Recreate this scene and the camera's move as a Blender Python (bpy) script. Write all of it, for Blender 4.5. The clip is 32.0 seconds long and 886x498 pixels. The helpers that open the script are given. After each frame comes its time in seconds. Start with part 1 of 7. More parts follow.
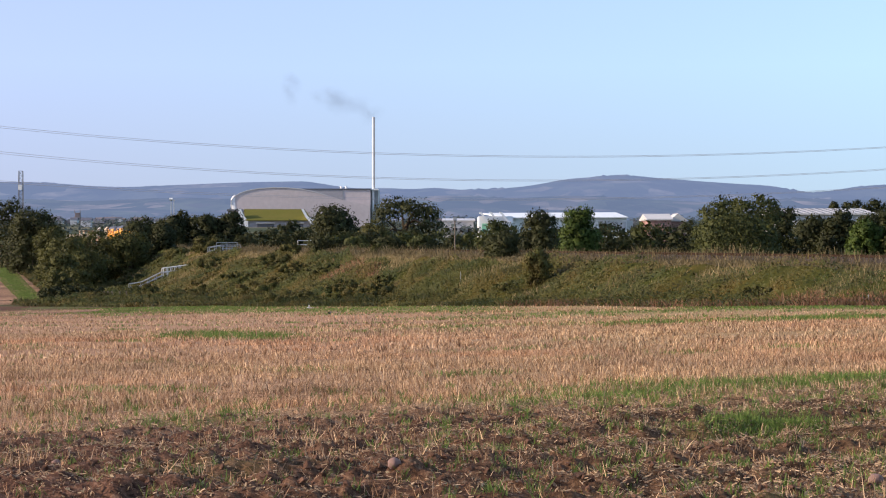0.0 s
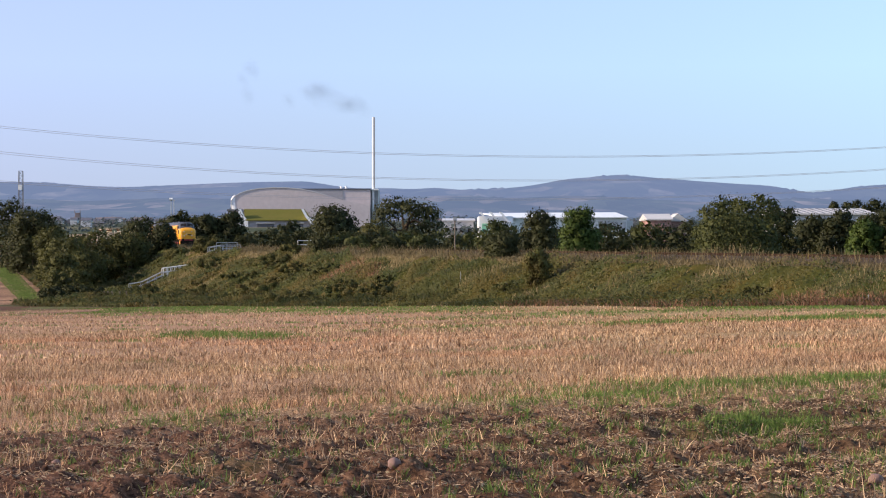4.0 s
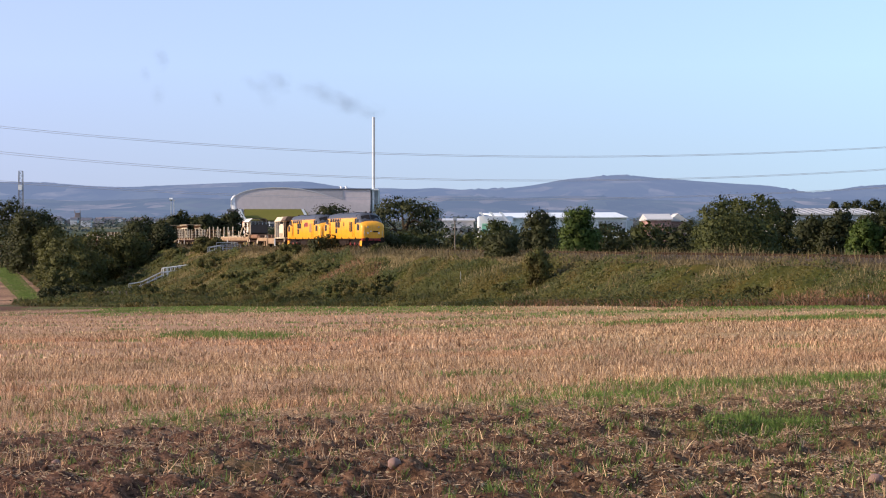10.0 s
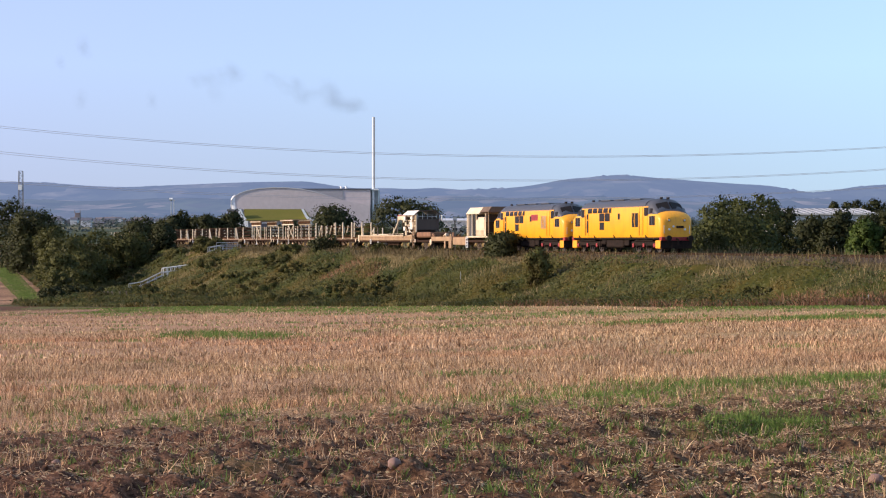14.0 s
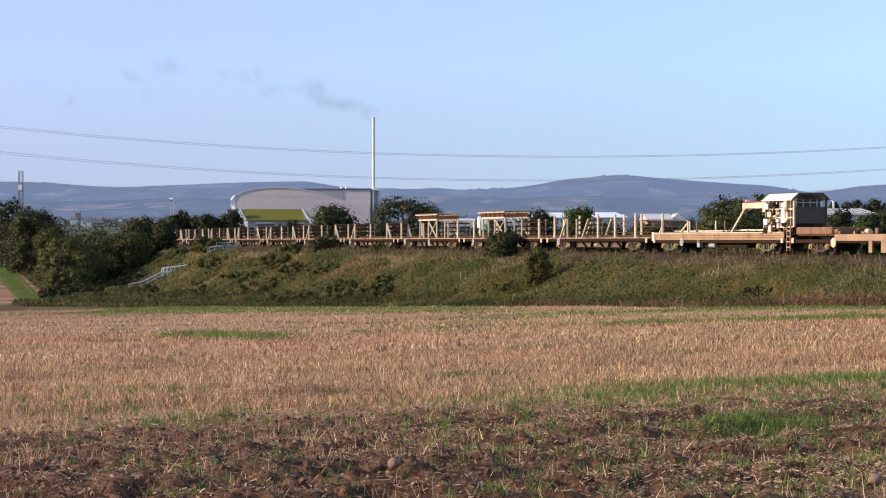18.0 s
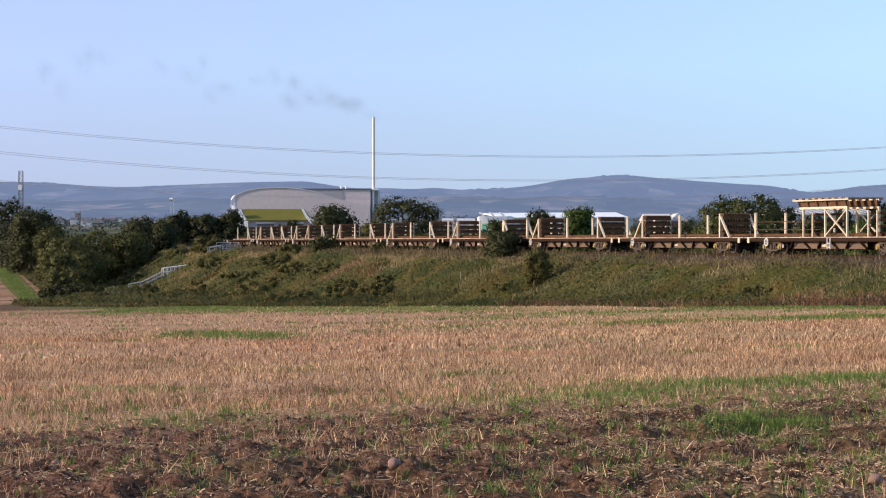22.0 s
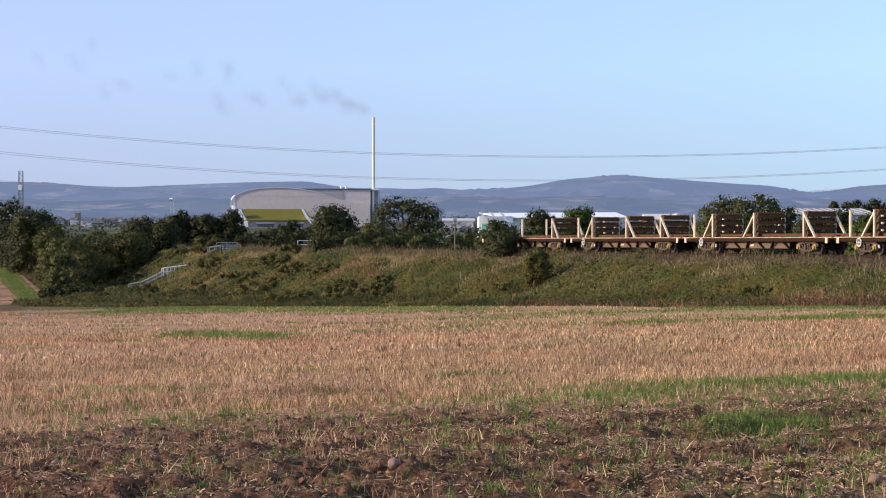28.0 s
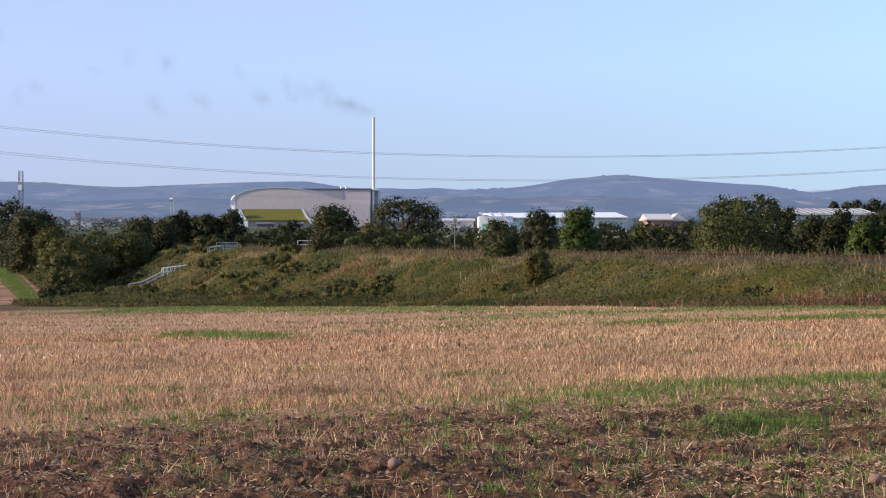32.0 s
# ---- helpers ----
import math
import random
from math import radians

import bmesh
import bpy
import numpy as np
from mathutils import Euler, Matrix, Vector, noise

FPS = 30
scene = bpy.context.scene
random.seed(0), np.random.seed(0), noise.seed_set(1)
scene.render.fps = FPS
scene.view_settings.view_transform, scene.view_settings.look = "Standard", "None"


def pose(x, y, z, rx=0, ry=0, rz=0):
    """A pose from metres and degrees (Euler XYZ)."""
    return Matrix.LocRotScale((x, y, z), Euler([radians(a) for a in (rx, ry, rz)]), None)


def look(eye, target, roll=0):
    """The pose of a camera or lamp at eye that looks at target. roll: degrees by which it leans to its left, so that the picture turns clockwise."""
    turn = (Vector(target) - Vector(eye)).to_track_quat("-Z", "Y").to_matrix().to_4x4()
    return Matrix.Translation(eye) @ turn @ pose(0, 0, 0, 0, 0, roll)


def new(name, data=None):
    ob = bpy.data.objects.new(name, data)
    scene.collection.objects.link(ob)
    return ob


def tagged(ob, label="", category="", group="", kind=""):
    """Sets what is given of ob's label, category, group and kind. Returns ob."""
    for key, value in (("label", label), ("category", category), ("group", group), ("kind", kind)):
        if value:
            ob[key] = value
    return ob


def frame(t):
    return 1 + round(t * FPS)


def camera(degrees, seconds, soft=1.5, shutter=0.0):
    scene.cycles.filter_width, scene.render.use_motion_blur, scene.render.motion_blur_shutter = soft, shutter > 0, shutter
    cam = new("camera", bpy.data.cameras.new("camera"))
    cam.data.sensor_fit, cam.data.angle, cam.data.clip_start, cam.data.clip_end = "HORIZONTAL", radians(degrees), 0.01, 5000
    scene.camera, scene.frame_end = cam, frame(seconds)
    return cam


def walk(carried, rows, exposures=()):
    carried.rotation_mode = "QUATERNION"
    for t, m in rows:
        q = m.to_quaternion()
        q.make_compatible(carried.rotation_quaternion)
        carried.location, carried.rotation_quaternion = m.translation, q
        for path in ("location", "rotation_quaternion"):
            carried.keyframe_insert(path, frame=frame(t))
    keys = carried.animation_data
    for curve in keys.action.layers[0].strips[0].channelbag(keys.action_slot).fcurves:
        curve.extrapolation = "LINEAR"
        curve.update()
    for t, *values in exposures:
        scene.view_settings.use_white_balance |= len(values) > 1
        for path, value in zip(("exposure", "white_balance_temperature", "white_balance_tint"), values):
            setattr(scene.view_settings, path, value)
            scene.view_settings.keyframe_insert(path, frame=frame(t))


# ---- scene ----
cam = camera(24.57, 32.0, soft=1.15)
EYE = 0.86
PATH = [
    (0.0, pose(0, 0, EYE, 90 - 0.228, 0, 0)),
    (32.0, pose(0, 0, EYE, 90 - 0.228, 0, 0)),
]
walk(cam, PATH, [(0.0, 0.36, 6550, 10), (12.5, 0.36, 6550, 10), (15.5, 0.30, 6430, 10), (32.0, 0.29, 6430, 10)])

# ---- light ----
SUN_AZ, SUN_EL = 261.0, 22.0   # compass bearing from +y clockwise, height
world = bpy.data.worlds.new("world")
scene.world = world
world.use_nodes = True
wn = world.node_tree.nodes
wl = world.node_tree.links
sky = wn.new("ShaderNodeTexSky")
sky.sky_type = "NISHITA"
sky.sun_disc = False
sky.sun_elevation = radians(SUN_EL)
sky.sun_rotation = radians(SUN_AZ)
sky.air_density, sky.dust_density, sky.ozone_density = 1.0, 0.25, 5.0
tone = wn.new("ShaderNodeMix")
tone.data_type, tone.blend_type = "RGBA", "MULTIPLY"
tone.inputs[0].default_value = 1.0
way = wn.new("ShaderNodeTexCoord").outputs["Generated"]
split = wn.new("ShaderNodeSeparateXYZ")
wl.new(way, split.inputs[0])
across = wn.new("ShaderNodeMapRange")
across.inputs[1].default_value, across.inputs[2].default_value = -0.35, 0.35
wl.new(split.outputs[0], across.inputs[0])
tint = wn.new("ShaderNodeMix")     # pinker towards the low sun, clearer away from it
tint.data_type = "RGBA"
tint.inputs[6].default_value = (1.90, 1.20, 1.10, 1.0)
tint.inputs[7].default_value = (1.86, 1.48, 1.17, 1.0)
wl.new(across.outputs[0], tint.inputs[0])
rise = wn.new("ShaderNodeMapRange")
rise.inputs[1].default_value, rise.inputs[2].default_value = 0.01, 0.085
wl.new(split.outputs[2], rise.inputs[0])
haze = wn.new("ShaderNodeMix")     # duller air low over the horizon
haze.data_type, haze.blend_type = "RGBA", "MIX"
haze.inputs[6].default_value = (0.80, 0.73, 0.70, 1.0)
haze.inputs[7].default_value = (1.0, 1.0, 1.0, 1.0)
wl.new(rise.outputs[0], haze.inputs[0])
dull = wn.new("ShaderNodeMix")
dull.data_type, dull.blend_type = "RGBA", "MULTIPLY"
dull.inputs[0].default_value = 1.0
wl.new(tint.outputs[2], dull.inputs[6])
wl.new(haze.outputs[2], dull.inputs[7])
wl.new(dull.outputs[2], tone.inputs[7])
lift = wn.new("ShaderNodeVectorMath")
lift.operation = "MULTIPLY_ADD"
lift.inputs[1].default_value = (1.0, 1.0, 0.45)
lift.inputs[2].default_value = (0.0, 0.0, 0.15)
wl.new(way, lift.inputs[0])
wl.new(lift.outputs[0], sky.inputs["Vector"])
wl.new(sky.outputs[0], tone.inputs[6])
wl.new(tone.outputs[2], wn["Background"].inputs[0])
wn["Background"].inputs[1].default_value = 0.164
sun = new("sun", bpy.data.lights.new("sun", "SUN"))
sun.data.energy, sun.data.angle, sun.data.color = 4.7, radians(0.6), (1.0, 0.84, 0.64)
_a, _e = radians(SUN_AZ), radians(SUN_EL)
SUN_DIR = Vector((math.sin(_a) * math.cos(_e), math.cos(_a) * math.cos(_e), math.sin(_e)))
sun.matrix_basis = look(SUN_DIR * 200, (0, 0, 0))


# ---- materials ----
def rgb(c):
    return (c[0], c[1], c[2], 1.0)


class Nodes:
    """Short hand for one node material."""

    def __init__(self, name):
        self.m = bpy.data.materials.new(name)
        self.m.use_nodes = True
        self.n, self.l = self.m.node_tree.nodes, self.m.node_tree.links
        self.b = self.n["Principled BSDF"]

    def put(self, kind, **values):
        node = self.n.new(kind)
        for k, v in values.items():
            node.inputs[k.replace("_", " ")].default_value = v
        return node

    def link(self, a, b):
        self.l.new(a, b)

    def coord(self, which="Object"):
        if which == "Position":
            return self.put("ShaderNodeNewGeometry").outputs["Position"]
        return self.put("ShaderNodeTexCoord").outputs[which]

    def noise(self, co, scale, detail=4, rough=0.6):
        t = self.put("ShaderNodeTexNoise", Scale=scale, Detail=detail, Roughness=rough)
        self.link(co, t.inputs["Vector"])
        return t.outputs["Fac"]

    def ramp(self, fac, stops):
        r = self.n.new("ShaderNodeValToRGB")
        while len(r.color_ramp.elements) < len(stops):
            r.color_ramp.elements.new(0.5)
        for el, (p, c) in zip(r.color_ramp.elements, stops):
            el.position, el.color = p, rgb(c)
        self.link(fac, r.inputs[0])
        return r.outputs[0]

    def mix(self, fac, a, b, how="MIX"):
        x = self.n.new("ShaderNodeMix")
        x.data_type, x.blend_type = "RGBA", how
        for sock, v in ((x.inputs[0], fac), (x.inputs[6], a), (x.inputs[7], b)):
            if isinstance(v, (int, float)):
                sock.default_value = v
            elif isinstance(v, tuple):
                sock.default_value = rgb(v)
            else:
                self.link(v, sock)
        return x.outputs[2]

    def attr(self, name):
        a = self.n.new("ShaderNodeAttribute")
        a.attribute_name = name
        return a.outputs["Fac"]

    def bump(self, height, strength, distance):
        b = self.put("ShaderNodeBump", Strength=strength, Distance=distance)
        self.link(height, b.inputs["Height"])
        self.link(b.outputs[0], self.b.inputs["Normal"])

    def done(self, colour, rough=0.7, metal=0.0):
        if rough >= 0.9:
            self.b.inputs["Specular IOR Level"].default_value = 0.05
        if isinstance(colour, tuple):
            self.b.inputs["Base Color"].default_value = rgb(colour)
        else:
            self.link(colour, self.b.inputs["Base Color"])
        self.b.inputs["Roughness"].default_value = rough
        self.b.inputs["Metallic"].default_value = metal
        return self.m


def painted(name, colour, worn, rough=0.45, metal=0.0, grain=2.5, amount=0.5, bump=0.1, streaks=0.0):
    """Paint with stains at two scales, a fine relief, and where streaks is given dirt run down the sides."""
    k = Nodes(name)
    co = k.coord()
    big, fine = k.noise(co, grain, 5, 0.65), k.noise(co, grain * 14, 3)
    f = k.ramp(big, [(0.42, (0, 0, 0)), (0.75, (amount, amount, amount))])
    c = k.mix(f, colour, worn)
    c = k.mix(0.25, c, k.ramp(fine, [(0.3, (0.55, 0.55, 0.55)), (0.7, (1, 1, 1))]), "MULTIPLY")
    if streaks:
        mp = k.put("ShaderNodeMapping")
        mp.inputs["Scale"].default_value = (5.0, 5.0, 0.35)
        k.link(co, mp.inputs["Vector"])
        run = k.ramp(k.noise(mp.outputs[0], 1.0, 4, 0.6), [(0.48, (0, 0, 0)), (0.72, (streaks, streaks, streaks))])
        c = k.mix(run, c, worn)
    k.bump(fine, bump, 0.02)
    return k.done(c, rough, metal)


def leafy(name, a, b, c, rough=0.6, trans=0.25, drift=None, mottle=0.35, gloss=0.15):
    """Leaves or blades whose colour varies from piece to piece and in patches."""
    k = Nodes(name)
    g = k.put("ShaderNodeNewGeometry")
    col = k.ramp(g.outputs["Random Per Island"], [(0.0, a), (0.55, b), (1.0, c)])
    fine = k.noise(g.outputs["Position"], 5.0, 4, 0.7)
    col = k.mix(mottle, col, k.ramp(fine, [(0.35, (0.6, 0.6, 0.6)), (0.65, (1.2, 1.2, 1.2))]), "MULTIPLY")
    patch = k.noise(g.outputs["Position"], 0.35, 3)
    col = k.mix(0.6, col, k.ramp(patch, [(0.3, (0.5, 0.5, 0.5)), (0.7, (1.15, 1.1, 1.0))]), "MULTIPLY")
    if drift:
        wide = k.noise(g.outputs["Position"], drift[0], 3)
        col = k.mix(1.0, col, k.ramp(wide, [(0.36, drift[1]), (0.5, (1, 1, 1)), (0.64, drift[2])]), "MULTIPLY")
    m = k.done(col, rough)
    k.b.inputs["Specular IOR Level"].default_value = gloss
    t = k.n.new("ShaderNodeBsdfTranslucent")
    k.link(col, t.inputs[0])
    mx = k.n.new("ShaderNodeMixShader")
    mx.inputs[0].default_value = trans
    k.link(k.b.outputs[0], mx.inputs[1])
    k.link(t.outputs[0], mx.inputs[2])
    k.link(mx.outputs[0], k.n["Material Output"].inputs[0])
    return m


def glassy(name, colour, rough=0.25):
    k = Nodes(name)
    k.b.inputs["Specular IOR Level"].default_value = 0.1
    return k.done(colour, rough)


M = {}
M["yellow"] = painted("yellow paint", (0.90, 0.385, 0.010), (0.50, 0.18, 0.018), 0.42, amount=0.35, grain=0.9, streaks=0.3)
M["grey_roof"] = painted("roof grey paint", (0.06, 0.062, 0.07), (0.04, 0.04, 0.042), 0.5)
M["glass"] = glassy("dark cab glass", (0.022, 0.018, 0.016))
M["black"] = painted("underframe black", (0.022, 0.017, 0.015), (0.06, 0.035, 0.024), 0.9, grain=4)
M["red"] = painted("red paint", (0.36, 0.024, 0.026), (0.10, 0.022, 0.02), 0.6, amount=0.8)
M["white"] = painted("white paint", (0.75, 0.74, 0.70), (0.5, 0.47, 0.4), 0.5)
M["silver"] = painted("bare aluminium trim", (0.6, 0.6, 0.6), (0.4, 0.38, 0.35), 0.35, 0.6)
M["cream"] = painted("faded cream steel", (0.72, 0.585, 0.40), (0.26, 0.15, 0.085), 0.7, grain=0.8, amount=0.45, streaks=0.22)
M["tan"] = painted("dusty tan steel", (0.40, 0.25, 0.13), (0.11, 0.062, 0.036), 0.7, grain=0.9, amount=0.6, streaks=0.3)
M["redbrown"] = painted("red-brown primer steel", (0.26, 0.125, 0.06), (0.07, 0.04, 0.025), 0.75, grain=1.2, amount=0.6, streaks=0.7)
M["palecream"] = painted("pale cream roof sheet", (0.78, 0.72, 0.62), (0.45, 0.36, 0.26), 0.6, grain=0.9, amount=0.5, streaks=0.3)
M["edge"] = painted("worn deck edge", (0.58, 0.41, 0.27), (0.10, 0.055, 0.035), 0.75, grain=1.1, amount=1.0, streaks=0.5)
M["belly"] = painted("dusty brown belly steel", (0.155, 0.098, 0.060), (0.07, 0.042, 0.027), 0.8, grain=1.2, amount=0.6, streaks=0.7)
M["cabbrown"] = painted("grimy brown cab steel, shade in its tone", (0.085, 0.060, 0.044), (0.05, 0.036, 0.028), 0.7, grain=1.0, amount=0.5, streaks=0.5)
M["bogiegreen"] = painted("dull green bogie paint", (0.12, 0.135, 0.06), (0.05, 0.045, 0.028), 0.8, grain=3)
M["rust"] = painted("rusty brown steel", (0.125, 0.066, 0.036), (0.05, 0.028, 0.018), 0.92, grain=3)
M["darkrust"] = painted("dark grimy steel", (0.042, 0.024, 0.016), (0.028, 0.02, 0.015), 0.92, grain=3)
M["bogie"] = painted("bogie dust brown", (0.085, 0.055, 0.033), (0.035, 0.026, 0.02), 0.8, grain=5)
M["ochre"] = painted("ochre axle box", (0.32, 0.21, 0.06), (0.15, 0.1, 0.04), 0.6)
M["steel"] = painted("worn steel", (0.25, 0.22, 0.2), (0.12, 0.08, 0.06), 0.4, 0.8)
M["wheel"] = painted("grimy wheel steel", (0.05, 0.036, 0.028), (0.025, 0.02, 0.016), 0.75)
M["galv"] = painted("galvanised steel", (0.42, 0.43, 0.42), (0.3, 0.3, 0.29), 0.5, 0.3)
M["post"] = painted("weathered timber", (0.17, 0.13, 0.095), (0.08, 0.06, 0.045), 0.85)
M["bark"] = painted("bark", (0.085, 0.065, 0.045), (0.04, 0.03, 0.022), 0.9, grain=6, bump=0.5)
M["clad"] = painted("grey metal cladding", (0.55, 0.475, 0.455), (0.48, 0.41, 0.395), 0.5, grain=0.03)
M["clad2"] = painted("pale grey cladding", (0.55, 0.53, 0.52), (0.5, 0.47, 0.46), 0.5, grain=0.05)
M["cladwhite"] = painted("white metal cladding", (0.82, 0.82, 0.80), (0.72, 0.72, 0.7), 0.45, grain=0.05)
M["darkclad"] = painted("dark grey cladding", (0.10, 0.10, 0.11), (0.07, 0.07, 0.075), 0.5, grain=0.1)
M["moss"] = painted("green sedum roof", (0.13, 0.125, 0.03), (0.17, 0.14, 0.04), 0.95, grain=0.15)
M["brick"] = painted("red brick far off", (0.36, 0.20, 0.16), (0.3, 0.17, 0.14), 0.85, grain=0.2)
M["roofpale"] = painted("pale fibre roof", (0.55, 0.52, 0.48), (0.42, 0.39, 0.36), 0.8, grain=0.15)
M["mint"] = painted("green panel", (0.25, 0.55, 0.33), (0.2, 0.45, 0.28), 0.5)
# Annex grey; elsewhere on the works this tone stands in for shade.
M["cladshade"] = painted("darker grey cladding, plain and shaded", (0.33, 0.31, 0.31), (0.28, 0.26, 0.26), 0.5, grain=0.05)
M["wire"] = painted("aluminium conductor", (0.36, 0.36, 0.39), (0.28, 0.28, 0.3), 0.6)
M["leaf_dark"] = leafy("dark oak leaves", (0.040, 0.045, 0.018), (0.051, 0.057, 0.022), (0.068, 0.073, 0.027))
M["leaf_mid"] = leafy("mid green leaves", (0.064, 0.068, 0.021), (0.082, 0.086, 0.026), (0.108, 0.107, 0.034))
M["leaf_haw"] = leafy("hawthorn leaves", (0.056, 0.066, 0.021), (0.074, 0.084, 0.026), (0.100, 0.108, 0.035))
M["leaf_light"] = leafy("bright green leaves", (0.052, 0.080, 0.017), (0.068, 0.104, 0.021), (0.095, 0.130, 0.028))
M["leaf_olive"] = leafy("olive bramble leaves", (0.088, 0.086, 0.026), (0.104, 0.100, 0.031), (0.128, 0.118, 0.04))
M["leaf_slope"] = leafy("rank weeds and bramble", (0.080, 0.085, 0.024), (0.098, 0.097, 0.029), (0.124, 0.113, 0.038), drift=(0.24, (0.66, 0.82, 0.8), (1.34, 1.05, 1.05)))
M["dry"] = leafy("dry grass", (0.17, 0.125, 0.06), (0.25, 0.19, 0.09), (0.34, 0.27, 0.14))
M["straw"] = leafy("cut straw", (0.13, 0.072, 0.040), (0.48, 0.298, 0.170), (0.92, 0.655, 0.41), drift=(0.05, (1.06, 0.90, 0.86), (1.04, 1.04, 1.0)))
M["grass"] = leafy("green weeds", (0.10, 0.145, 0.033), (0.145, 0.215, 0.046), (0.21, 0.27, 0.072))
M["clod"] = painted("brown soil", (0.165, 0.090, 0.058), (0.075, 0.040, 0.027), 0.95, grain=9, amount=0.8, bump=0.6)
M["stone"] = painted("pinkish field stone", (0.22, 0.128, 0.098), (0.15, 0.09, 0.07), 0.85, grain=12)
M["ballast"] = painted("stone ballast", (0.075, 0.058, 0.046), (0.05, 0.04, 0.034), 0.95, grain=6, amount=0.9, bump=0.8)


# ---- mesh helpers ----
class Geo:
    """A list of faces that becomes one mesh."""

    def __init__(self):
        self.v, self.f = [], []

    def add(self, verts, faces):
        k = len(self.v)
        self.v.extend([tuple(p) for p in verts])
        self.f.extend([tuple(i + k for i in q) for q in faces])
        return self

    def box(self, x0, x1, y0, y1, z0, z1):
        return self.add([(x0, y0, z0), (x1, y0, z0), (x1, y1, z0), (x0, y1, z0), (x0, y0, z1), (x1, y0, z1), (x1, y1, z1), (x0, y1, z1)],
                        [(3, 2, 1, 0), (4, 5, 6, 7), (0, 1, 5, 4), (1, 2, 6, 5), (2, 3, 7, 6), (3, 0, 4, 7)])

    def cbox(self, x0, x1, y0, y1, z0, z1, c=0.02):
        """A box with chamfered edges along x and at its ends."""
        def ring(x, q):
            a, b, d, e = y0 + q, y1 - q, z0 + q, z1 - q
            return [(x, a + c, d), (x, b - c, d), (x, b, d + c), (x, b, e - c), (x, b - c, e), (x, a + c, e), (x, a, e - c), (x, a, d + c)]
        return self.loft([ring(x0, c * 0.7), ring(x0 + c, 0), ring(x1 - c, 0), ring(x1, c * 0.7)])

    def loft(self, rings, caps=True):
        n, k = len(rings[0]), len(self.v)
        for r in rings:
            self.v.extend([tuple(p) for p in r])
        for i in range(len(rings) - 1):
            for j in range(n):
                a, b = k + i * n + j, k + i * n + (j + 1) % n
                self.f.append((a, b, b + n, a + n))
        if caps:
            self.f.append(tuple(range(k + n - 1, k - 1, -1)))
            self.f.append(tuple(range(k + (len(rings) - 1) * n, k + len(rings) * n)))
        return self

    def tube(self, p, q, r, n=8, r2=None):
        p, q = Vector(p), Vector(q)
        d = (q - p).normalized()
        a = d.orthogonal().normalized()
        b = d.cross(a)
        r2 = r if r2 is None else r2
        rings = []
        for o, rr in ((p, r), (q, r2)):
            rings.append([o + (a * math.cos(2 * math.pi * i / n) + b * math.sin(2 * math.pi * i / n)) * rr for i in range(n)])
        return self.loft(rings)

    def beam(self, p, q, w, h=None):
        """A square bar from p to q."""
        h = h or w
        p, q = Vector(p), Vector(q)
        d = (q - p).normalized()
        side = d.cross(Vector((0, 0, 1)))
        side = side.normalized() if side.length > 1e-4 else Vector((1, 0, 0))
        up = side.cross(d).normalized()
        rings = [[o + side * (sx * w / 2) + up * (sz * h / 2) for sx, sz in ((-1, -1), (1, -1), (1, 1), (-1, 1))] for o in (p, q)]
        return self.loft(rings)

    def mesh(self, name):
        me = bpy.data.meshes.new(name)
        me.from_pydata(self.v, [], self.f)
        me.validate()
        me.update()
        return me


def smooth(me, angle=40):
    me.shade_smooth()
    me.set_sharp_from_angle(angle=radians(angle))
    return me


def part(name, geo, material, parent, label="", m=None, round_it=False):
    me = geo if isinstance(geo, bpy.types.Mesh) else geo.mesh(name)
    if round_it:
        smooth(me)
    if not me.materials:
        me.materials.append(M[material])
    ob = new(name, me)
    ob.parent = parent
    if m is not None:
        ob.matrix_basis = m
    if label:
        tagged(ob, label)
    return ob


def thing(name, m, label, category, group="", kind=""):
    ob = new(name)
    ob.empty_display_size = 0.3
    ob.matrix_basis = m
    return tagged(ob, label, category, group, kind)


def solid(name, geo, material, label, category, group="", kind="", m=None, round_it=False):
    """A top-level thing that is one mesh."""
    ob = part(name, geo, material, None, "", m, round_it)
    return tagged(ob, label, category, group, kind)


def quads(name, corners, material, normals=None):
    """A mesh of many loose quads: corners has the shape (n, 4, 3). Normals, one a quad, let the pieces shade as one soft mass."""
    n = len(corners)
    if normals is not None:
        normals = normals / np.maximum(np.linalg.norm(normals, axis=1, keepdims=True), 1e-6)
        side = np.cross(corners[:, 1] - corners[:, 0], corners[:, 2] - corners[:, 0])
        away = np.sum(side * normals, axis=1) < 0
        corners[away] = corners[away][:, ::-1]
        normals = np.repeat(normals, 4, axis=0)
    co = corners.reshape(-1, 3)
    loops = np.arange(n * 4, dtype=np.int32)
    starts = np.arange(0, n * 4, 4, dtype=np.int32)
    me = bpy.data.meshes.new(name)
    me.vertices.add(len(co))
    me.vertices.foreach_set("co", np.ascontiguousarray(co, dtype=np.float32).ravel())
    me.loops.add(len(loops))
    me.loops.foreach_set("vertex_index", loops.astype(np.int32))
    me.polygons.add(len(starts))
    me.polygons.foreach_set("loop_start", starts.astype(np.int32))
    me.update(calc_edges=True)
    me.materials.append(M[material])
    if normals is not None:
        me.normals_split_custom_set_from_vertices(normals.astype(np.float32))
    return me


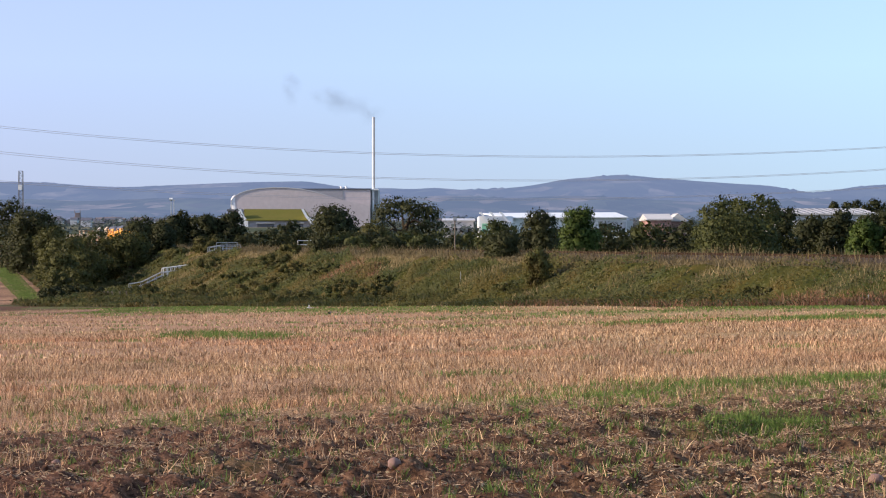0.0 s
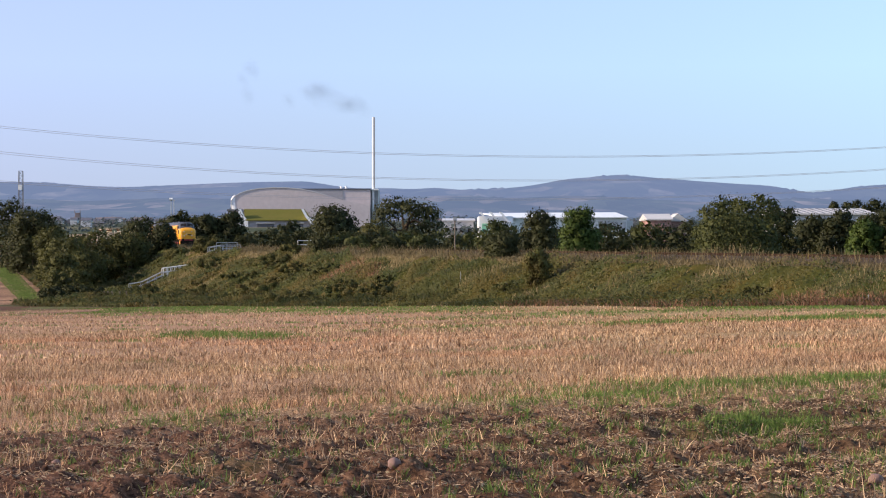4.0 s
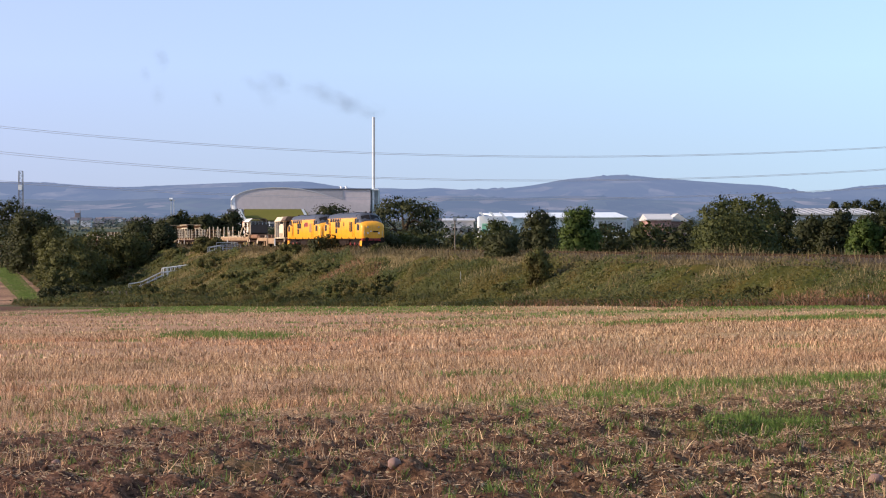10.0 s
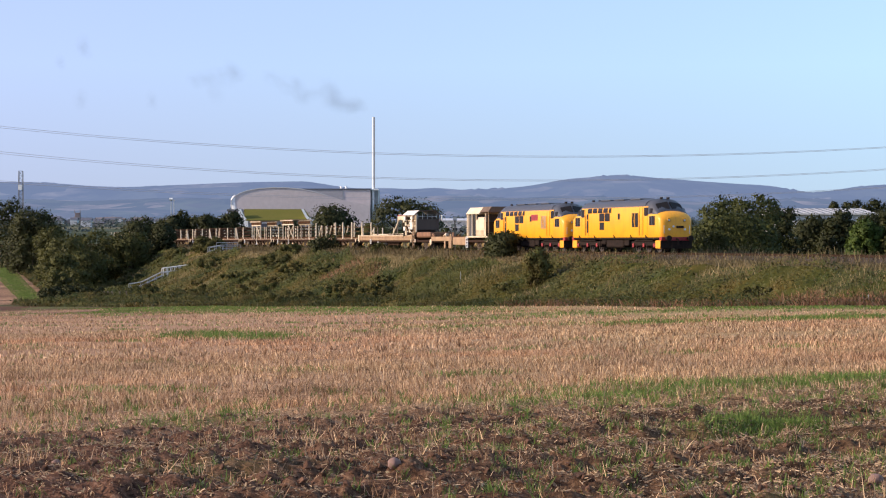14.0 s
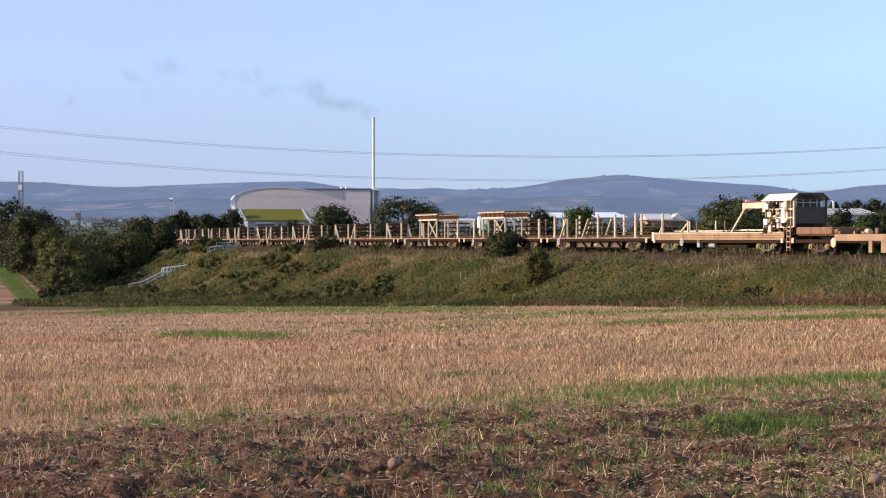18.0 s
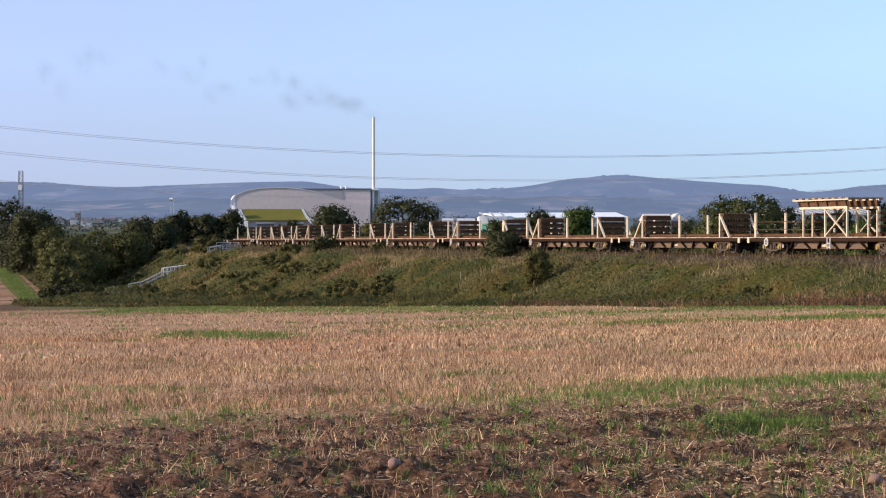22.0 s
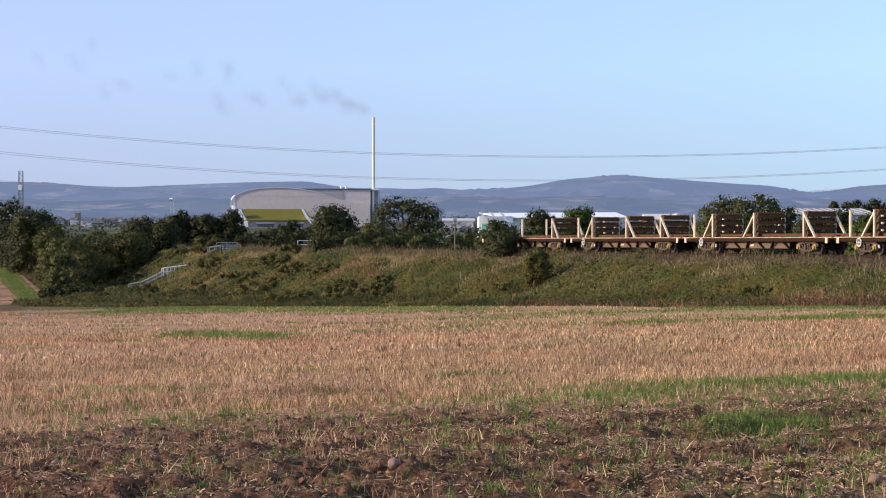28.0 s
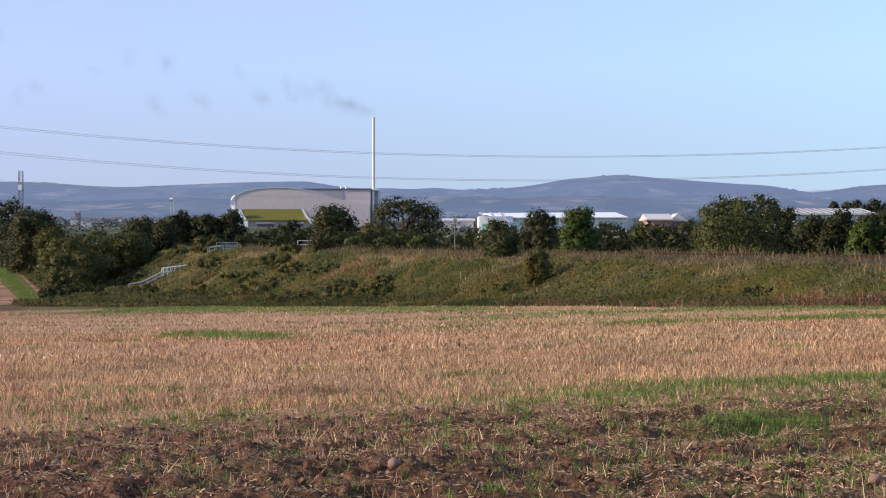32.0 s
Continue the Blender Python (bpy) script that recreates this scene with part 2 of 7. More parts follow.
def leaf_quads(centre, normal, size, rng, aspect=0.7):
    """Leaf-shaped quads at the centres, square to the normals."""
    n = len(centre)
    nn = normal / np.maximum(np.linalg.norm(normal, axis=1, keepdims=True), 1e-6)
    r = rng.normal(size=(n, 3))
    a = np.cross(nn, r)
    a /= np.maximum(np.linalg.norm(a, axis=1, keepdims=True), 1e-6)
    b = np.cross(nn, a)
    s = np.broadcast_to(np.asarray(size, dtype=float).reshape(-1, 1), (n, 1))
    a, b = a * s * 0.5, b * s * 0.5 * aspect
    lift = nn * s * 0.12
    return np.stack([centre - a - lift, centre - b, centre + a - lift, centre + b], axis=1)


def blade_quads(foot, height, width, rng, lean=0.35):
    """Upright blades from their feet, each leaning its own way."""
    n = len(foot)
    th = rng.uniform(0, 2 * np.pi, n)
    w = np.stack([np.cos(th), np.sin(th), np.zeros(n)], 1) * np.asarray(width).reshape(-1, 1) * 0.5
    ph = rng.uniform(0, 2 * np.pi, n)
    q = rng.uniform(0, lean, n)
    h = np.asarray(height).reshape(-1)
    top = foot + np.stack([np.cos(ph) * q * h, np.sin(ph) * q * h, h], 1)
    return np.stack([foot - w, foot + w, top + w * 0.35, top - w * 0.35], axis=1)


# ---- the railway line ----
ARC_K = 1 / 3750.0
ARC_A = radians(18.41)
ARC_O = (0.0, 194.7)
ARC_C = (ARC_O[0] + math.cos(ARC_A) / ARC_K, ARC_O[1] + math.sin(ARC_A) / ARC_K)
HALF = 1.35


def on_line(u, off=-HALF):
    """The place u metres along the line, off metres to the field side of the train's flank, and the heading."""
    a = ARC_A + ARC_K * u
    r = 1 / ARC_K + off
    return ARC_C[0] - math.cos(a) * r, ARC_C[1] - math.sin(a) * r, a


def line_pose(u, off=-HALF, z=0.0):
    x, y, a = on_line(u, off)
    return pose(x, y, z, 0, 0, math.degrees(math.atan2(-math.cos(a), math.sin(a))))


def line_side(x, y):
    """Signed distance from the train's flank, positive on the field side."""
    return np.hypot(x - ARC_C[0], y - ARC_C[1]) - 1 / ARC_K


# ---- ground ----
def wave(x, y, s, seed=0.0):
    """Cheap smooth noise from sines, about -1 to 1."""
    return (np.sin(x * s + 1.7 * np.sin(y * s * 0.83 + seed) + seed) + np.sin(y * s * 1.13 + 1.3 * np.sin(x * s * 0.71 - seed) + 2.1 * seed)) * 0.5


def crumble(x, y):
    """Lumpy noise of three sizes between lattice points, about -1.7 to 1.7."""
    out = 0.0
    for f, k in ((4.6, 1.0), (10.3, 0.5), (22.0, 0.25)):
        a, b = np.asarray(x, float) * f + 3.1 * f, np.asarray(y, float) * f + 1.7 * f
        i, j = np.floor(a), np.floor(b)
        u, v = a - i, b - j
        u, v = u * u * (3 - 2 * u), v * v * (3 - 2 * v)
        h = lambda p, q: np.mod(np.sin(p * 127.1 + q * 311.7) * 43758.5453, 1.0) * 2 - 1
        out = out + k * ((h(i, j) * (1 - u) + h(i + 1, j) * u) * (1 - v) + (h(i, j + 1) * (1 - u) + h(i + 1, j + 1) * u) * v)
    return out


def ground_z(x, y):
    x, y = np.asarray(x, float), np.asarray(y, float)
    d = line_side(x, y)
    ys = np.where(y < 160, y, 160 + 60 * (1 - np.exp(-np.maximum(y - 160, 0) / 60)))
    drop = 1.5 + 0.0224 * ys - 0.023 * np.clip(x, -60, 45) - 0.02 * np.clip(y - 260, 0, 500)
    field = EYE - drop + 0.05 * wave(x, y, 0.21, 0.4) + 0.02 * wave(x, y, 0.9, 1.4)
    plain = -2.0 + 0.0125 * np.clip(y - 450, 0, 3000) + 1.5 * wave(x, y, 0.004, 2.0) * np.clip((y - 500) / 500, 0, 1)
    far = np.clip((-d - 6) / 25, 0, 1)
    far = np.maximum(far, np.clip((y - 520) / 200, 0, 1))
    base = field * (1 - far) + plain * far
    bank = -0.8 - np.maximum(d - 4.3, 0) / 2.0 - np.maximum(-d - 9, 0) / 2.0
    bank = bank + 0.22 * wave(x, y, 0.5, 0.2) * np.clip((d - 4) / 3, 0, 1)
    fade = np.clip((900 - y) / 200, 0, 1)
    bank = bank * fade - 40 * (1 - fade)
    k = 0.6
    h = np.clip(0.5 + 0.5 * (bank - base) / k, 0, 1)
    return base * (1 - h) + bank * h + k * h * (1 - h)


def soil_mask(x, y):
    """1 on the freshly turned soil near the camera and on a strip far down the field, 0 on the stubble."""
    edge = 24.6 + 0.45 * x + 1.3 * wave(x, y, 0.35, 0.7) + 0.6 * wave(x, y, 1.7, 2.7)
    near = np.clip((edge - y) / 4.5 + 0.5, 0, 1)
    strip = np.clip((-x - 14) / 8, 0, 1) * np.clip((y - 120) / 20, 0, 1) * np.clip(0.45 + 0.5 * wave(x * 0.2, y, 0.35, 1.0), 0, 1)
    corner = np.clip((-x - 22) / 8, 0, 1) * np.clip(1.9 - np.abs(y - 203 - 2 * wave(x, y, 0.3, 0.4)) / 13, 0, 1)
    return np.maximum.reduce([near, strip, corner])


def field_z(x, y):
    """The field's surface with the furrows and lumps of the turned soil."""
    v = (y - 0.42 * x) * 0.92
    row = np.sin(v * 5.2 + 1.1 * wave(x, y, 0.7, 2.2)) * (0.6 + 0.5 * wave(x, y, 0.55, 4.4))
    lump = 0.095 * row + 0.045 * wave(x, y * 0.8, 3.1, 1.5) + 0.058 * crumble(x, y)
    return ground_z(x, y) + (0.12 + 0.88 * soil_mask(x, y)) * np.where(y < 40, lump * np.clip((y - 10) / 2.5, 0, 1) * np.clip(1.5 - np.abs(x) / np.maximum(0.26 * np.abs(y), 0.1), 0, 1), 0.0)


def green_mask(x, y):
    """Regrown weeds: a band along the turned soil, drifts in the stubble, and the field's far margin."""
    ragged = 0.75 + 0.5 * wave(x, y, 2.3, 0.9)
    band = np.exp(-((y - (26.2 + 0.45 * x)) / 1.6) ** 2) * np.clip((x + 1.0) / 3.5, 0.15, 1) * ragged
    patch = 1.6 * np.exp(-((y - 20.5 - 0.15 * (x - 3.1)) / 0.75) ** 2) * np.exp(-((x - 3.1) / 0.75) ** 4) * (ragged + 0.4)
    strip = 1.2 * np.exp(-((y - (70 - 1.6 * (x + 7.5))) / 5.0) ** 2) * np.exp(-((x + 7.5) / 2.8) ** 4) * ragged
    strip2 = 0.7 * np.exp(-((y - (73 + 0.3 * (x - 7))) / 3.0) ** 2) * np.exp(-((x - 7.2) / 2.2) ** 4)
    lines = 0.4 * np.exp(-((np.mod(y + 0.35 * x, 17.0) - 8.5) / 1.0) ** 2) * (y > 60) * np.clip(0.2 + wave(x, y, 0.2, 7.0), 0, 1)
    broken = np.clip(0.65 + 0.55 * wave(x, y * 0.3, 0.3, 1.9) + 0.3 * wave(x, y, 1.9, 0.3), 0, 1)
    lines = np.maximum(lines, np.exp(-((y - 74 - 0.1 * x) / 3.4) ** 2) * broken * np.clip((x + 3) / 3, 0, 1))
    lines = np.maximum(lines, 0.7 * np.exp(-((y - 99 - 0.1 * x) / 4.5) ** 2) * np.clip((x + 6) / 12, 0, 1) * (0.3 + 0.7 * broken))
    margin = np.clip(1.4 - np.abs(ground_margin(x, y) - 2.0) / 3.0, 0, 1) * (0.7 + 0.5 * wave(x, y, 0.22, 3.3)) * (x > -42) * (y > 60)
    margin = margin * np.clip(np.maximum((-x - 14) / 5, (x - 11) / 4), 0, 1)
    spots = 0.8 * np.clip(wave(x, y, 1.3, 3.1) * wave(x, y, 0.47, 5.0) - 0.2, 0, 1)
    fringe = 0.42 * np.exp(-((ground_margin(x, y) - 7) / 9) ** 2) * np.clip((7 - x) / 6, 0, 1) * (x > -30) * (y > 60)
    path = path_mask(x, y)
    return np.clip(np.maximum.reduce([fringe, band, patch, strip, strip2, lines, margin, spots, path]), 0, 1)


def path_mask(x, y):
    """The grassed way along the field's far corner."""
    return np.clip(1.5 - np.abs(x + 46.5 + 0.247 * (y - 235)) / (0.0052 * np.maximum(y, 1)), 0, 1) * (y > 225)


def ground_margin(x, y):
    """Metres from the foot of the embankment into the field."""
    d = line_side(x, y)
    ys = np.where(y < 160, y, 160 + 60 * (1 - np.exp(-np.maximum(y - 160, 0) / 60)))
    drop = 1.5 + 0.0224 * ys - 0.023 * np.clip(x, -60, 45) - 0.02 * np.clip(y - 260, 0, 500)
    foot = 7.0 + 2.0 * np.maximum(drop - EYE - 0.8, 0) + 0.28 * np.clip(-x - 2, 0, 22) + 0.55 * np.clip(-x - 22, 0, 30)
    off_path = np.minimum(-(x + 43.5 + 0.247 * (y - 235)), 5.0)      # the field goes on beyond the grassed way
    return np.where(y > 228, np.maximum(d - foot, off_path), d - foot)


def build_ground():
    ang = np.concatenate([np.arange(-180, -20, 5.0), np.arange(-20, -13.2, 0.5), np.arange(-13.2, 13.2, 0.085), np.arange(13.2, 20, 0.5), np.arange(20, 180, 5.0)])
    rad = np.concatenate([[0.0], np.geomspace(2.0, 12.0, 20)[:-1], np.geomspace(12, 34, 360)[:-1], np.geomspace(34, 500, 150)[:-1], np.geomspace(500, 4950, 50)])
    A, R = np.meshgrid(np.radians(ang), rad)
    X, Y = R * np.sin(A), R * np.cos(A)
    Z = field_z(X, Y)
    n, m = R.shape
    me = bpy.data.meshes.new("ground")
    me.vertices.add(n * m)
    me.vertices.foreach_set("co", np.stack([X, Y, Z], -1).astype(np.float32).ravel())
    i, j = np.meshgrid(np.arange(n - 1), np.arange(m), indexing="ij")
    jn = (j + 1) % m
    F = np.stack([i * m + j, i * m + jn, (i + 1) * m + jn, (i + 1) * m + j], -1).reshape(-1, 4)[:, ::-1]
    me.loops.add(F.size)
    me.loops.foreach_set("vertex_index", F.astype(np.int32).ravel())
    me.polygons.add(len(F))
    me.polygons.foreach_set("loop_start", np.arange(0, F.size, 4, dtype=np.int32))
    me.update(calc_edges=True)
    for name, vals in (("soil", soil_mask(X, Y)), ("green", green_mask(X, Y)),
                       ("bank", np.clip(0.5 - ground_margin(X, Y) / 1.5, 0, 1) * (1 - path_mask(X, Y))),
                       ("lens_tint", np.clip((X + 3.0) / 9.0, 0, 1)), ("far", np.clip((Y - 420) / 200, 0, 1))):
        me.attributes.new(name, "FLOAT", "POINT").data.foreach_set("value", vals.astype(np.float32).ravel())
    me.shade_smooth()
    k = Nodes("field ground")
    co = k.coord("Position")
    fine, mid, big = k.noise(co, 13, 6, 0.75), k.noise(co, 1.6, 5), k.noise(co, 0.12, 4)
    stub = k.ramp(fine, [(0.32, (0.10, 0.057, 0.033)), (0.5, (0.37, 0.225, 0.132)), (0.70, (0.66, 0.45, 0.28))])
    stub = k.mix(0.5, stub, k.ramp(big, [(0.3, (0.84, 0.70, 0.66)), (0.7, (1.14, 1.09, 1.0))]), "MULTIPLY")
    soil = k.ramp(fine, [(0.36, (0.030, 0.015, 0.010)), (0.55, (0.145, 0.074, 0.046)), (0.75, (0.31, 0.185, 0.12))])
    # Lens colour shading put into the ground: greener towards +x.
    soil = k.mix(k.attr("lens_tint"), soil, k.mix(1.0, soil, (0.92, 1.07, 0.84), "MULTIPLY"))
    stub = k.mix(k.attr("lens_tint"), stub, k.mix(1.0, stub, (0.97, 1.06, 0.88), "MULTIPLY"))
    c = k.mix(k.attr("soil"), stub, soil)
    green = k.ramp(mid, [(0.3, (0.075, 0.10, 0.025)), (0.7, (0.14, 0.175, 0.045))])
    gm = k.n.new("ShaderNodeMath")
    gm.operation = "MULTIPLY"
    k.link(k.attr("green"), gm.inputs[0])
    k.link(k.ramp(k.noise(co, 3.0, 4), [(0.4, (0.2, 0.2, 0.2)), (0.62, (0.95, 0.95, 0.95))]), gm.inputs[1])
    c = k.mix(gm.outputs[0], c, green)
    bank = k.ramp(mid, [(0.3, (0.040, 0.044, 0.015)), (0.6, (0.07, 0.070, 0.024)), (0.8, (0.13, 0.105, 0.045))])
    c = k.mix(k.attr("bank"), c, bank)
    v = k.put("ShaderNodeTexVoronoi", Scale=0.006)
    k.link(co, v.inputs["Vector"])
    lands = k.ramp(v.outputs["Color"], [(0.2, (0.05, 0.062, 0.035)), (0.5, (0.08, 0.092, 0.05)), (0.8, (0.18, 0.15, 0.095))])
    c = k.mix(k.attr("far"), c, lands)
    k.bump(k.mix(0.45, k.noise(co, 9.0, 5, 0.7), fine), 0.8, 0.08)
    me.materials.append(k.done(c, 0.95))
    tagged(new("ground", me), "harvested stubble field sloping down to a railway embankment", "ground", kind="structure")


build_ground()
# ---- track ----
def build_track():
    us = np.linspace(-640, 470, 371)
    def sweep(profile):
        rings = []
        for u in us:
            rings.append([(*on_line(u, -HALF - y)[:2], z) for y, z in profile])
        return Geo().loft(rings)
    bed = sweep([(-2.6, -0.9), (-1.6, -0.17), (1.6, -0.155), (6.0, -0.2), (7.2, -0.9)])
    tagged(part("ballast", bed, "ballast", None), "brown stone ballast under the railway track", "ballast", kind="structure")
    for y in (-0.7525, 0.7525):
        r = sweep([(y - 0.07, -0.16), (y + 0.07, -0.16), (y + 0.07, -0.145), (y + 0.015, -0.12), (y + 0.015, -0.04), (y + 0.036, -0.03), (y + 0.036, 0.0), (y - 0.036, 0.0), (y - 0.036, -0.03), (y - 0.015, -0.04), (y - 0.015, -0.12), (y - 0.07, -0.145)])
        tagged(part("rail", r, "darkrust", None), "worn steel running rail on the track", "rail", "running rails", "structure")
    g = Geo()
    for u in np.arange(-300, 150, 0.65):
        m = line_pose(u)
        c = [m @ Vector(p) for p in ((-0.13, -1.25, -0.33), (0.13, -1.25, -0.33), (0.13, 1.25, -0.33), (-0.13, 1.25, -0.33), (-0.13, -1.25, -0.165), (0.13, -1.25, -0.165), (0.13, 1.25, -0.165), (-0.13, 1.25, -0.165))]
        g.add(c, [(3, 2, 1, 0), (4, 5, 6, 7), (0, 1, 5, 4), (1, 2, 6, 5), (2, 3, 7, 6), (3, 0, 4, 7)])
    tagged(part("sleepers", g, "post", None), "grey sleepers along the railway track", "sleepers", kind="stuff")


build_track()


# ---- trees and bushes ----
def crown_mesh(rng, w, h, z0, lobes, n, leaf, material, low=False, spread=1.0):
    """Leaf clumps on uneven lobes inside a crown w wide and h high, standing from z0."""
    if low:
        # lobes wind up from a broad base to the top, so that the crown is closed down to the ground
        lobes = int(lobes * 1.7)
        zf = np.clip((np.arange(lobes) + rng.uniform(0, 1, lobes)) / lobes, 0, 1) ** 1.15
        th = np.arange(lobes) * 2.4 + rng.uniform(-0.5, 0.5, lobes)
        ra = rng.uniform(0.45, 1.0, lobes) * w / 2 * 0.86 * np.sqrt(1 - 0.8 * zf ** 4)
        c = np.stack([np.cos(th) * ra, np.sin(th) * ra, z0 + h * 0.82 * zf], 1)
    else:
        c = rng.uniform(-1, 1, (lobes, 3))
        c /= np.maximum(1, np.linalg.norm(c, axis=1, keepdims=True))
        c[:, :2] *= w / 2 * 0.72 * spread
        c[:, 2] = z0 + h * (0.46 + 0.44 * c[:, 2])
    rad = rng.uniform(0.17, 0.36, lobes) * min(w, h * 1.2)
    k = rng.choice(lobes, n, p=rad ** 2 / np.sum(rad ** 2))
    d = rng.normal(size=(n, 3))
    d /= np.linalg.norm(d, axis=1, keepdims=True)
    d[:, 2] = np.where(d[:, 2] < -0.5, -d[:, 2] * 0.5, d[:, 2])
    shell = rng.uniform(0.72, 1.0, n)
    spray = rng.random(n) < 0.32
    shell = np.where(spray, shell - 0.22, shell * 1.1 - 0.12)
    ragged = 1 + 0.12 * np.sin(d[:, 0] * 5 + k) * np.sin(d[:, 1] * 6 + 2 * k) * np.sin(d[:, 2] * 5 - k)
    p = c[k] + d * (rad[k] * shell * ragged)[:, None] * np.array([1, 1, 0.85])
    lo, hi = np.percentile(p, 1, axis=0), np.percentile(p, 99, axis=0)
    sx = np.array([w, w, h]) / np.maximum(hi - lo, 0.1)
    off = np.array([0, 0, z0 + h]) - np.array([(hi[0] + lo[0]) / 2, (hi[1] + lo[1]) / 2, hi[2]]) * sx
    p, c, rad = p * sx + off, c * sx + off, rad * sx.min()
    p[:, 2] = np.maximum(p[:, 2], z0 * 0.6 + 0.05)
    cell = np.floor(p / (leaf * 4.0)).astype(np.int64)
    _, where, count = np.unique(cell @ np.array([1, 1009, 1018081]), return_inverse=True, return_counts=True)
    kept = count[where.ravel()] > 2
    p, d, spray, n = p[kept], d[kept], spray[kept], int(kept.sum())
    nrm = d + rng.normal(size=(n, 3)) * 0.6
    mass = (p - np.array([0, 0, z0 + h * 0.35])) / np.array([w / 2, w / 2, h * 0.6])
    lit = d * 0.75 + mass * 0.45 + rng.normal(size=(n, 3)) * 0.22
    size = leaf * rng.uniform(0.6, 1.35, n) * np.where(spray, 2.3, 1.0)
    me = quads("crown", leaf_quads(p, nrm, size, rng), material, lit)
    return me, c, rad


def tree(name, x, y, w, h, seed, material, label, n=2600, leaf=0.3, trunk=0.22, lobes=11, base=None, group="", clear=0.22, spread=1.0):
    rng = np.random.default_rng(seed)
    z = float(ground_z(x, y)) if base is None else base
    ob = thing(name, pose(x, y, z - 0.05, 0, 0, 0), label, "bush" if name == "bush" else "tree", group)
    z0 = h * clear
    me, c, rad = crown_mesh(rng, w, h - z0, z0, int(lobes * 1.3), int(n * 2.0), leaf * 0.74, material, clear < 0.1, spread)
    part("crown", me, material, ob)
    g = Geo()
    r0 = max(0.04, trunk * h / 9)
    top = Vector((rng.uniform(-0.2, 0.2), rng.uniform(-0.2, 0.2), z0 + (h - z0) * 0.4))
    g.tube((0, 0, 0), top * 0.5, r0, 8, r0 * 0.8)
    g.tube(top * 0.5, top, r0 * 0.8, 8, r0 * 0.55)
    part("trunk", g, "bark", ob)
    for i in range(min(7, lobes)):
        mid = top * rng.uniform(0.45, 1.0)
        end = Vector(c[i])
        bend = (mid + end) * 0.5 + Vector((0, 0, 0.08 * h))
        part("limb", Geo().tube(mid, bend, r0 * 0.42, 6, r0 * 0.28).tube(bend, end, r0 * 0.28, 6, r0 * 0.1), "bark", ob)
    return ob


def plant(name, px_x, y, w, top, seed, material, label, **kw):
    """A tree or bush whose top reaches the height top."""
    base = float(ground_z(px_x, y))
    return tree(name, px_x, y, w, top - base, seed, material, label, base=base, **kw)


OAK = "dark green round-crowned tree beyond the railway"
# beyond the line
plant("tree", -15.04, 285, 7.758, 5.67, 11, "leaf_dark", OAK, n=4200, leaf=0.34, lobes=16, clear=0.08)
plant("tree", -4.91, 268, 10.273, 6.5, 12, "leaf_dark", "spreading dark oak with open limbs beyond the railway", n=2600, leaf=0.30, lobes=17, clear=0.40, trunk=0.45, spread=1.2)
plant("bush", -4.29, 262, 8.006, 2.08, 41, "leaf_dark", "low dark bush under the oak", n=2000, leaf=0.28, lobes=11, clear=0.0)
plant("bush", -8.27, 240, 4.133, 2.91, 13, "leaf_olive", "yellowish green bush beside the railway line", n=1500, leaf=0.25, clear=0.05)
plant("tree", 10.17, 214, 5.707, 3.87, 14, "leaf_dark", OAK, n=4200, leaf=0.28, lobes=16, clear=0.06)
plant("tree", 12.88, 190, 4.117, 3.91, 15, "leaf_light", "bright green young tree beyond the railway", n=4200, leaf=0.22, lobes=13, clear=0.05)
plant("tree", 22.77, 168, 4.853, 4.25, 16, "leaf_haw", "large hawthorn with ragged top beyond the railway", n=5000, leaf=0.18, lobes=15, clear=0.02)
plant("bush", 23.16, 160, 6.667, 3.2, 19, "leaf_haw", "wide thorn bush beyond the railway", n=4000, leaf=0.18, lobes=15, clear=0.0)
plant("tree", 25.21, 165, 5.133, 4.42, 17, "leaf_haw", "large hawthorn with ragged top beyond the railway", n=5200, leaf=0.18, lobes=15, clear=0.02)
plant("tree", 28.57, 172, 3.536, 3.66, 18, "leaf_dark", OAK, n=2600, leaf=0.24, lobes=11, clear=0.04)
for i, (px, yy, ww, tt, mm) in enumerate(((31.94, 178, 3.956, 2.97, "leaf_dark"), (34.03, 176, 3.911, 3.44, "leaf_dark"),
                                      (29.01, 140, 2.878, 2.21, "leaf_light"), (31.73, 140, 3.5, 2.52, "leaf_mid"),
                                      (37.72, 175, 4.375, 3.52, "leaf_dark"))):
    plant("bush", px, yy, ww, tt, 20 + i, mm, "dense green bush beyond the railway", n=2800, leaf=0.22, lobes=12, clear=0.04)
for i in range(22):
    xx = 1062 + i * 25
    yy = 232 + (i % 3) * 4
    tt = (397 if i < 8 else 389) + 4 * (i % 3 - 1)
    plant("bush", (xx - 784) / 3600 * yy, yy, 4.6, EYE + (426.7 - tt) / 3600 * yy, 60 + i, "leaf_haw" if i % 5 == 3 else "leaf_dark", "low dark hedge bush beyond the railway", n=700, leaf=0.3, lobes=8, clear=0.0, group="hedge bushes")
for i in range(25):
    xx = 575 + i * 19
    plant("bush", (xx - 784) / 3600 * 232, 232 + (i % 3) * 4, 3.6, EYE + (426.7 - (411 if i < 15 else 403) + 5 * (i % 3 - 1)) / 3600 * 232, 775 + i, ("leaf_dark", "leaf_haw", "leaf_dark", "leaf_haw")[i % 4], "low green bush beyond the railway", n=800, leaf=0.24, lobes=8, clear=0.02, group="hedge bushes")
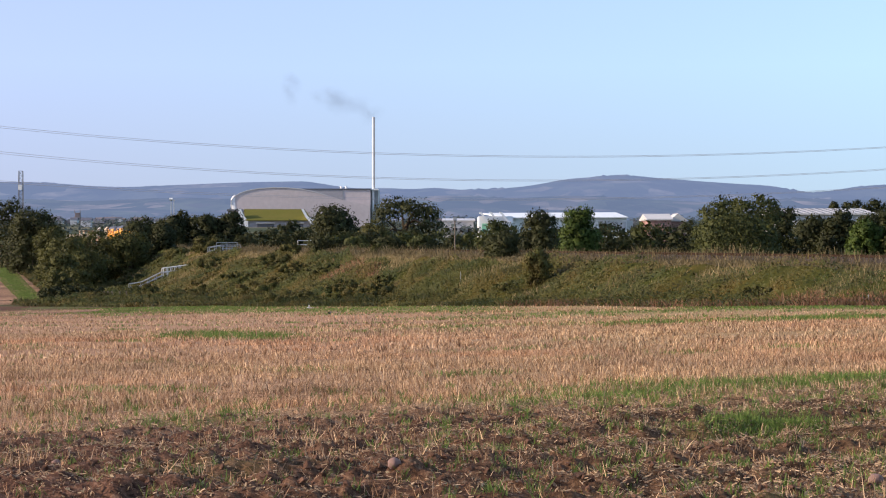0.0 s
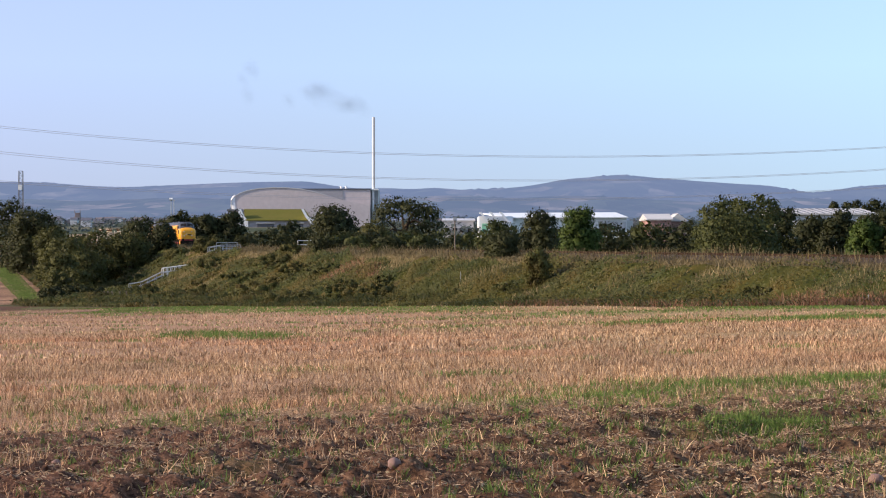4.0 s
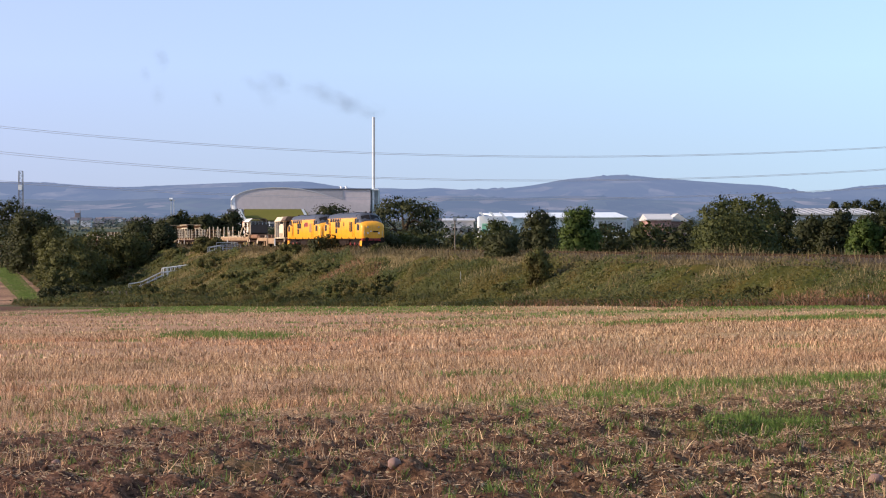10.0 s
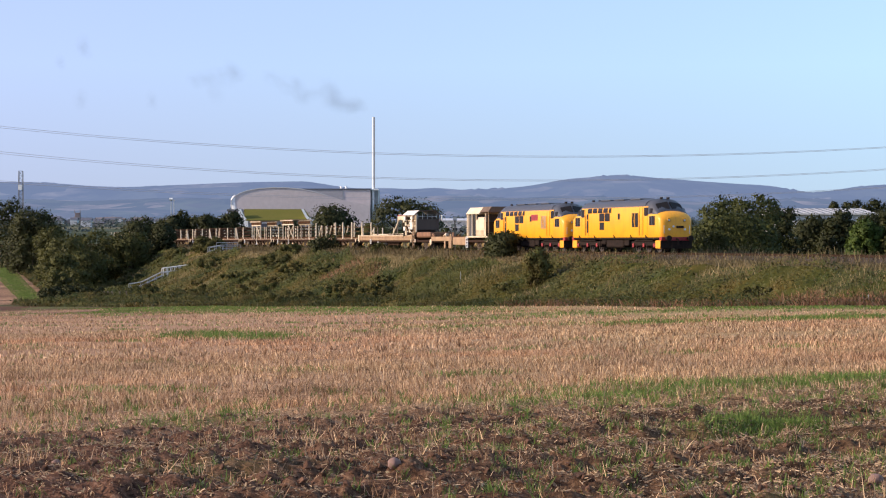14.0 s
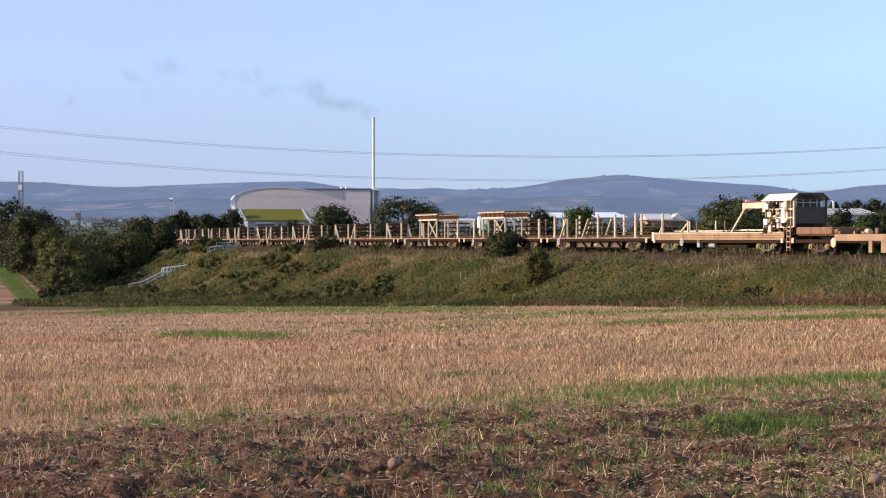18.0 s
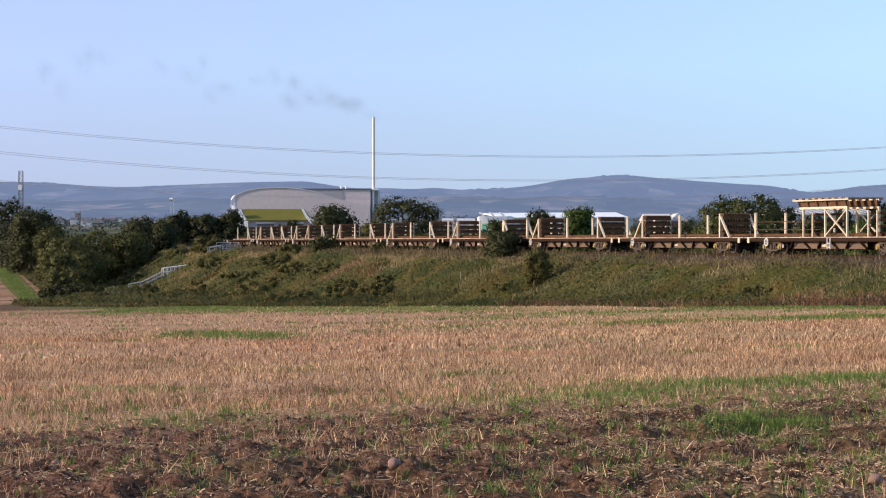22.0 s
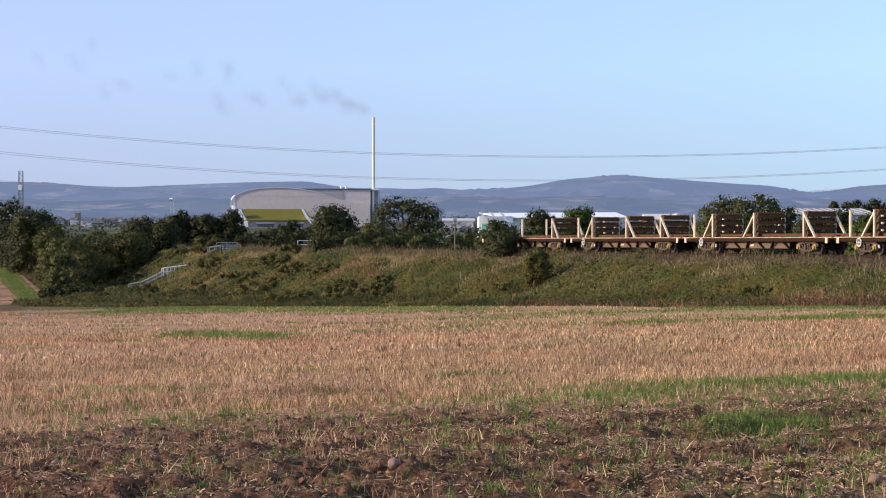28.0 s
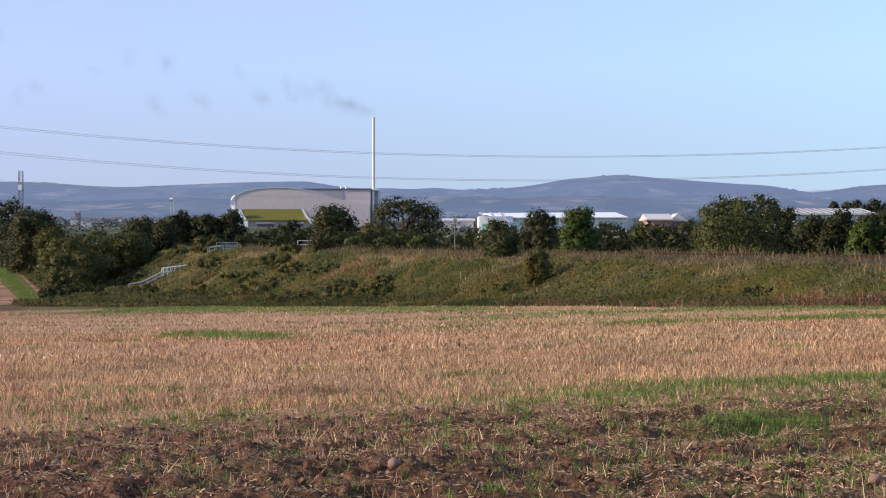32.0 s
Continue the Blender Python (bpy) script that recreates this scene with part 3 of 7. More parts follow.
for i in range(7):
    xx = 432 + i * 21
    plant("bush", (xx - 784) / 3600 * 345, 345 + (i % 3) * 5, 4.6, EYE + (426.7 - 408 + 5 * (i % 3 - 1)) / 3600 * 345, 185 + i, "leaf_dark", "dark hedge bush in front of the works", n=900, leaf=0.34, lobes=8, clear=0.02, group="hedge bushes")
for i, (xx, ww, tt) in enumerate(((318, 60, 377), (362, 62, 381), (405, 60, 376), (280, 50, 392))):
    plant("tree", (xx - 784) / 3600 * 440, 440, ww / 3600 * 440, EYE + (426.7 - tt) / 3600 * 440, 195 + i, "leaf_dark", OAK, n=2400, leaf=0.5, lobes=12, clear=0.06)
plant("tree", -27.8, 360, 5.2, 4.13, 101, "leaf_dark", OAK, n=1500, leaf=0.4, lobes=10, clear=0.06)
plant("bush", 6.44, 232, 3.609, 3.16, 36, "leaf_haw", "grey-green bush beyond the railway", n=2600, leaf=0.24, lobes=11, clear=0.0)
for i, (xx, ww, tt) in enumerate(((1476, 30, 359), (1512, 46, 357), (1545, 50, 355), (1585, 60, 352))):
    plant("tree", (xx - 784) / 3600 * 600, 600, ww / 3600 * 600, EYE + (426.7 - tt) / 3600 * 600, 240 + i, "leaf_dark", "distant dark tree behind the long shed", n=1700, leaf=0.6, lobes=12, clear=0.0)
# on the field side
plant("bush", 5.12, 174, 2.997, 1.62, 31, "leaf_dark", "dark hawthorn bush on the embankment shoulder", n=4200, leaf=0.18, lobes=14, clear=0.03)
plant("bush", 7.05, 151, 2.2, 0.30, 32, "leaf_slope", "light green sapling on the embankment slope", n=2400, leaf=0.15, lobes=12, clear=0.03)
plant("bush", -32.39, 283, 4.402, 1.47, 33, "leaf_olive", "olive bush beside the foot crossing", n=1700, leaf=0.26, lobes=10, clear=0.03)
plant("bush", -6.48, 214, 2.497, 0.66, 34, "leaf_mid", "small green bush on the embankment slope", n=1100, leaf=0.2, lobes=8, clear=0.03)
plant("bush", -17.56, 235, 2.35, 0.51, 35, "leaf_olive", "small olive bush on the embankment slope", n=900, leaf=0.2, lobes=8, clear=0.03)
for i, (xx, yy, ww, tt, mm) in enumerate(((14, 392, 96, 356, "leaf_dark"), (60, 352, 84, 372, "leaf_dark"), (-45, 400, 110, 350, "leaf_dark"), (48, 356, 70, 392, "leaf_dark"),
                                      (92, 320, 64, 402, "leaf_mid"),
                                      (120, 300, 92, 418, "leaf_mid"), (165, 306, 86, 409, "leaf_mid"), (205, 312, 72, 418, "leaf_mid"), (250, 318, 84, 387, "leaf_dark"),
                                      (288, 316, 50, 397, "leaf_dark"), (232, 306, 80, 412, "leaf_mid"), (150, 290, 96, 446, "leaf_mid"), (112, 284, 70, 450, "leaf_mid"), (318, 296, 50, 441, "leaf_olive"), (362, 290, 44, 428, "leaf_mid"))):
    plant("tree" if i < 4 else "bush", (xx - 784) / 3600 * yy, yy, ww / 3600 * yy, EYE + (426.7 - tt) / 3600 * yy, 110 + i, mm,
          "tall dark tree at the field corner" if i < 4 else "thick green bush below the embankment", n=4200 if i < 4 else 3400, leaf=0.34 if i < 4 else 0.28, lobes=13, clear=0.0)


for i, (xx, yy, ww, tt, mm) in enumerate(((90, 246, 44, 508, "leaf_dark"), (128, 250, 60, 504, "leaf_dark"), (168, 252, 50, 508, "leaf_dark"), (108, 244, 50, 515, "leaf_dark"), (150, 244, 44, 518, "leaf_dark"),
                                      (262, 246, 46, 508, "leaf_mid"), (325, 246, 60, 512, "leaf_mid"), (230, 240, 50, 526, "leaf_olive"), (104, 262, 46, 482, "leaf_mid"), (136, 272, 70, 474, "leaf_mid"),
                                      (385, 240, 60, 505, "leaf_olive"), (430, 236, 80, 490, "leaf_mid"))):
    plant("bush", (xx - 784) / 3600 * yy, yy, ww / 3600 * yy, EYE + (426.7 - tt) / 3600 * yy, 140 + i, mm, "scrubby bush at the foot of the embankment", n=1300, leaf=0.24, lobes=9, clear=0.0)


# ---- embankment growth ----
def scatter_bank(n, rng, u0=-250, u1=110, d0=1.8, d1=36.0):
    u = rng.uniform(u0, u1, n)
    d = rng.uniform(d0, d1, n)
    a = ARC_A + ARC_K * u
    r = 1 / ARC_K + d
    x, y = ARC_C[0] - np.cos(a) * r, ARC_C[1] - np.sin(a) * r
    keep = (ground_margin(x, y) < 0.3) & (np.abs(x) < 0.23 * y + 2) & (y > 20) & (path_mask(x, y) < 0.3) & ((np.abs(u + 88.0) > 1.9) | (d > 17))
    return x[keep], y[keep], d[keep]


def growth(x, y):
    """How high the matted growth on the slope heaps up, in metres."""
    return 0.50 * np.clip(wave(x, y, 0.42, 1.0) + 0.6 * wave(x, y, 1.1, 4.0) + 0.25 * wave(x, y, 2.6, 1.0) + 0.5, 0, 2)


def mat_normal(x, y, rng, loose=0.3):
    """The way the matted growth faces."""
    top = lambda a, b: ground_z(a, b) + growth(a, b)
    e = 0.25
    n = np.stack([-(top(x + e, y) - top(x - e, y)) / (2 * e), -(top(x, y + e) - top(x, y - e)) / (2 * e), np.full(len(x), 0.9)], 1)
    n /= np.linalg.norm(n, axis=1, keepdims=True)
    return n + rng.normal(size=n.shape) * loose + np.array([0, -0.25, 0])


def build_bank():
    rng = np.random.default_rng(5)
    x, y, d = scatter_bank(600000, rng, d0=1.0)
    lump = wave(x, y, 0.42, 1.0) + 0.7 * wave(x, y, 1.1, 4.0)
    z = ground_z(x, y)
    m = ground_margin(x, y)
    bare = (x > 4) & (m > -1.2 + 1.2 * wave(x, y, 0.4, 3.0)) & (rng.random(len(x)) < 0.45)
    bare |= (np.abs(x - 22.0 - 1.2 * wave(x, y, 0.8, 1.0)) < 2.4) & (m > -3.6 + wave(x, y, 0.9, 2.0)) & (rng.random(len(x)) < 0.8)
    bare |= (np.abs(x + 9.0) < 3.2) & (np.abs(d - 7.0 - wave(x, y, 0.6, 1.0)) < 1.8) & (rng.random(len(x)) < 0.5)
    dry = (d < np.where(x > 8, 4.8, 5.0) + np.where(x > 8, 1.4, 2.2) * wave(x, y, 0.23, 2.0)) | ((lump < -0.85) & (x < 8) & (rng.random(len(x)) < 0.7)) | bare
    dry |= (x > 9) & (rng.random(len(x)) < 0.22 + 0.2 * wave(x, y, 0.5, 4.0))
    dry |= (x < -26) & (d > 3) & (wave(x, y, 0.33, 5.0) + 0.5 * wave(x, y, 0.9, 2.0) > 0.1) & (rng.random(len(x)) < 0.75)
    p = np.stack([x, y, z], 1)
    g = ~dry
    pc = p[g].copy()
    heap = growth(pc[:, 0], pc[:, 1])
    tall = rng.uniform(0.12, 0.42, len(pc)) + 0.15 * heap
    pc[:, 2] += heap * rng.uniform(0.56, 0.9, len(pc)) * np.clip(-m[g] / 1.2, 0, 1)
    weeds = blade_quads(pc, tall, rng.uniform(0.6, 1.4, len(pc)) * pc[:, 1] * 0.0004, rng, 1.2)
    lying = rng.random(len(pc)) < np.where(pc[:, 0] > 8, 0.85, 0.7)
    over = pc[lying] + np.stack([np.zeros(lying.sum())] * 2 + [rng.uniform(0.02, 0.32, lying.sum())], 1)
    face = mat_normal(over[:, 0], over[:, 1], rng, 0.2) * 1.3 + rng.normal(size=over.shape) * 0.5
    weeds[lying] = leaf_quads(over, face, rng.uniform(0.6, 1.5, len(over)) * over[:, 1] * np.where(over[:, 0] > 8, 0.0013, 0.0010), rng)
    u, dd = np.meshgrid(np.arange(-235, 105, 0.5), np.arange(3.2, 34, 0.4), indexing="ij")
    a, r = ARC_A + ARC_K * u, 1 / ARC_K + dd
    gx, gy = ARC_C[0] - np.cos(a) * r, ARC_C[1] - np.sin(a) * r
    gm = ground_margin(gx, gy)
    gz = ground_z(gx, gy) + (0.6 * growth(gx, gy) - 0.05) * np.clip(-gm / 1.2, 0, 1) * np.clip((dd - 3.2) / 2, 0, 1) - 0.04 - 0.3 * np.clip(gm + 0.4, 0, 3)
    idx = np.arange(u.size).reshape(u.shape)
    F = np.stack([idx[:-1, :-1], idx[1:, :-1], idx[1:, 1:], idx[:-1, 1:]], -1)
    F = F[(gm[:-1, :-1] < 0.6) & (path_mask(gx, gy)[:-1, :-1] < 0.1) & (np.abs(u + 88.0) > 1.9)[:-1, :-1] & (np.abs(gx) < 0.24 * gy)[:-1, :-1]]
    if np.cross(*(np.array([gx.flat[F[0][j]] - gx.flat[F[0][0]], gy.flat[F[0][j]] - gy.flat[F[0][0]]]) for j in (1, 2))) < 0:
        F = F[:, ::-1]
    # Sheet below the leaves; its darker colour stands in for shade in the gaps.
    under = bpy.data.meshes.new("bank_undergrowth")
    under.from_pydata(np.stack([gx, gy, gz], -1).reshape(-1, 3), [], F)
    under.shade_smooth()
    tagged(part("bank_undergrowth", under, "under", None), "mat sheet under the embankment weeds, shade put in its colour", "weeds", kind="stuff")
    tagged(part("bank_weeds", quads("bank_weeds", weeds, "leaf_slope", mat_normal(pc[:, 0], pc[:, 1], rng, 0.3)), "leaf_slope", None), "rank green weeds and brambles covering the embankment", "weeds", kind="stuff")
    q = p[dry & ~bare & (rng.random(len(x)) < 0.62)]
    tagged(part("bank_grass", quads("bank_grass", blade_quads(q, rng.uniform(0.12, 0.45, len(q)), rng.uniform(0.03, 0.07, len(q)), rng, 0.9), "dry", mat_normal(q[:, 0], q[:, 1], rng)), "dry", None), "dry tan grass along the embankment top", "grass", kind="stuff")
    x, y, d = scatter_bank(105000, rng, d0=0.3, d1=7.0)
    keep = rng.random(len(x)) < np.where(d < 2.6 + 0.8 * wave(x, y, 0.5, 1.0), 1.0, np.where(x > 8, 0.12, 0.3))
    bed = np.where(d < 1.6, -0.17 - 0.73 * np.clip(d - 0.25, 0, 1), -9.0)
    q = np.stack([x, y, np.maximum(ground_z(x, y), bed)], 1)[keep]
    tall = rng.uniform(0.1, 0.38, len(q)) + (d[keep] < 2.2) * rng.random(len(q)) * (0.22 + 0.4 * np.clip((y[keep] - 150) / 40, 0, 1))
    tagged(part("shoulder_grass", quads("shoulder_grass", blade_quads(q, tall, rng.uniform(0.02, 0.06, len(q)), rng, 0.9), "shoulder", mat_normal(q[:, 0], q[:, 1], rng)), "shoulder", None), "pale dry grass on the track shoulder", "grass", kind="stuff")
    q = p[bare]
    tagged(part("bank_bracken", quads("bank_bracken", blade_quads(q, rng.uniform(0.12, 0.5, len(q)), rng.uniform(0.03, 0.07, len(q)), rng, 1.3), "bracken", mat_normal(q[:, 0], q[:, 1], rng)), "bracken", None), "brown dead bracken at the foot of the embankment", "bracken", kind="stuff")
    x, y, d = scatter_bank(60000, rng, d0=-9.5, d1=-4.6)
    on = (x > 5) & (rng.random(len(x)) < 0.6 + 0.5 * wave(x, y, 0.6, 2.0))
    x, y = x[on], y[on]
    q = np.stack([x, y, ground_z(x, y)], 1)
    tagged(part("far_verge_grass", quads("far_verge_grass", blade_quads(q, (0.15 + 1.1 * rng.random(len(q)) ** 1.6) * (0.75 + 0.5 * wave(q[:, 0], q[:, 1], 0.37, 1.0)), rng.uniform(0.02, 0.06, len(q)), rng, 0.8), "dry"), "dry", None), "tall dry grass on the far verge", "grass", kind="stuff")
    # bramble mounds on the slope
    k = 0
    while k < 58:
        u, d = rng.uniform(-150, 85), rng.uniform(6.0, 17)
        x, y, a = on_line(u, d)
        if ground_margin(x, y) > -1.5 or abs(x) > 0.24 * y or abs(u + 88) < 9:
            continue
        if x > 12 and rng.random() < 0.6:
            continue
        w = rng.uniform(1.8, 6.0)
        h = w * rng.uniform(0.16, 0.30)
        mat = ("leaf_slope", "leaf_slope", "leaf_olive", "leaf_slope", "leaf_olive")[k % 5]
        tree("bush", x, y, w, h, 300 + k, mat, "low bramble mound on the embankment slope", n=int(300 * w), leaf=0.15, lobes=7, clear=0.0, group="bramble mounds")
        k += 1


M["shoulder"] = leafy("pale shoulder grass", (0.14, 0.115, 0.05), (0.23, 0.18, 0.085), (0.35, 0.265, 0.145))
# Shade between the weeds is put into this darker mat colour.
M["under"] = leafy("growth mat with shade in it", (0.070, 0.068, 0.020), (0.076, 0.073, 0.022), (0.082, 0.078, 0.024), 0.95, 0.0, (0.24, (0.66, 0.82, 0.8), (1.34, 1.05, 1.05)), 0.5, 0.0)
M["bracken"] = leafy("dead bracken", (0.17, 0.085, 0.048), (0.25, 0.13, 0.075), (0.35, 0.20, 0.12))
build_bank()


# ---- field cover ----
def fan(n, y0, y1, rng, power=1.0):
    y = np.sqrt(rng.uniform(y0 ** 2, y1 ** 2, n))
    x = y * rng.uniform(-0.235, 0.235, n)
    return x, y


def build_field():
    rng = np.random.default_rng(8)
    feet, hs, ws = [], [], []
    for n, y0, y1, w, k, r in ((11000, 13, 30, 0.009, 7, 0.035), (24000, 26, 46, 0.014, 7, 0.05), (26000, 46, 80, 0.027, 4, 0.10), (30000, 80, 215, 0.05, 3, 0.22)):
        x, y = fan(n, y0, y1, rng)
        keep = (ground_margin(x, y) > 0.5) & (rng.random(n) > soil_mask(x, y) * np.where(y > 40, 0.95, 0.70)) & (rng.random(n) > green_mask(x, y) * 1.1)
        keep &= rng.random(n) < 0.55 + 0.3 * wave(x, y, 2.3, 6.0) + 0.25 * wave(x * 0.3, y, 0.9, 6.0) + 0.35 * wave(x * 0.12, y, 0.55, 2.0)
        x, y = np.repeat(x[keep], k), np.repeat(y[keep], k)
        x, y = x + rng.normal(size=len(x)) * r, y + rng.normal(size=len(y)) * r
        feet.append(np.stack([x, y, field_z(x, y) - 0.01], 1))
        hs.append(rng.uniform(0.03, 0.14, len(x)) * (0.8 + 0.4 * wave(x, y, 1.7, 3.0)) + 0.06 * (rng.random(len(x)) < 0.06))
        ws.append(rng.uniform(0.6, 1.4, len(x)) * w)
    feet, hs, ws = np.concatenate(feet), np.concatenate(hs), np.concatenate(ws)
    tagged(part("stubble", quads("stubble", blade_quads(feet, hs, ws, rng, 0.9), "straw"), "straw", None), "short pale cut stubble stalks in tufts", "stubble", kind="stuff")
    x, y = fan(190000, 13, 31, rng)
    keep = rng.random(len(x)) < (0.26 + (0.06 + 0.40 * np.clip(x / 3, 0, 1)) * soil_mask(x, y)) * (0.70 + 0.5 * wave(x, y, 1.6, 5.2)) * (0.75 + 0.6 * np.sin((y - 0.42 * x) * 1.8 + 0.8))
    x, y = x[keep], y[keep]
    p = np.stack([x, y, field_z(x, y) + rng.uniform(0.0, 0.045, len(x))], 1)
    th = rng.uniform(0, np.pi, len(x))
    a = np.stack([np.cos(th), np.sin(th), rng.uniform(-0.5, 0.5, len(x))], 1) * (0.006 + 0.030 * rng.random(len(x)) ** 2.0)[:, None]
    b = np.array([0, 0, 1.0]) * rng.uniform(0.0018, 0.0042, len(x))[:, None]
    tagged(part("straw_litter", quads("straw_litter", np.stack([p - a - b, p + a - b, p + a + b, p - a + b], 1), "litter"), "litter", None), "broken straw lying on the turned soil", "straw", kind="stuff")
    # green weeds
    x, y = np.concatenate([fan(130000, 13, 34, rng), fan(200000, 34, 95, rng), fan(230000, 90, 190, rng)], axis=1)
    x, y = x[ground_margin(x, y) > 0.2], y[ground_margin(x, y) > 0.2]
    keep = rng.random(len(x)) < np.clip(green_mask(x, y) - 0.1, 0, 1)
    x, y = x[keep], y[keep]
    q = np.stack([x, y, field_z(x, y)], 1)
    tx, ty = fan(1900, 13, 30, rng)
    pick = rng.random(1900) < 0.25 + 0.6 * soil_mask(tx, ty) * np.clip(0.6 + tx / 3, 0.25, 1.6)
    tx, ty = np.repeat(tx[pick], 12), np.repeat(ty[pick], 12)
    tx, ty = tx + rng.normal(size=len(tx)) * 0.03, ty + rng.normal(size=len(tx)) * 0.03
    q = np.concatenate([q, np.stack([tx, ty, field_z(tx, ty) + 0.01], 1)])
    tx, ty = 3.1 + 0.34 * rng.normal(size=5000), 20.4 + 0.42 * rng.normal(size=5000)
    q = np.concatenate([q, np.stack([tx, ty, field_z(tx, ty) + 0.01], 1)])
    wy = rng.uniform(228, 395, 16000)
    wx = -46.5 - 0.247 * (wy - 235) + np.clip(rng.normal(size=16000), -1.6, 1.6) * 0.0036 * wy
    q = np.concatenate([q, np.stack([wx, wy, ground_z(wx, wy)], 1)])
    y = q[:, 1]
    sc = np.clip(y / 30, 0.7, 8.0)
    tagged(part("field_weeds", quads("field_weeds", blade_quads(q, rng.uniform(0.04, 0.12, len(q)) * np.where(y < 24, 0.75, 1.0), rng.uniform(0.008, 0.018, len(q)) * sc, rng, 1.1), "grass"), "grass", None), "green weeds regrowing between the stubble", "weeds", kind="stuff")
    x, y = fan(95000, 13, 30, rng)
    keep = rng.random(len(x)) < soil_mask(x, y) * (0.55 + 0.5 * wave(x, y, 1.9, 3.7) + 0.2 * np.clip(x / 4, -1, 1))
    x, y = x[keep], y[keep]
    p = np.stack([x, y, field_z(x, y) + rng.uniform(0.005, 0.03, len(x))], 1)
    tagged(part("dead_leaves", quads("dead_leaves", leaf_quads(p, np.array([0, -0.3, 0.8]) + rng.normal(size=p.shape) * 0.7, 0.012 + 0.045 * rng.random(len(p)) ** 2, rng, 0.45), "deadleaf"), "deadleaf", None), "withered leaves and chaff mixed in the turned soil", "litter", kind="stuff")
    # clods
    ico = bmesh.new()
    bmesh.ops.create_icosphere(ico, subdivisions=1, radius=1)
    base = np.array([v.co for v in ico.verts])
    tri = np.array([[v.index for v in f.verts] for f in ico.faces])
    ico.free()
    x, y = fan(27000, 12.5, 31, rng)
    keep = rng.random(len(x)) < soil_mask(x, y) * (0.5 + 0.3 * wave(x, y, 1.1, 1.2) + 0.3 * wave(x * 0.3, y, 2.0, 3.0))
    x, y = x[keep], y[keep]
    n = len(x)
    r = 0.007 + 0.028 * rng.random(n) ** 3.0
    V = base[None] * (1 + 0.42 * np.clip(rng.normal(size=(n, len(base), 1)), -1.7, 1.7))
    V = V * rng.uniform(0.7, 1.4, (n, 1, 3)) * np.array([1, 1, 0.8]) * r[:, None, None]
    V += np.stack([x, y, field_z(x, y) + r * 0.3], 1)[:, None]
    F = tri[None] + (np.arange(n) * len(base))[:, None, None]
    me = bpy.data.meshes.new("soil_clods")
    me.from_pydata(V.reshape(-1, 3), [], F.reshape(-1, 3))
    tagged(part("soil_clods", me, "clod", None), "brown crumbly clods of turned soil", "soil", kind="stuff")


M["litter"] = leafy("broken straw", (0.22, 0.135, 0.085), (0.42, 0.285, 0.18), (0.72, 0.53, 0.35))
M["deadleaf"] = leafy("withered leaves and chaff", (0.12, 0.075, 0.05), (0.30, 0.20, 0.13), (0.46, 0.36, 0.22))
build_field()


def stone(x, y, r, seed):
    rng = np.random.default_rng(seed)
    bm = bmesh.new()
    bmesh.ops.create_icosphere(bm, subdivisions=3, radius=r)
    for v in bm.verts:
        v.co *= 1 + 0.16 * noise.noise(v.co * (1.6 / r) + Vector((seed, 0, 0)))
        v.co.z *= 0.85
    me = bpy.data.meshes.new("stone")
    bm.to_mesh(me)
    bm.free()
    me.shade_smooth()
    solid("stone", me, "stone", "rounded pinkish stone lying on the turned soil", "stone", "field stones", m=pose(x, y, float(field_z(x, y)) + r * 0.7))


stone(-0.38, 15.9, 0.056, 1)
stone(3.15, 14.8, 0.055, 2)
stone(-3.35, 17.6, 0.045, 3)


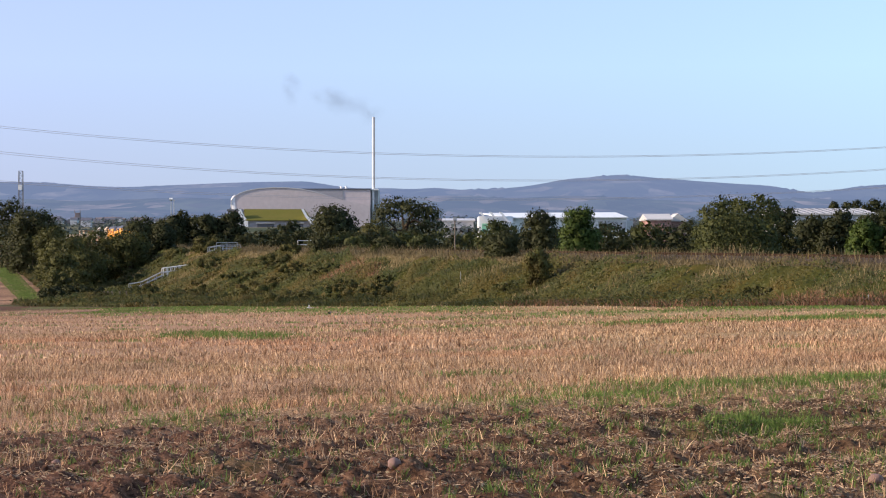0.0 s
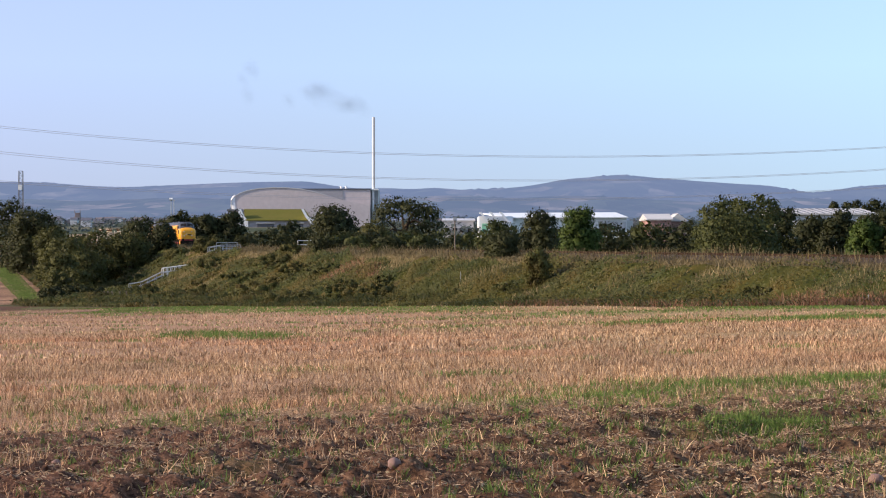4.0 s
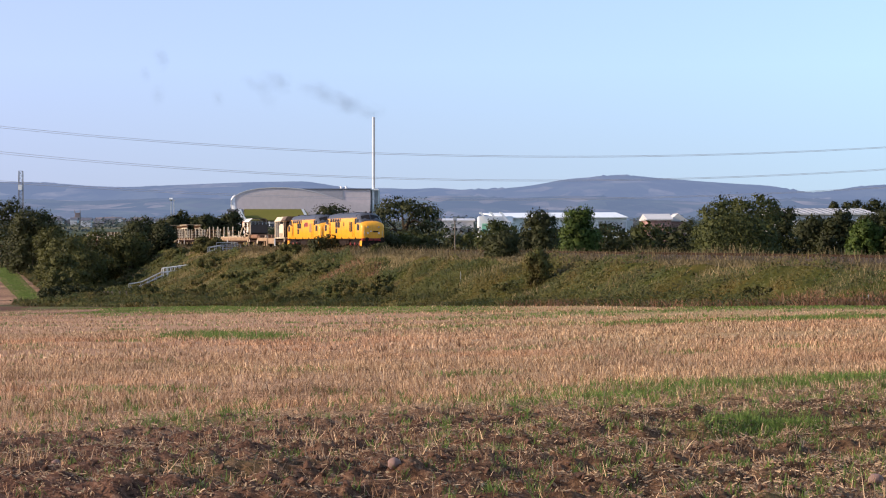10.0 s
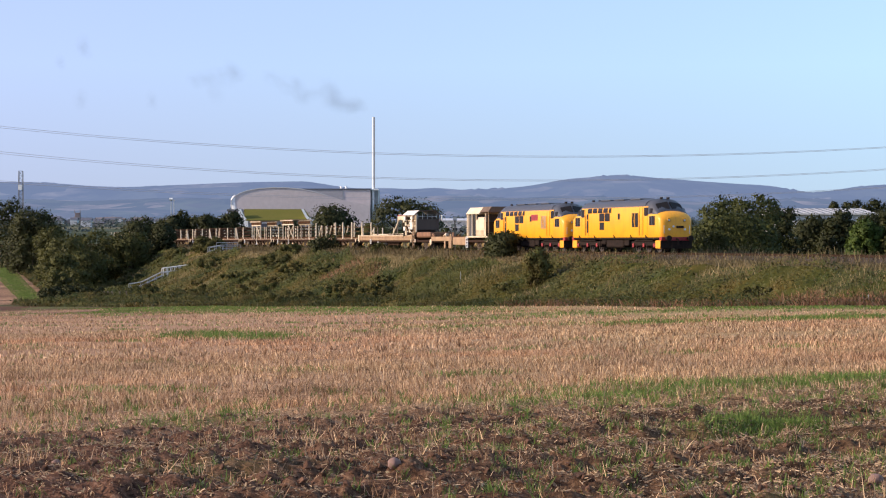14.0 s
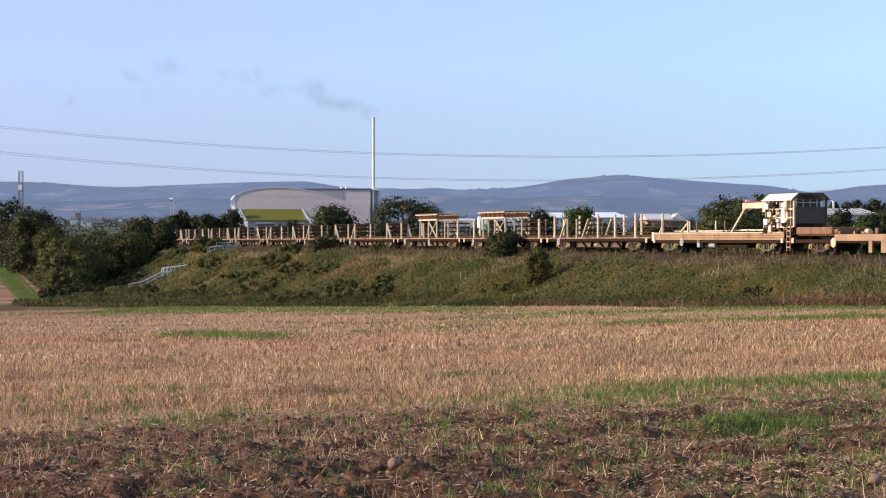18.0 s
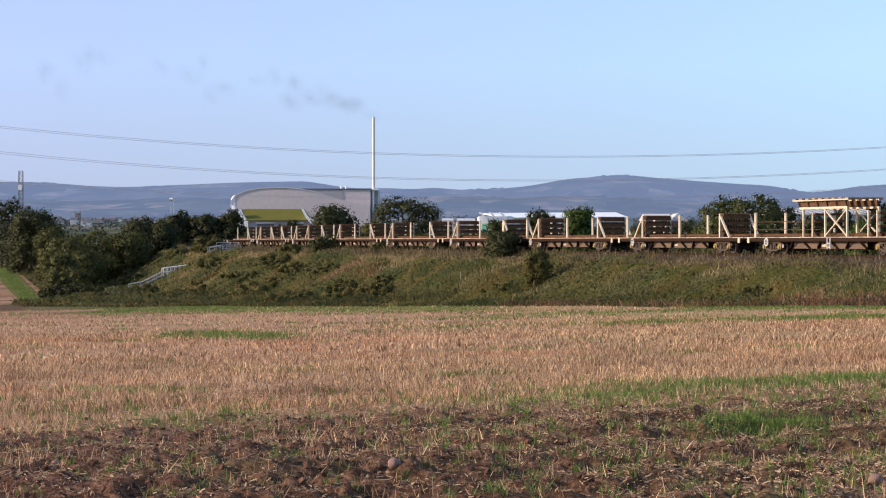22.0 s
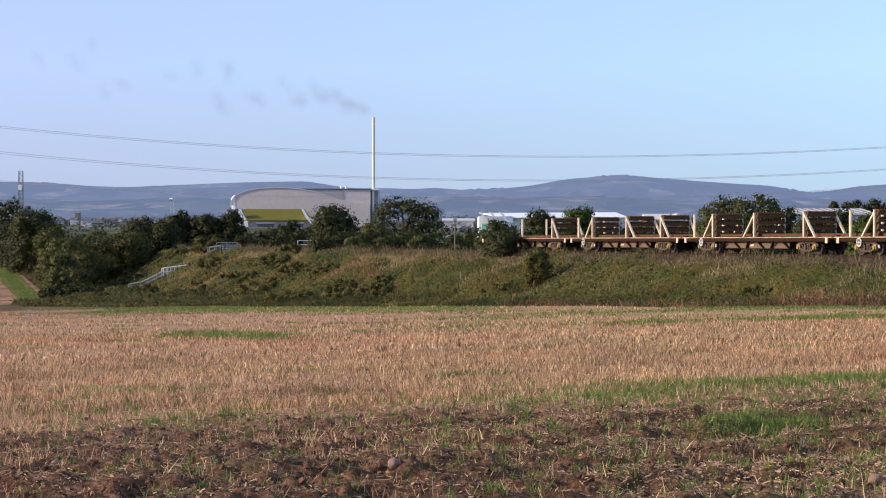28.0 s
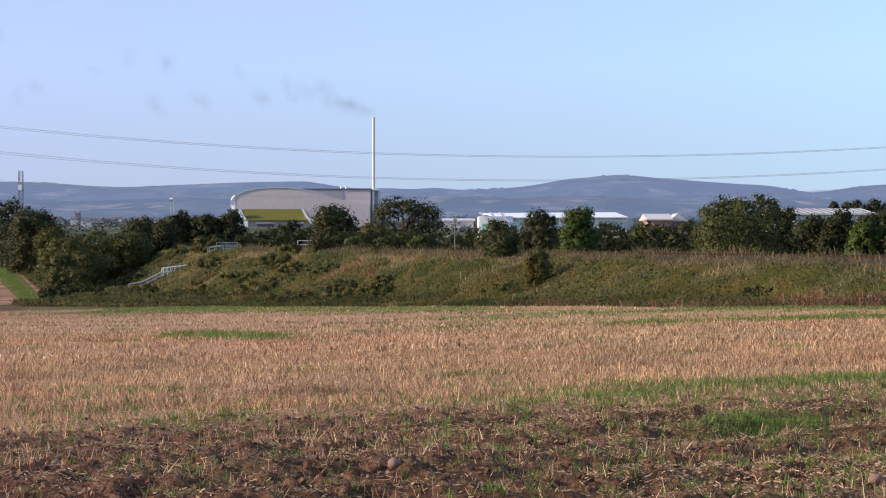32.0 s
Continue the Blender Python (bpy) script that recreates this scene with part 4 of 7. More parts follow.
# ---- far buildings ----
def works():
    """The energy works: curved shed, annex with a planted roof, block and chimney."""
    D = 1300.0
    ob = thing("energy_works", pose(-88.11, D, 8.0), "grey curved industrial building with tall chimney", "factory")
    sx = D / 3600.0
    X = lambda px: (px - 540) * sx
    Zz = lambda py: EYE + (426.7 - py) * sx - 8.0
    # long curved shell
    top = [(409, 362), (410, 354), (415, 348), (424, 342), (438, 337), (458, 333.5), (480, 332), (505, 332), (530, 334), (556, 339), (580, 346), (602, 353), (625, 359), (655, 362)]
    ring = lambda y: [(X(a), y, Zz(b)) for a, b in top] + [(X(655), y, Zz(425)), (X(409), y, Zz(425))]
    part("shell", Geo().loft([ring(45), ring(2), ring(0)][::-1]), "clad", ob, "grey curved metal shell", round_it=True)
    # White cladding puts the sunlit look into the shell's left end.
    part("shell_nose", smooth(Geo().loft([[(X(a) , y, Zz(b)) for a, b in ((q, 371), (q - 2.5 * e, 366), (q - 3 * e, 359), (q - 2 * e, 352), (q + 2, 347.5), (q + 5, 345), (q + 7, 347), (q + 5.5, 351), (q + 5, 357), (q + 6, 371))] for q, y, e in ((410, 30, 0.6), (409.5, 4, 0.8), (410, 0.3, 0.6), (411, -0.15, 0.2))]).mesh("shell_nose"), 50), "cladwhite", ob, "rounded shell end, its sunlit look put in as white")
    edge = Geo()
    for (a, b), (c, d) in zip(top[:10], top[1:11]):
        edge.beam((X(a), -0.2, Zz(b) - 0.2), (X(c), -0.2, Zz(d) - 0.2), 0.5, 0.5)
    part("shell_edge", edge, "clad2", ob)
    part("block", Geo().loft([[(X(a), y, Zz(b)) for a, b in ((520, 335), (655, 335), (655, 425), (520, 425))] for y in (50, 6)]), "clad", ob, "grey boiler house block")
    part("parapet", Geo().box(X(526), X(656), 5.4, 6.0, Zz(336), Zz(333.6)), "darkclad", ob, "dark parapet line")
    # Shaded end of the block, put in as darker cladding.
    part("side_block", Geo().loft([[(X(a), y, Zz(b)) for a, b in ((655, 335), (668, 335), (668, 425), (655, 425))] for y in (48, 10)]), "cladshade", ob, "grey side block, shade put in its cladding")
    # Thin sheet that darkens the upper wall as shade would.
    part("block_shade", Geo().loft([[(X(a), y, Zz(b)) for a, b in ((526, 336.5), (606, 336.5), (606, 356), (526, 345))] for y in (5.95, 5.7)]), "cladshade", ob, "upper wall sheet with shade put in its grey")
    part("vent", Geo().tube((X(602), 12, Zz(336)), (X(602), 12, Zz(329)), 0.8, 10), "cladwhite", ob)
    part("vent", Geo().tube((X(611), 12, Zz(336)), (X(611), 12, Zz(329)), 0.8, 10), "cladwhite", ob)
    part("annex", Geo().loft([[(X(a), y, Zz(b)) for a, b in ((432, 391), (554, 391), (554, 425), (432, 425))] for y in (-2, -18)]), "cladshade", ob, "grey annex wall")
    part("planted_roof", Geo().loft([[(X(a), y, Zz(b)) for a, b, y in ((432, 370.5, -2), (539, 370.5, -2), (556, 390, -20), (440, 390, -20))], [(X(a), y, Zz(b)) for a, b, y in ((432, 372, -2), (539, 372, -2), (556, 391.5, -20), (440, 391.5, -20))]]), "moss", ob, "olive green planted roof slope")
    part("gable", Geo().loft([[(X(a), y, Zz(b)) for a, b in ((427, 371), (431, 371), (436, 383), (444, 391), (444, 404), (428, 404))] for y in (-14, -19)]), "cladwhite", ob, "bright white curved gable fin")
    part("gable", Geo().loft([[(X(a), y, Zz(b)) for a, b in ((537, 371), (540, 371), (548, 384), (557, 390), (557, 398), (553, 396), (545, 386))] for y in (-14, -21)]), "cladwhite", ob, "white curved gable trim")
    for a, b in ((460, 489), (524, 540)):
        part("loading_door", Geo().box(X(a), X(b), -18.3, -18.0, Zz(412), Zz(396)), "darkclad", ob, "dark roller door")
        part("door_hood", Geo().box(X(a) - 0.5, X(b) + 0.5, -19.5, -18.0, Zz(396), Zz(395)), "cladwhite", ob)
    part("canopy", Geo().box(X(404), X(429), -6, 0, Zz(374), Zz(371)).box(X(405), X(407), -5, -4, Zz(410), Zz(374)), "darkclad", ob, "dark side canopy")
    ch = part("chimney", Geo().tube((X(660), 8, Zz(425)), (X(660), 8, Zz(206)), 0.85, 20, 0.72), "cladwhite", ob, "tall slim pale metal chimney", round_it=True)
    # Darker tube gives the chimney its shaded right side in colour.
    part("flue_shade", Geo().tube((X(661.8), 7.6, Zz(425)), (X(661.8), 7.6, Zz(206.5)), 0.42, 12), "cladshade", ch)
    part("chimney_base", Geo().box(X(649), X(669), 5.9, 12, Zz(336.5), Zz(334)), "cladwhite", ch)
    return ob


works()


def shed(name, D, x0, x1, z_top, z_eave, label, wall, roof, depth=30.0, gable=False, strips=0, windows=0):
    """A low industrial building standing at distance D."""
    zb = float(ground_z((x0 + x1) / 2, D)) - 0.5
    ob = thing(name, pose((x0 + x1) / 2, D, zb), label, "industrial building", "industrial sheds")
    h0, h1, w = z_eave - zb, z_top - zb, (x1 - x0) / 2
    part("wall", Geo().box(-w, w, 0, depth, 0, h0), wall, ob)
    if gable:
        part("roof", Geo().loft([[(-w - 0.5, y, h0), (-w * 0.1, y, h1), (w + 0.5, y, h0), (w + 0.5, y, h0 - 0.4), (-w - 0.5, y, h0 - 0.4)] for y in (depth, -0.8)]), roof, ob)
    else:
        part("roof", Geo().loft([[(x, -0.8, h0), (x, depth * 0.5, h1), (x, depth + 0.8, h0), (x, depth + 0.8, h0 - 0.4), (x, -0.8, h0 - 0.4)][::-1] for x in (-w - 0.6, w + 0.6)]), roof, ob)
    for i in range(strips):
        x = -w + (i + 0.5) * 2 * w / strips
        part("roof_light", Geo().add([(x - 0.2, -0.2, h0 + 0.12), (x + 0.2, -0.2, h0 + 0.12), (x - 0.5, depth * 0.48, h1 + 0.05), (x - 0.9, depth * 0.48, h1 + 0.05),
                                      (x - 0.2, -0.2, h0 - 0.1), (x + 0.2, -0.2, h0 - 0.1), (x - 0.5, depth * 0.48, h1 - 0.2), (x - 0.9, depth * 0.48, h1 - 0.2)],
                                     [(0, 1, 2, 3), (7, 6, 5, 4), (0, 4, 5, 1), (1, 5, 6, 2), (2, 6, 7, 3), (3, 7, 4, 0)]), "darkclad", ob, "darker roof light strip")
    for i in range(windows):
        x = -w + (i + 0.5) * 2 * w / windows
        part("window", Geo().box(x - w / windows * 0.6, x + w / windows * 0.6, -0.15, 0.05, h0 * 0.35, h0 * 0.6), "glass", ob)
    return ob


def white_hall():
    D = 720.0
    x0, x1 = 12.8, 65.2
    zb = float(ground_z(20, D)) - 0.5
    ob = thing("warehouse", pose(0, D, zb), "long white warehouse with curved roof fins", "industrial building", "industrial sheds")
    k = D / 3600.0
    Zz = lambda py: EYE + (426.7 - py) * k - zb
    X = lambda px: (px - 784) * k
    part("wall", Geo().box(X(848), X(908), 0, 40, 0, Zz(383)).box(X(908), X(1112), 6, 40, 0, Zz(385)), "cladwhite", ob, "white clad wall")
    part("roof", Geo().loft([[(X(a), y, Zz(b)) for a, y, b in ((850, 20, 376), (1098, 20, 374.5), (1113, 4, 384), (900, 4, 385))], [(X(a), y, Zz(b)) for a, y, b in ((850, 20, 377.5), (1098, 20, 376), (1113, 4, 385.5), (900, 4, 386.5))]]), "cladwhite", ob, "white sheet roof")
    for a in (850, 868, 886):
        part("roof_fin", Geo().loft([[(X(a + q), y, Zz(b)) for q, b in ((-3, 375.5), (2, 376), (6, 380), (9, 386), (14, 391), (20, 394), (17, 395), (10, 392), (5, 387), (2, 381), (-1, 378))] for y in (-0.2, -1.2)]), "cladwhite", ob, "curved white roof fin")
    part("grey_band", Geo().box(X(1068), X(1111), 5.6, 6.0, Zz(406), Zz(392)), "clad2", ob, "grey lower wall")
    part("green_panel", Geo().box(X(853), X(864), -0.3, 0.0, Zz(412), Zz(396)), "mint", ob, "green loading panel")
    part("green_panel", Geo().box(X(1066), X(1088), 5.2, 5.5, Zz(406), Zz(399)), "mint", ob, "green loading panel")
    part("side_annex", Geo().box(X(1112), X(1125), 10, 30, 0, Zz(390)), "clad2", ob)


white_hall()
shed("factory_shed", 760, 0.21, 11.4, 9.45, 8.61, "low blue-grey flat factory shed", "clad2", "clad2", windows=4)
shed("brick_shed", 640, 64.53, 71.82, 9.52, 7.74, "low brick shed with pale pitched roof", "brick", "roofpale", depth=22)
shed("brick_shed", 655, 73.51, 78.05, 9.72, 7.54, "small brick gable shed", "brick", "roofpale", depth=14, gable=True)
shed("long_shed", 520, 86.81, 110.36, 9.48, 7.89, "long low shed with ribbed pale roof", "clad2", "roofpale", depth=40, strips=12)


# ---- hills ----
RIDGE = [(-900, 330), (-300, 318), (0, 322), (90, 324), (150, 329), (220, 332), (330, 327), (430, 323), (540, 321), (585, 328), (620, 334), (690, 333), (735, 336), (772, 331), (805, 337), (900, 334),
         (960, 326), (1000, 317), (1050, 314), (1105, 310), (1180, 317), (1280, 324), (1340, 328), (1375, 330), (1405, 338), (1435, 344), (1470, 338), (1520, 330), (1568, 328), (1900, 318), (2500, 330)]
FOOT = [(-900, 350), (0, 352), (150, 356), (330, 350), (560, 356), (700, 350), (800, 346), (900, 352), (1010, 346), (1120, 352), (1250, 358), (1400, 352), (1568, 356), (2500, 350)]


def hill_range(name, prof, D0, D1, rough, material, label):
    px = np.arange(-900, 2500, 6.0)
    py = np.interp(px, [p[0] for p in prof], [p[1] for p in prof])
    py = np.convolve(np.pad(py, 4, mode="edge"), np.ones(9) / 9, "valid")
    rows = 26
    v = np.zeros((rows, len(px), 3))
    for i in range(rows):
        f = i / (rows - 1)
        D = D0 + (D1 - D0) * f
        z1 = EYE + (426.7 - py) / 3600 * D1
        zb = float(ground_z(0.0, D0)) - 2
        x = (px - 784) / 3600 * D
        z = zb + (z1 - zb) * (f ** 0.85) + rough * wave(x, np.full_like(x, D), 0.012, 1.0) * math.sin(math.pi * f)
        if f > 0.7:
            z = z + 3.0 * np.abs(np.sin(px * 0.31) * np.sin(px * 0.083 + 1) + 0.5 * np.sin(px * 0.71)) * np.clip(wave(px, px, 0.021, 3.0) + 0.2, 0, 1) * (f - 0.7) / 0.3
        v[i] = np.stack([x, np.full_like(x, D), z], 1)
    n, m = rows, len(px)
    i, j = np.meshgrid(np.arange(n - 1), np.arange(m - 1), indexing="ij")
    F = np.stack([i * m + j, i * m + j + 1, (i + 1) * m + j + 1, (i + 1) * m + j], -1).reshape(-1, 4)
    me = bpy.data.meshes.new(name)
    me.from_pydata(v.reshape(-1, 3), [], F)
    me.shade_smooth()
    tagged(part(name, me, material, None), label, "hills", kind="structure")


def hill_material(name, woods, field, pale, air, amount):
    """Woods and fields, with the blue haze of distance mixed in as emission."""
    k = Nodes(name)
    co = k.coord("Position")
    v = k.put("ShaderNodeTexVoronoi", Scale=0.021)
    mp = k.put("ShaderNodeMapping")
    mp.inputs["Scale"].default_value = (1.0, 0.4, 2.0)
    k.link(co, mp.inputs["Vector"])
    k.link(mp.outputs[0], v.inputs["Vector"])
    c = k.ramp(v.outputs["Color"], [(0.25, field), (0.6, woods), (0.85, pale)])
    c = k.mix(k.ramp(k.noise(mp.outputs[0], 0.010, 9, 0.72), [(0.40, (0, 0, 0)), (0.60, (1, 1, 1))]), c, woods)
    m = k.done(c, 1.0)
    # Painted haze: an even blue glow over the whole slope.
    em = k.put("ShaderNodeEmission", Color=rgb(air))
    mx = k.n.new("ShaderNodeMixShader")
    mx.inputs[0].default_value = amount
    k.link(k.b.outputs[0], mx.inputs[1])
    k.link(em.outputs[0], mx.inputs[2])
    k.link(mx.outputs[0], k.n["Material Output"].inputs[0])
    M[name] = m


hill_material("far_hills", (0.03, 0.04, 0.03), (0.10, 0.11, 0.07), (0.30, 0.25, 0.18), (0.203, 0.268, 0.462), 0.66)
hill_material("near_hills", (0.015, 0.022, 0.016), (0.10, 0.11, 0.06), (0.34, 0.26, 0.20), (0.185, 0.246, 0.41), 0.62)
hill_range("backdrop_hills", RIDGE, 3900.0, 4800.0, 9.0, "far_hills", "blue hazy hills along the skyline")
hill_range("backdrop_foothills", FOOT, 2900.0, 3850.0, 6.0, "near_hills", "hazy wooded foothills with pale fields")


# ---- woods and houses on the plain ----
def build_plain():
    rng = np.random.default_rng(21)
    n = 650
    y = rng.uniform(520, 2900, n) ** 1.0
    x = y * rng.uniform(-0.26, 0.26, n)
    ok = ~((np.abs(x - -88.11) < 70) & (y < 1320)) & ~((x > 11.2) & (x < 87.2) & (y < 760)) & ~((x > 78) & (y < 600))
    x, y = x[ok], y[ok]
    out = []
    for a, b in zip(x, y):
        k = 66
        w, h = rng.uniform(8, 26), rng.uniform(4, 9)
        d = rng.normal(size=(k, 3))
        d /= np.linalg.norm(d, axis=1, keepdims=True)
        d[:, 2] = np.abs(d[:, 2])
        p = d * np.array([w / 2, 5, h]) * rng.uniform(0.6, 1, (k, 1)) + np.array([a, b, float(ground_z(a, b))])
        out.append(leaf_quads(p, d + np.array([0, -0.4, 0.9]) + rng.normal(size=(k, 3)) * 0.35, rng.uniform(1.0, 2.2, k), rng))
    tagged(part("far_woods", quads("far_woods", np.concatenate(out), "far_leaf"), "far_leaf", None), "scattered woods and hedges across the plain", "woods", kind="stuff")
    for i in range(80):
        D = rng.uniform(1500, 2700)
        px = rng.uniform(-20, 400) if i < 62 else rng.uniform(690, 1220)
        a = (px - 784) / 3600 * D
        w, h = rng.uniform(5, 12), rng.uniform(1.8, 3.0)
        ob = thing("house", pose(a, D, float(ground_z(a, D)) + rng.uniform(-1, 3)), "small distant house among trees on the plain", "house", "houses of the town")
        pale = rng.random() < 0.4
        part("wall", Geo().box(-w / 2, w / 2, 0, 8, -6, h), "housewhite" if pale else "housegrey", ob)
        part("roof", Geo().loft([[(q, -0.4, h), (q, 4, h + 2), (q, 8.4, h)][::-1] for q in (-w / 2 - 0.3, w / 2 + 0.3)]), "housegrey" if rng.random() < 0.5 else "housedark", ob)


# Haze is put into these far colours, greyed and a little blue.
M["housewhite"] = painted("rendered house wall", (0.5, 0.5, 0.5), (0.42, 0.42, 0.42), 0.8)
M["housegrey"] = painted("house brick greyed for haze", (0.2, 0.17, 0.17), (0.16, 0.14, 0.14), 0.9)
M["housedark"] = painted("slate roof", (0.1, 0.1, 0.12), (0.08, 0.08, 0.1), 0.8)
M["far_leaf"] = leafy("far trees in haze tones", (0.055, 0.068, 0.062), (0.072, 0.088, 0.078), (0.09, 0.105, 0.09), trans=0.0)
build_plain()


def church():
    D = 1900.0
    ob = thing("church_tower", pose(-341.47, D, 18.12), "distant stone church tower above the town", "church")
    part("tower", Geo().cbox(-2.3, 2.3, 0, 4.6, -8, 8.972, 0.3), "housegrey", ob)
    for q in (-2.5, 2.5):
        part("pinnacle", Geo().tube((q, 0.4, 8.972), (q, 0.4, 12.667), 0.5, 6, 0.05), "housegrey", ob)
    part("roof", Geo().box(-12, -2.3, 0.5, 4.4, -6, 2), "housedark", ob)


church()


# ---- power line ----
def wires():
    D = 420.0
    k = D / 3600.0
    P = lambda px, py: Vector(((px - 784) * k, D, EYE + (426.7 - py) * k))
    for (y0, yc, y1) in ((223.5, 274.0, 260.2), (226.5, 276.3, 261.8), (268.5, 317.0, 299.2), (272.0, 319.2, 301.0), (320.0, 352.2, 331.0), (323.0, 354.6, 332.6)):
        # parabola through three heights across the span
        c = np.polyfit([0, 784, 1568], [y0, yc, y1], 2)
        pts = [P(px, float(np.polyval(c, px))) for px in range(-360, 1950, 30)]
        g = Geo().loft([[(q.x, q.y + 0.036 * math.cos(2 * math.pi * j / 5), q.z + 0.036 * math.sin(2 * math.pi * j / 5)) for j in range(5)] for q in pts])
        solid("power_line", g, "wire", "thin overhead power line conductor crossing the sky", "power line", "overhead conductors")


wires()


def lattice_mast(x, D, z1, label):
    zb = float(ground_z(x, D))
    ob = thing("lattice_mast", pose(x, D, zb), label, "mast", "masts and poles")
    h = z1 - zb
    w = lambda f: 0.95 - 0.2 * f
    for sx in (-1, 1):
        for sy in (-1, 1):
            part("leg", Geo().beam((sx * w(0), sy * w(0), 0), (sx * w(1), sy * w(1), h), 0.16), "darkclad", ob)
    for i in range(14):
        a, b = i / 14, (i + 1) / 14
        part("lattice", Geo().beam((-w(a), -w(a), a * h), (w(b), -w(b), b * h), 0.11).beam((w(a), -w(a), a * h), (-w(b), -w(b), b * h), 0.11).beam((-w(b), -w(b), b * h), (w(b), -w(b), b * h), 0.1), "darkclad", ob)
    part("antenna_box", Geo().cbox(-0.75, 0.75, -1.15, -0.85, h * 0.71, h * 0.79, 0.05), "white", ob, "small white antenna box")
    return ob


lattice_mast((37 - 784) / 3600 * 800, 800, EYE + (426.7 - 303) / 3600 * 800, "grey lattice mast with a white box beyond the trees")


def masts():
    for x, D, top, lab, head in ((-74.82, 560, 12.32, "slim lamp mast with a bright round head", True), (-76.69, 580, 12.25, "slim grey mast beyond the railway", False),
                             (1.2, 205, 3.01, "grey wooden pole beside the railway line", False)):
        zb = float(ground_z(x, D))
        ob = thing("mast", pose(x, D, zb), lab, "mast", "masts and poles")
        part("pole", Geo().tube((0, 0, 0), (0, 0, top - zb), 0.11 if D > 300 else 0.075, 8, 0.08 if D > 300 else 0.06), "galv" if D > 300 else "post", ob)
        part("cap", Geo().cbox(-0.2, 0.2, -0.15, 0.15, top - zb - 0.1, top - zb + 0.2, 0.03), "galv", ob)
        if head:
            part("head", smooth(Geo().tube((-0.45, -0.1, top - zb), (0.45, -0.1, top - zb), 0.4, 10).mesh("head"), 60), "white", ob)


masts()


# ---- foot crossing ----
def railing(name, pts, label, posts=0.9, h=1.1, material="galv", r=0.04):
    """A tubular hand railing along points on the ground."""
    ob = thing(name, pose(*pts[0]), label, "railing", "foot crossing railings")
    o = Vector(pts[0])
    for a, b in zip(pts[:-1], pts[1:]):
        a, b = Vector(a) - o, Vector(b) - o
        n = max(1, round((b - a).length / posts))
        for z in (h, h * 0.55):
            part("rail", Geo().tube(a + Vector((0, 0, z)), b + Vector((0, 0, z)), r * 1.2, 6), material, ob)
        for i in range(n + 1):
            p = a.lerp(b, i / n)
            part("post", Geo().tube(p + Vector((0, 0, -0.4)), p + Vector((0, 0, h)), r, 6), material, ob)
    return ob


U_X = -88.0


def bank_point(u, d, dz=0.0):
    x, y, a = on_line(u, d)
    return (x, y, float(ground_z(x, y)) + dz)


def crossing():
    lab = "galvanised hand railing down the embankment steps"
    for u in (U_X, U_X - 1.3):
        low, mid = bank_point(u, 14.4), bank_point(u, 11.5)
        far = on_line(u, 7.4)
        railing("railing", [bank_point(u, 16.0), low, mid], lab, posts=1.2)
        railing("railing", [(mid[0], mid[1], mid[2] + 0.3), (far[0], far[1], mid[2] + 0.8)], "pale galvanised railing of the mid landing", posts=0.6, h=1.25, material="white", r=0.06)
        railing("railing", [bank_point(u, 5.2, 0.1), bank_point(u, 3.4)], lab, posts=0.8)
    railing("railing", [bank_point(U_X, 3.3), bank_point(U_X, 0.9)], "galvanised railing beside the foot crossing", posts=0.4)
    railing("railing", [bank_point(U_X - 3.5, 3.6, 0.3), bank_point(U_X - 3.5, 0.6, 0.3)], "galvanised railing beside the foot crossing", posts=1.4)
    st = thing("steps", pose(*bank_point(U_X - 0.65, 4.4)), "timber-edged steps down the embankment", "steps")
    o = Vector(bank_point(U_X - 0.65, 4.4))
    for i in range(28):
        p = Vector(bank_point(U_X - 0.65, 4.4 + i * 0.4)) - o
        a = on_line(U_X, 4)[2]
        part("tread", Geo().cbox(-0.2, 0.2, -0.6, 0.6, -0.12, 0.05, 0.01), "post", st, m=pose(p.x, p.y, p.z, 0, 0, math.degrees(a)))
    f = lambda d: (*on_line(U_X, d)[:2], -0.35)
    railing("railing", [f(-7.1), f(-9.3)], "white hand railing across the line", posts=2.2, h=1.25, material="white")


crossing()


def fence():
    for px, D in ((-46.19, 246), (-45.7, 247), (-40.67, 244), (-40.03, 243), (-39.39, 242), (-38.29, 241), (-37.33, 240)):
        solid("fence_post", Geo().cbox(-0.07, 0.07, -0.07, 0.07, -0.4, 1.0, 0.02), "post", "pale weathered fence post at the field corner", "fence post", "field fence posts", m=pose(px, D, float(ground_z(px, D))))
    for px, D, h in ((22.17, 106, 0.55), (1.43, 166, 0.8)):
        solid("marker_post", Geo().cbox(-0.02, 0.02, -0.02, 0.02, -0.3, h, 0.006), "galv", "thin white marker post among the bank weeds", "marker post", "marker posts", m=pose(px, D, float(ground_z(px, D))))


fence()

# ---- the train ----
SPEED = 19.396
HEAD = -221.52          # where the leading buffers are at the start
CACHE = {}


def shared(key, make):
    if key not in CACHE:
        CACHE[key] = make()
    return CACHE[key]


TRAIN = []              # (thing, distance of its middle behind the leading buffers)
WHEELS = []             # (wheelset, its rest pose, radius, place of its vehicle)


def vehicle(name, mid, label, category, group=""):
    ob = thing(name, line_pose(HEAD - mid), label, category, group)
    TRAIN.append((ob, mid))
    return ob


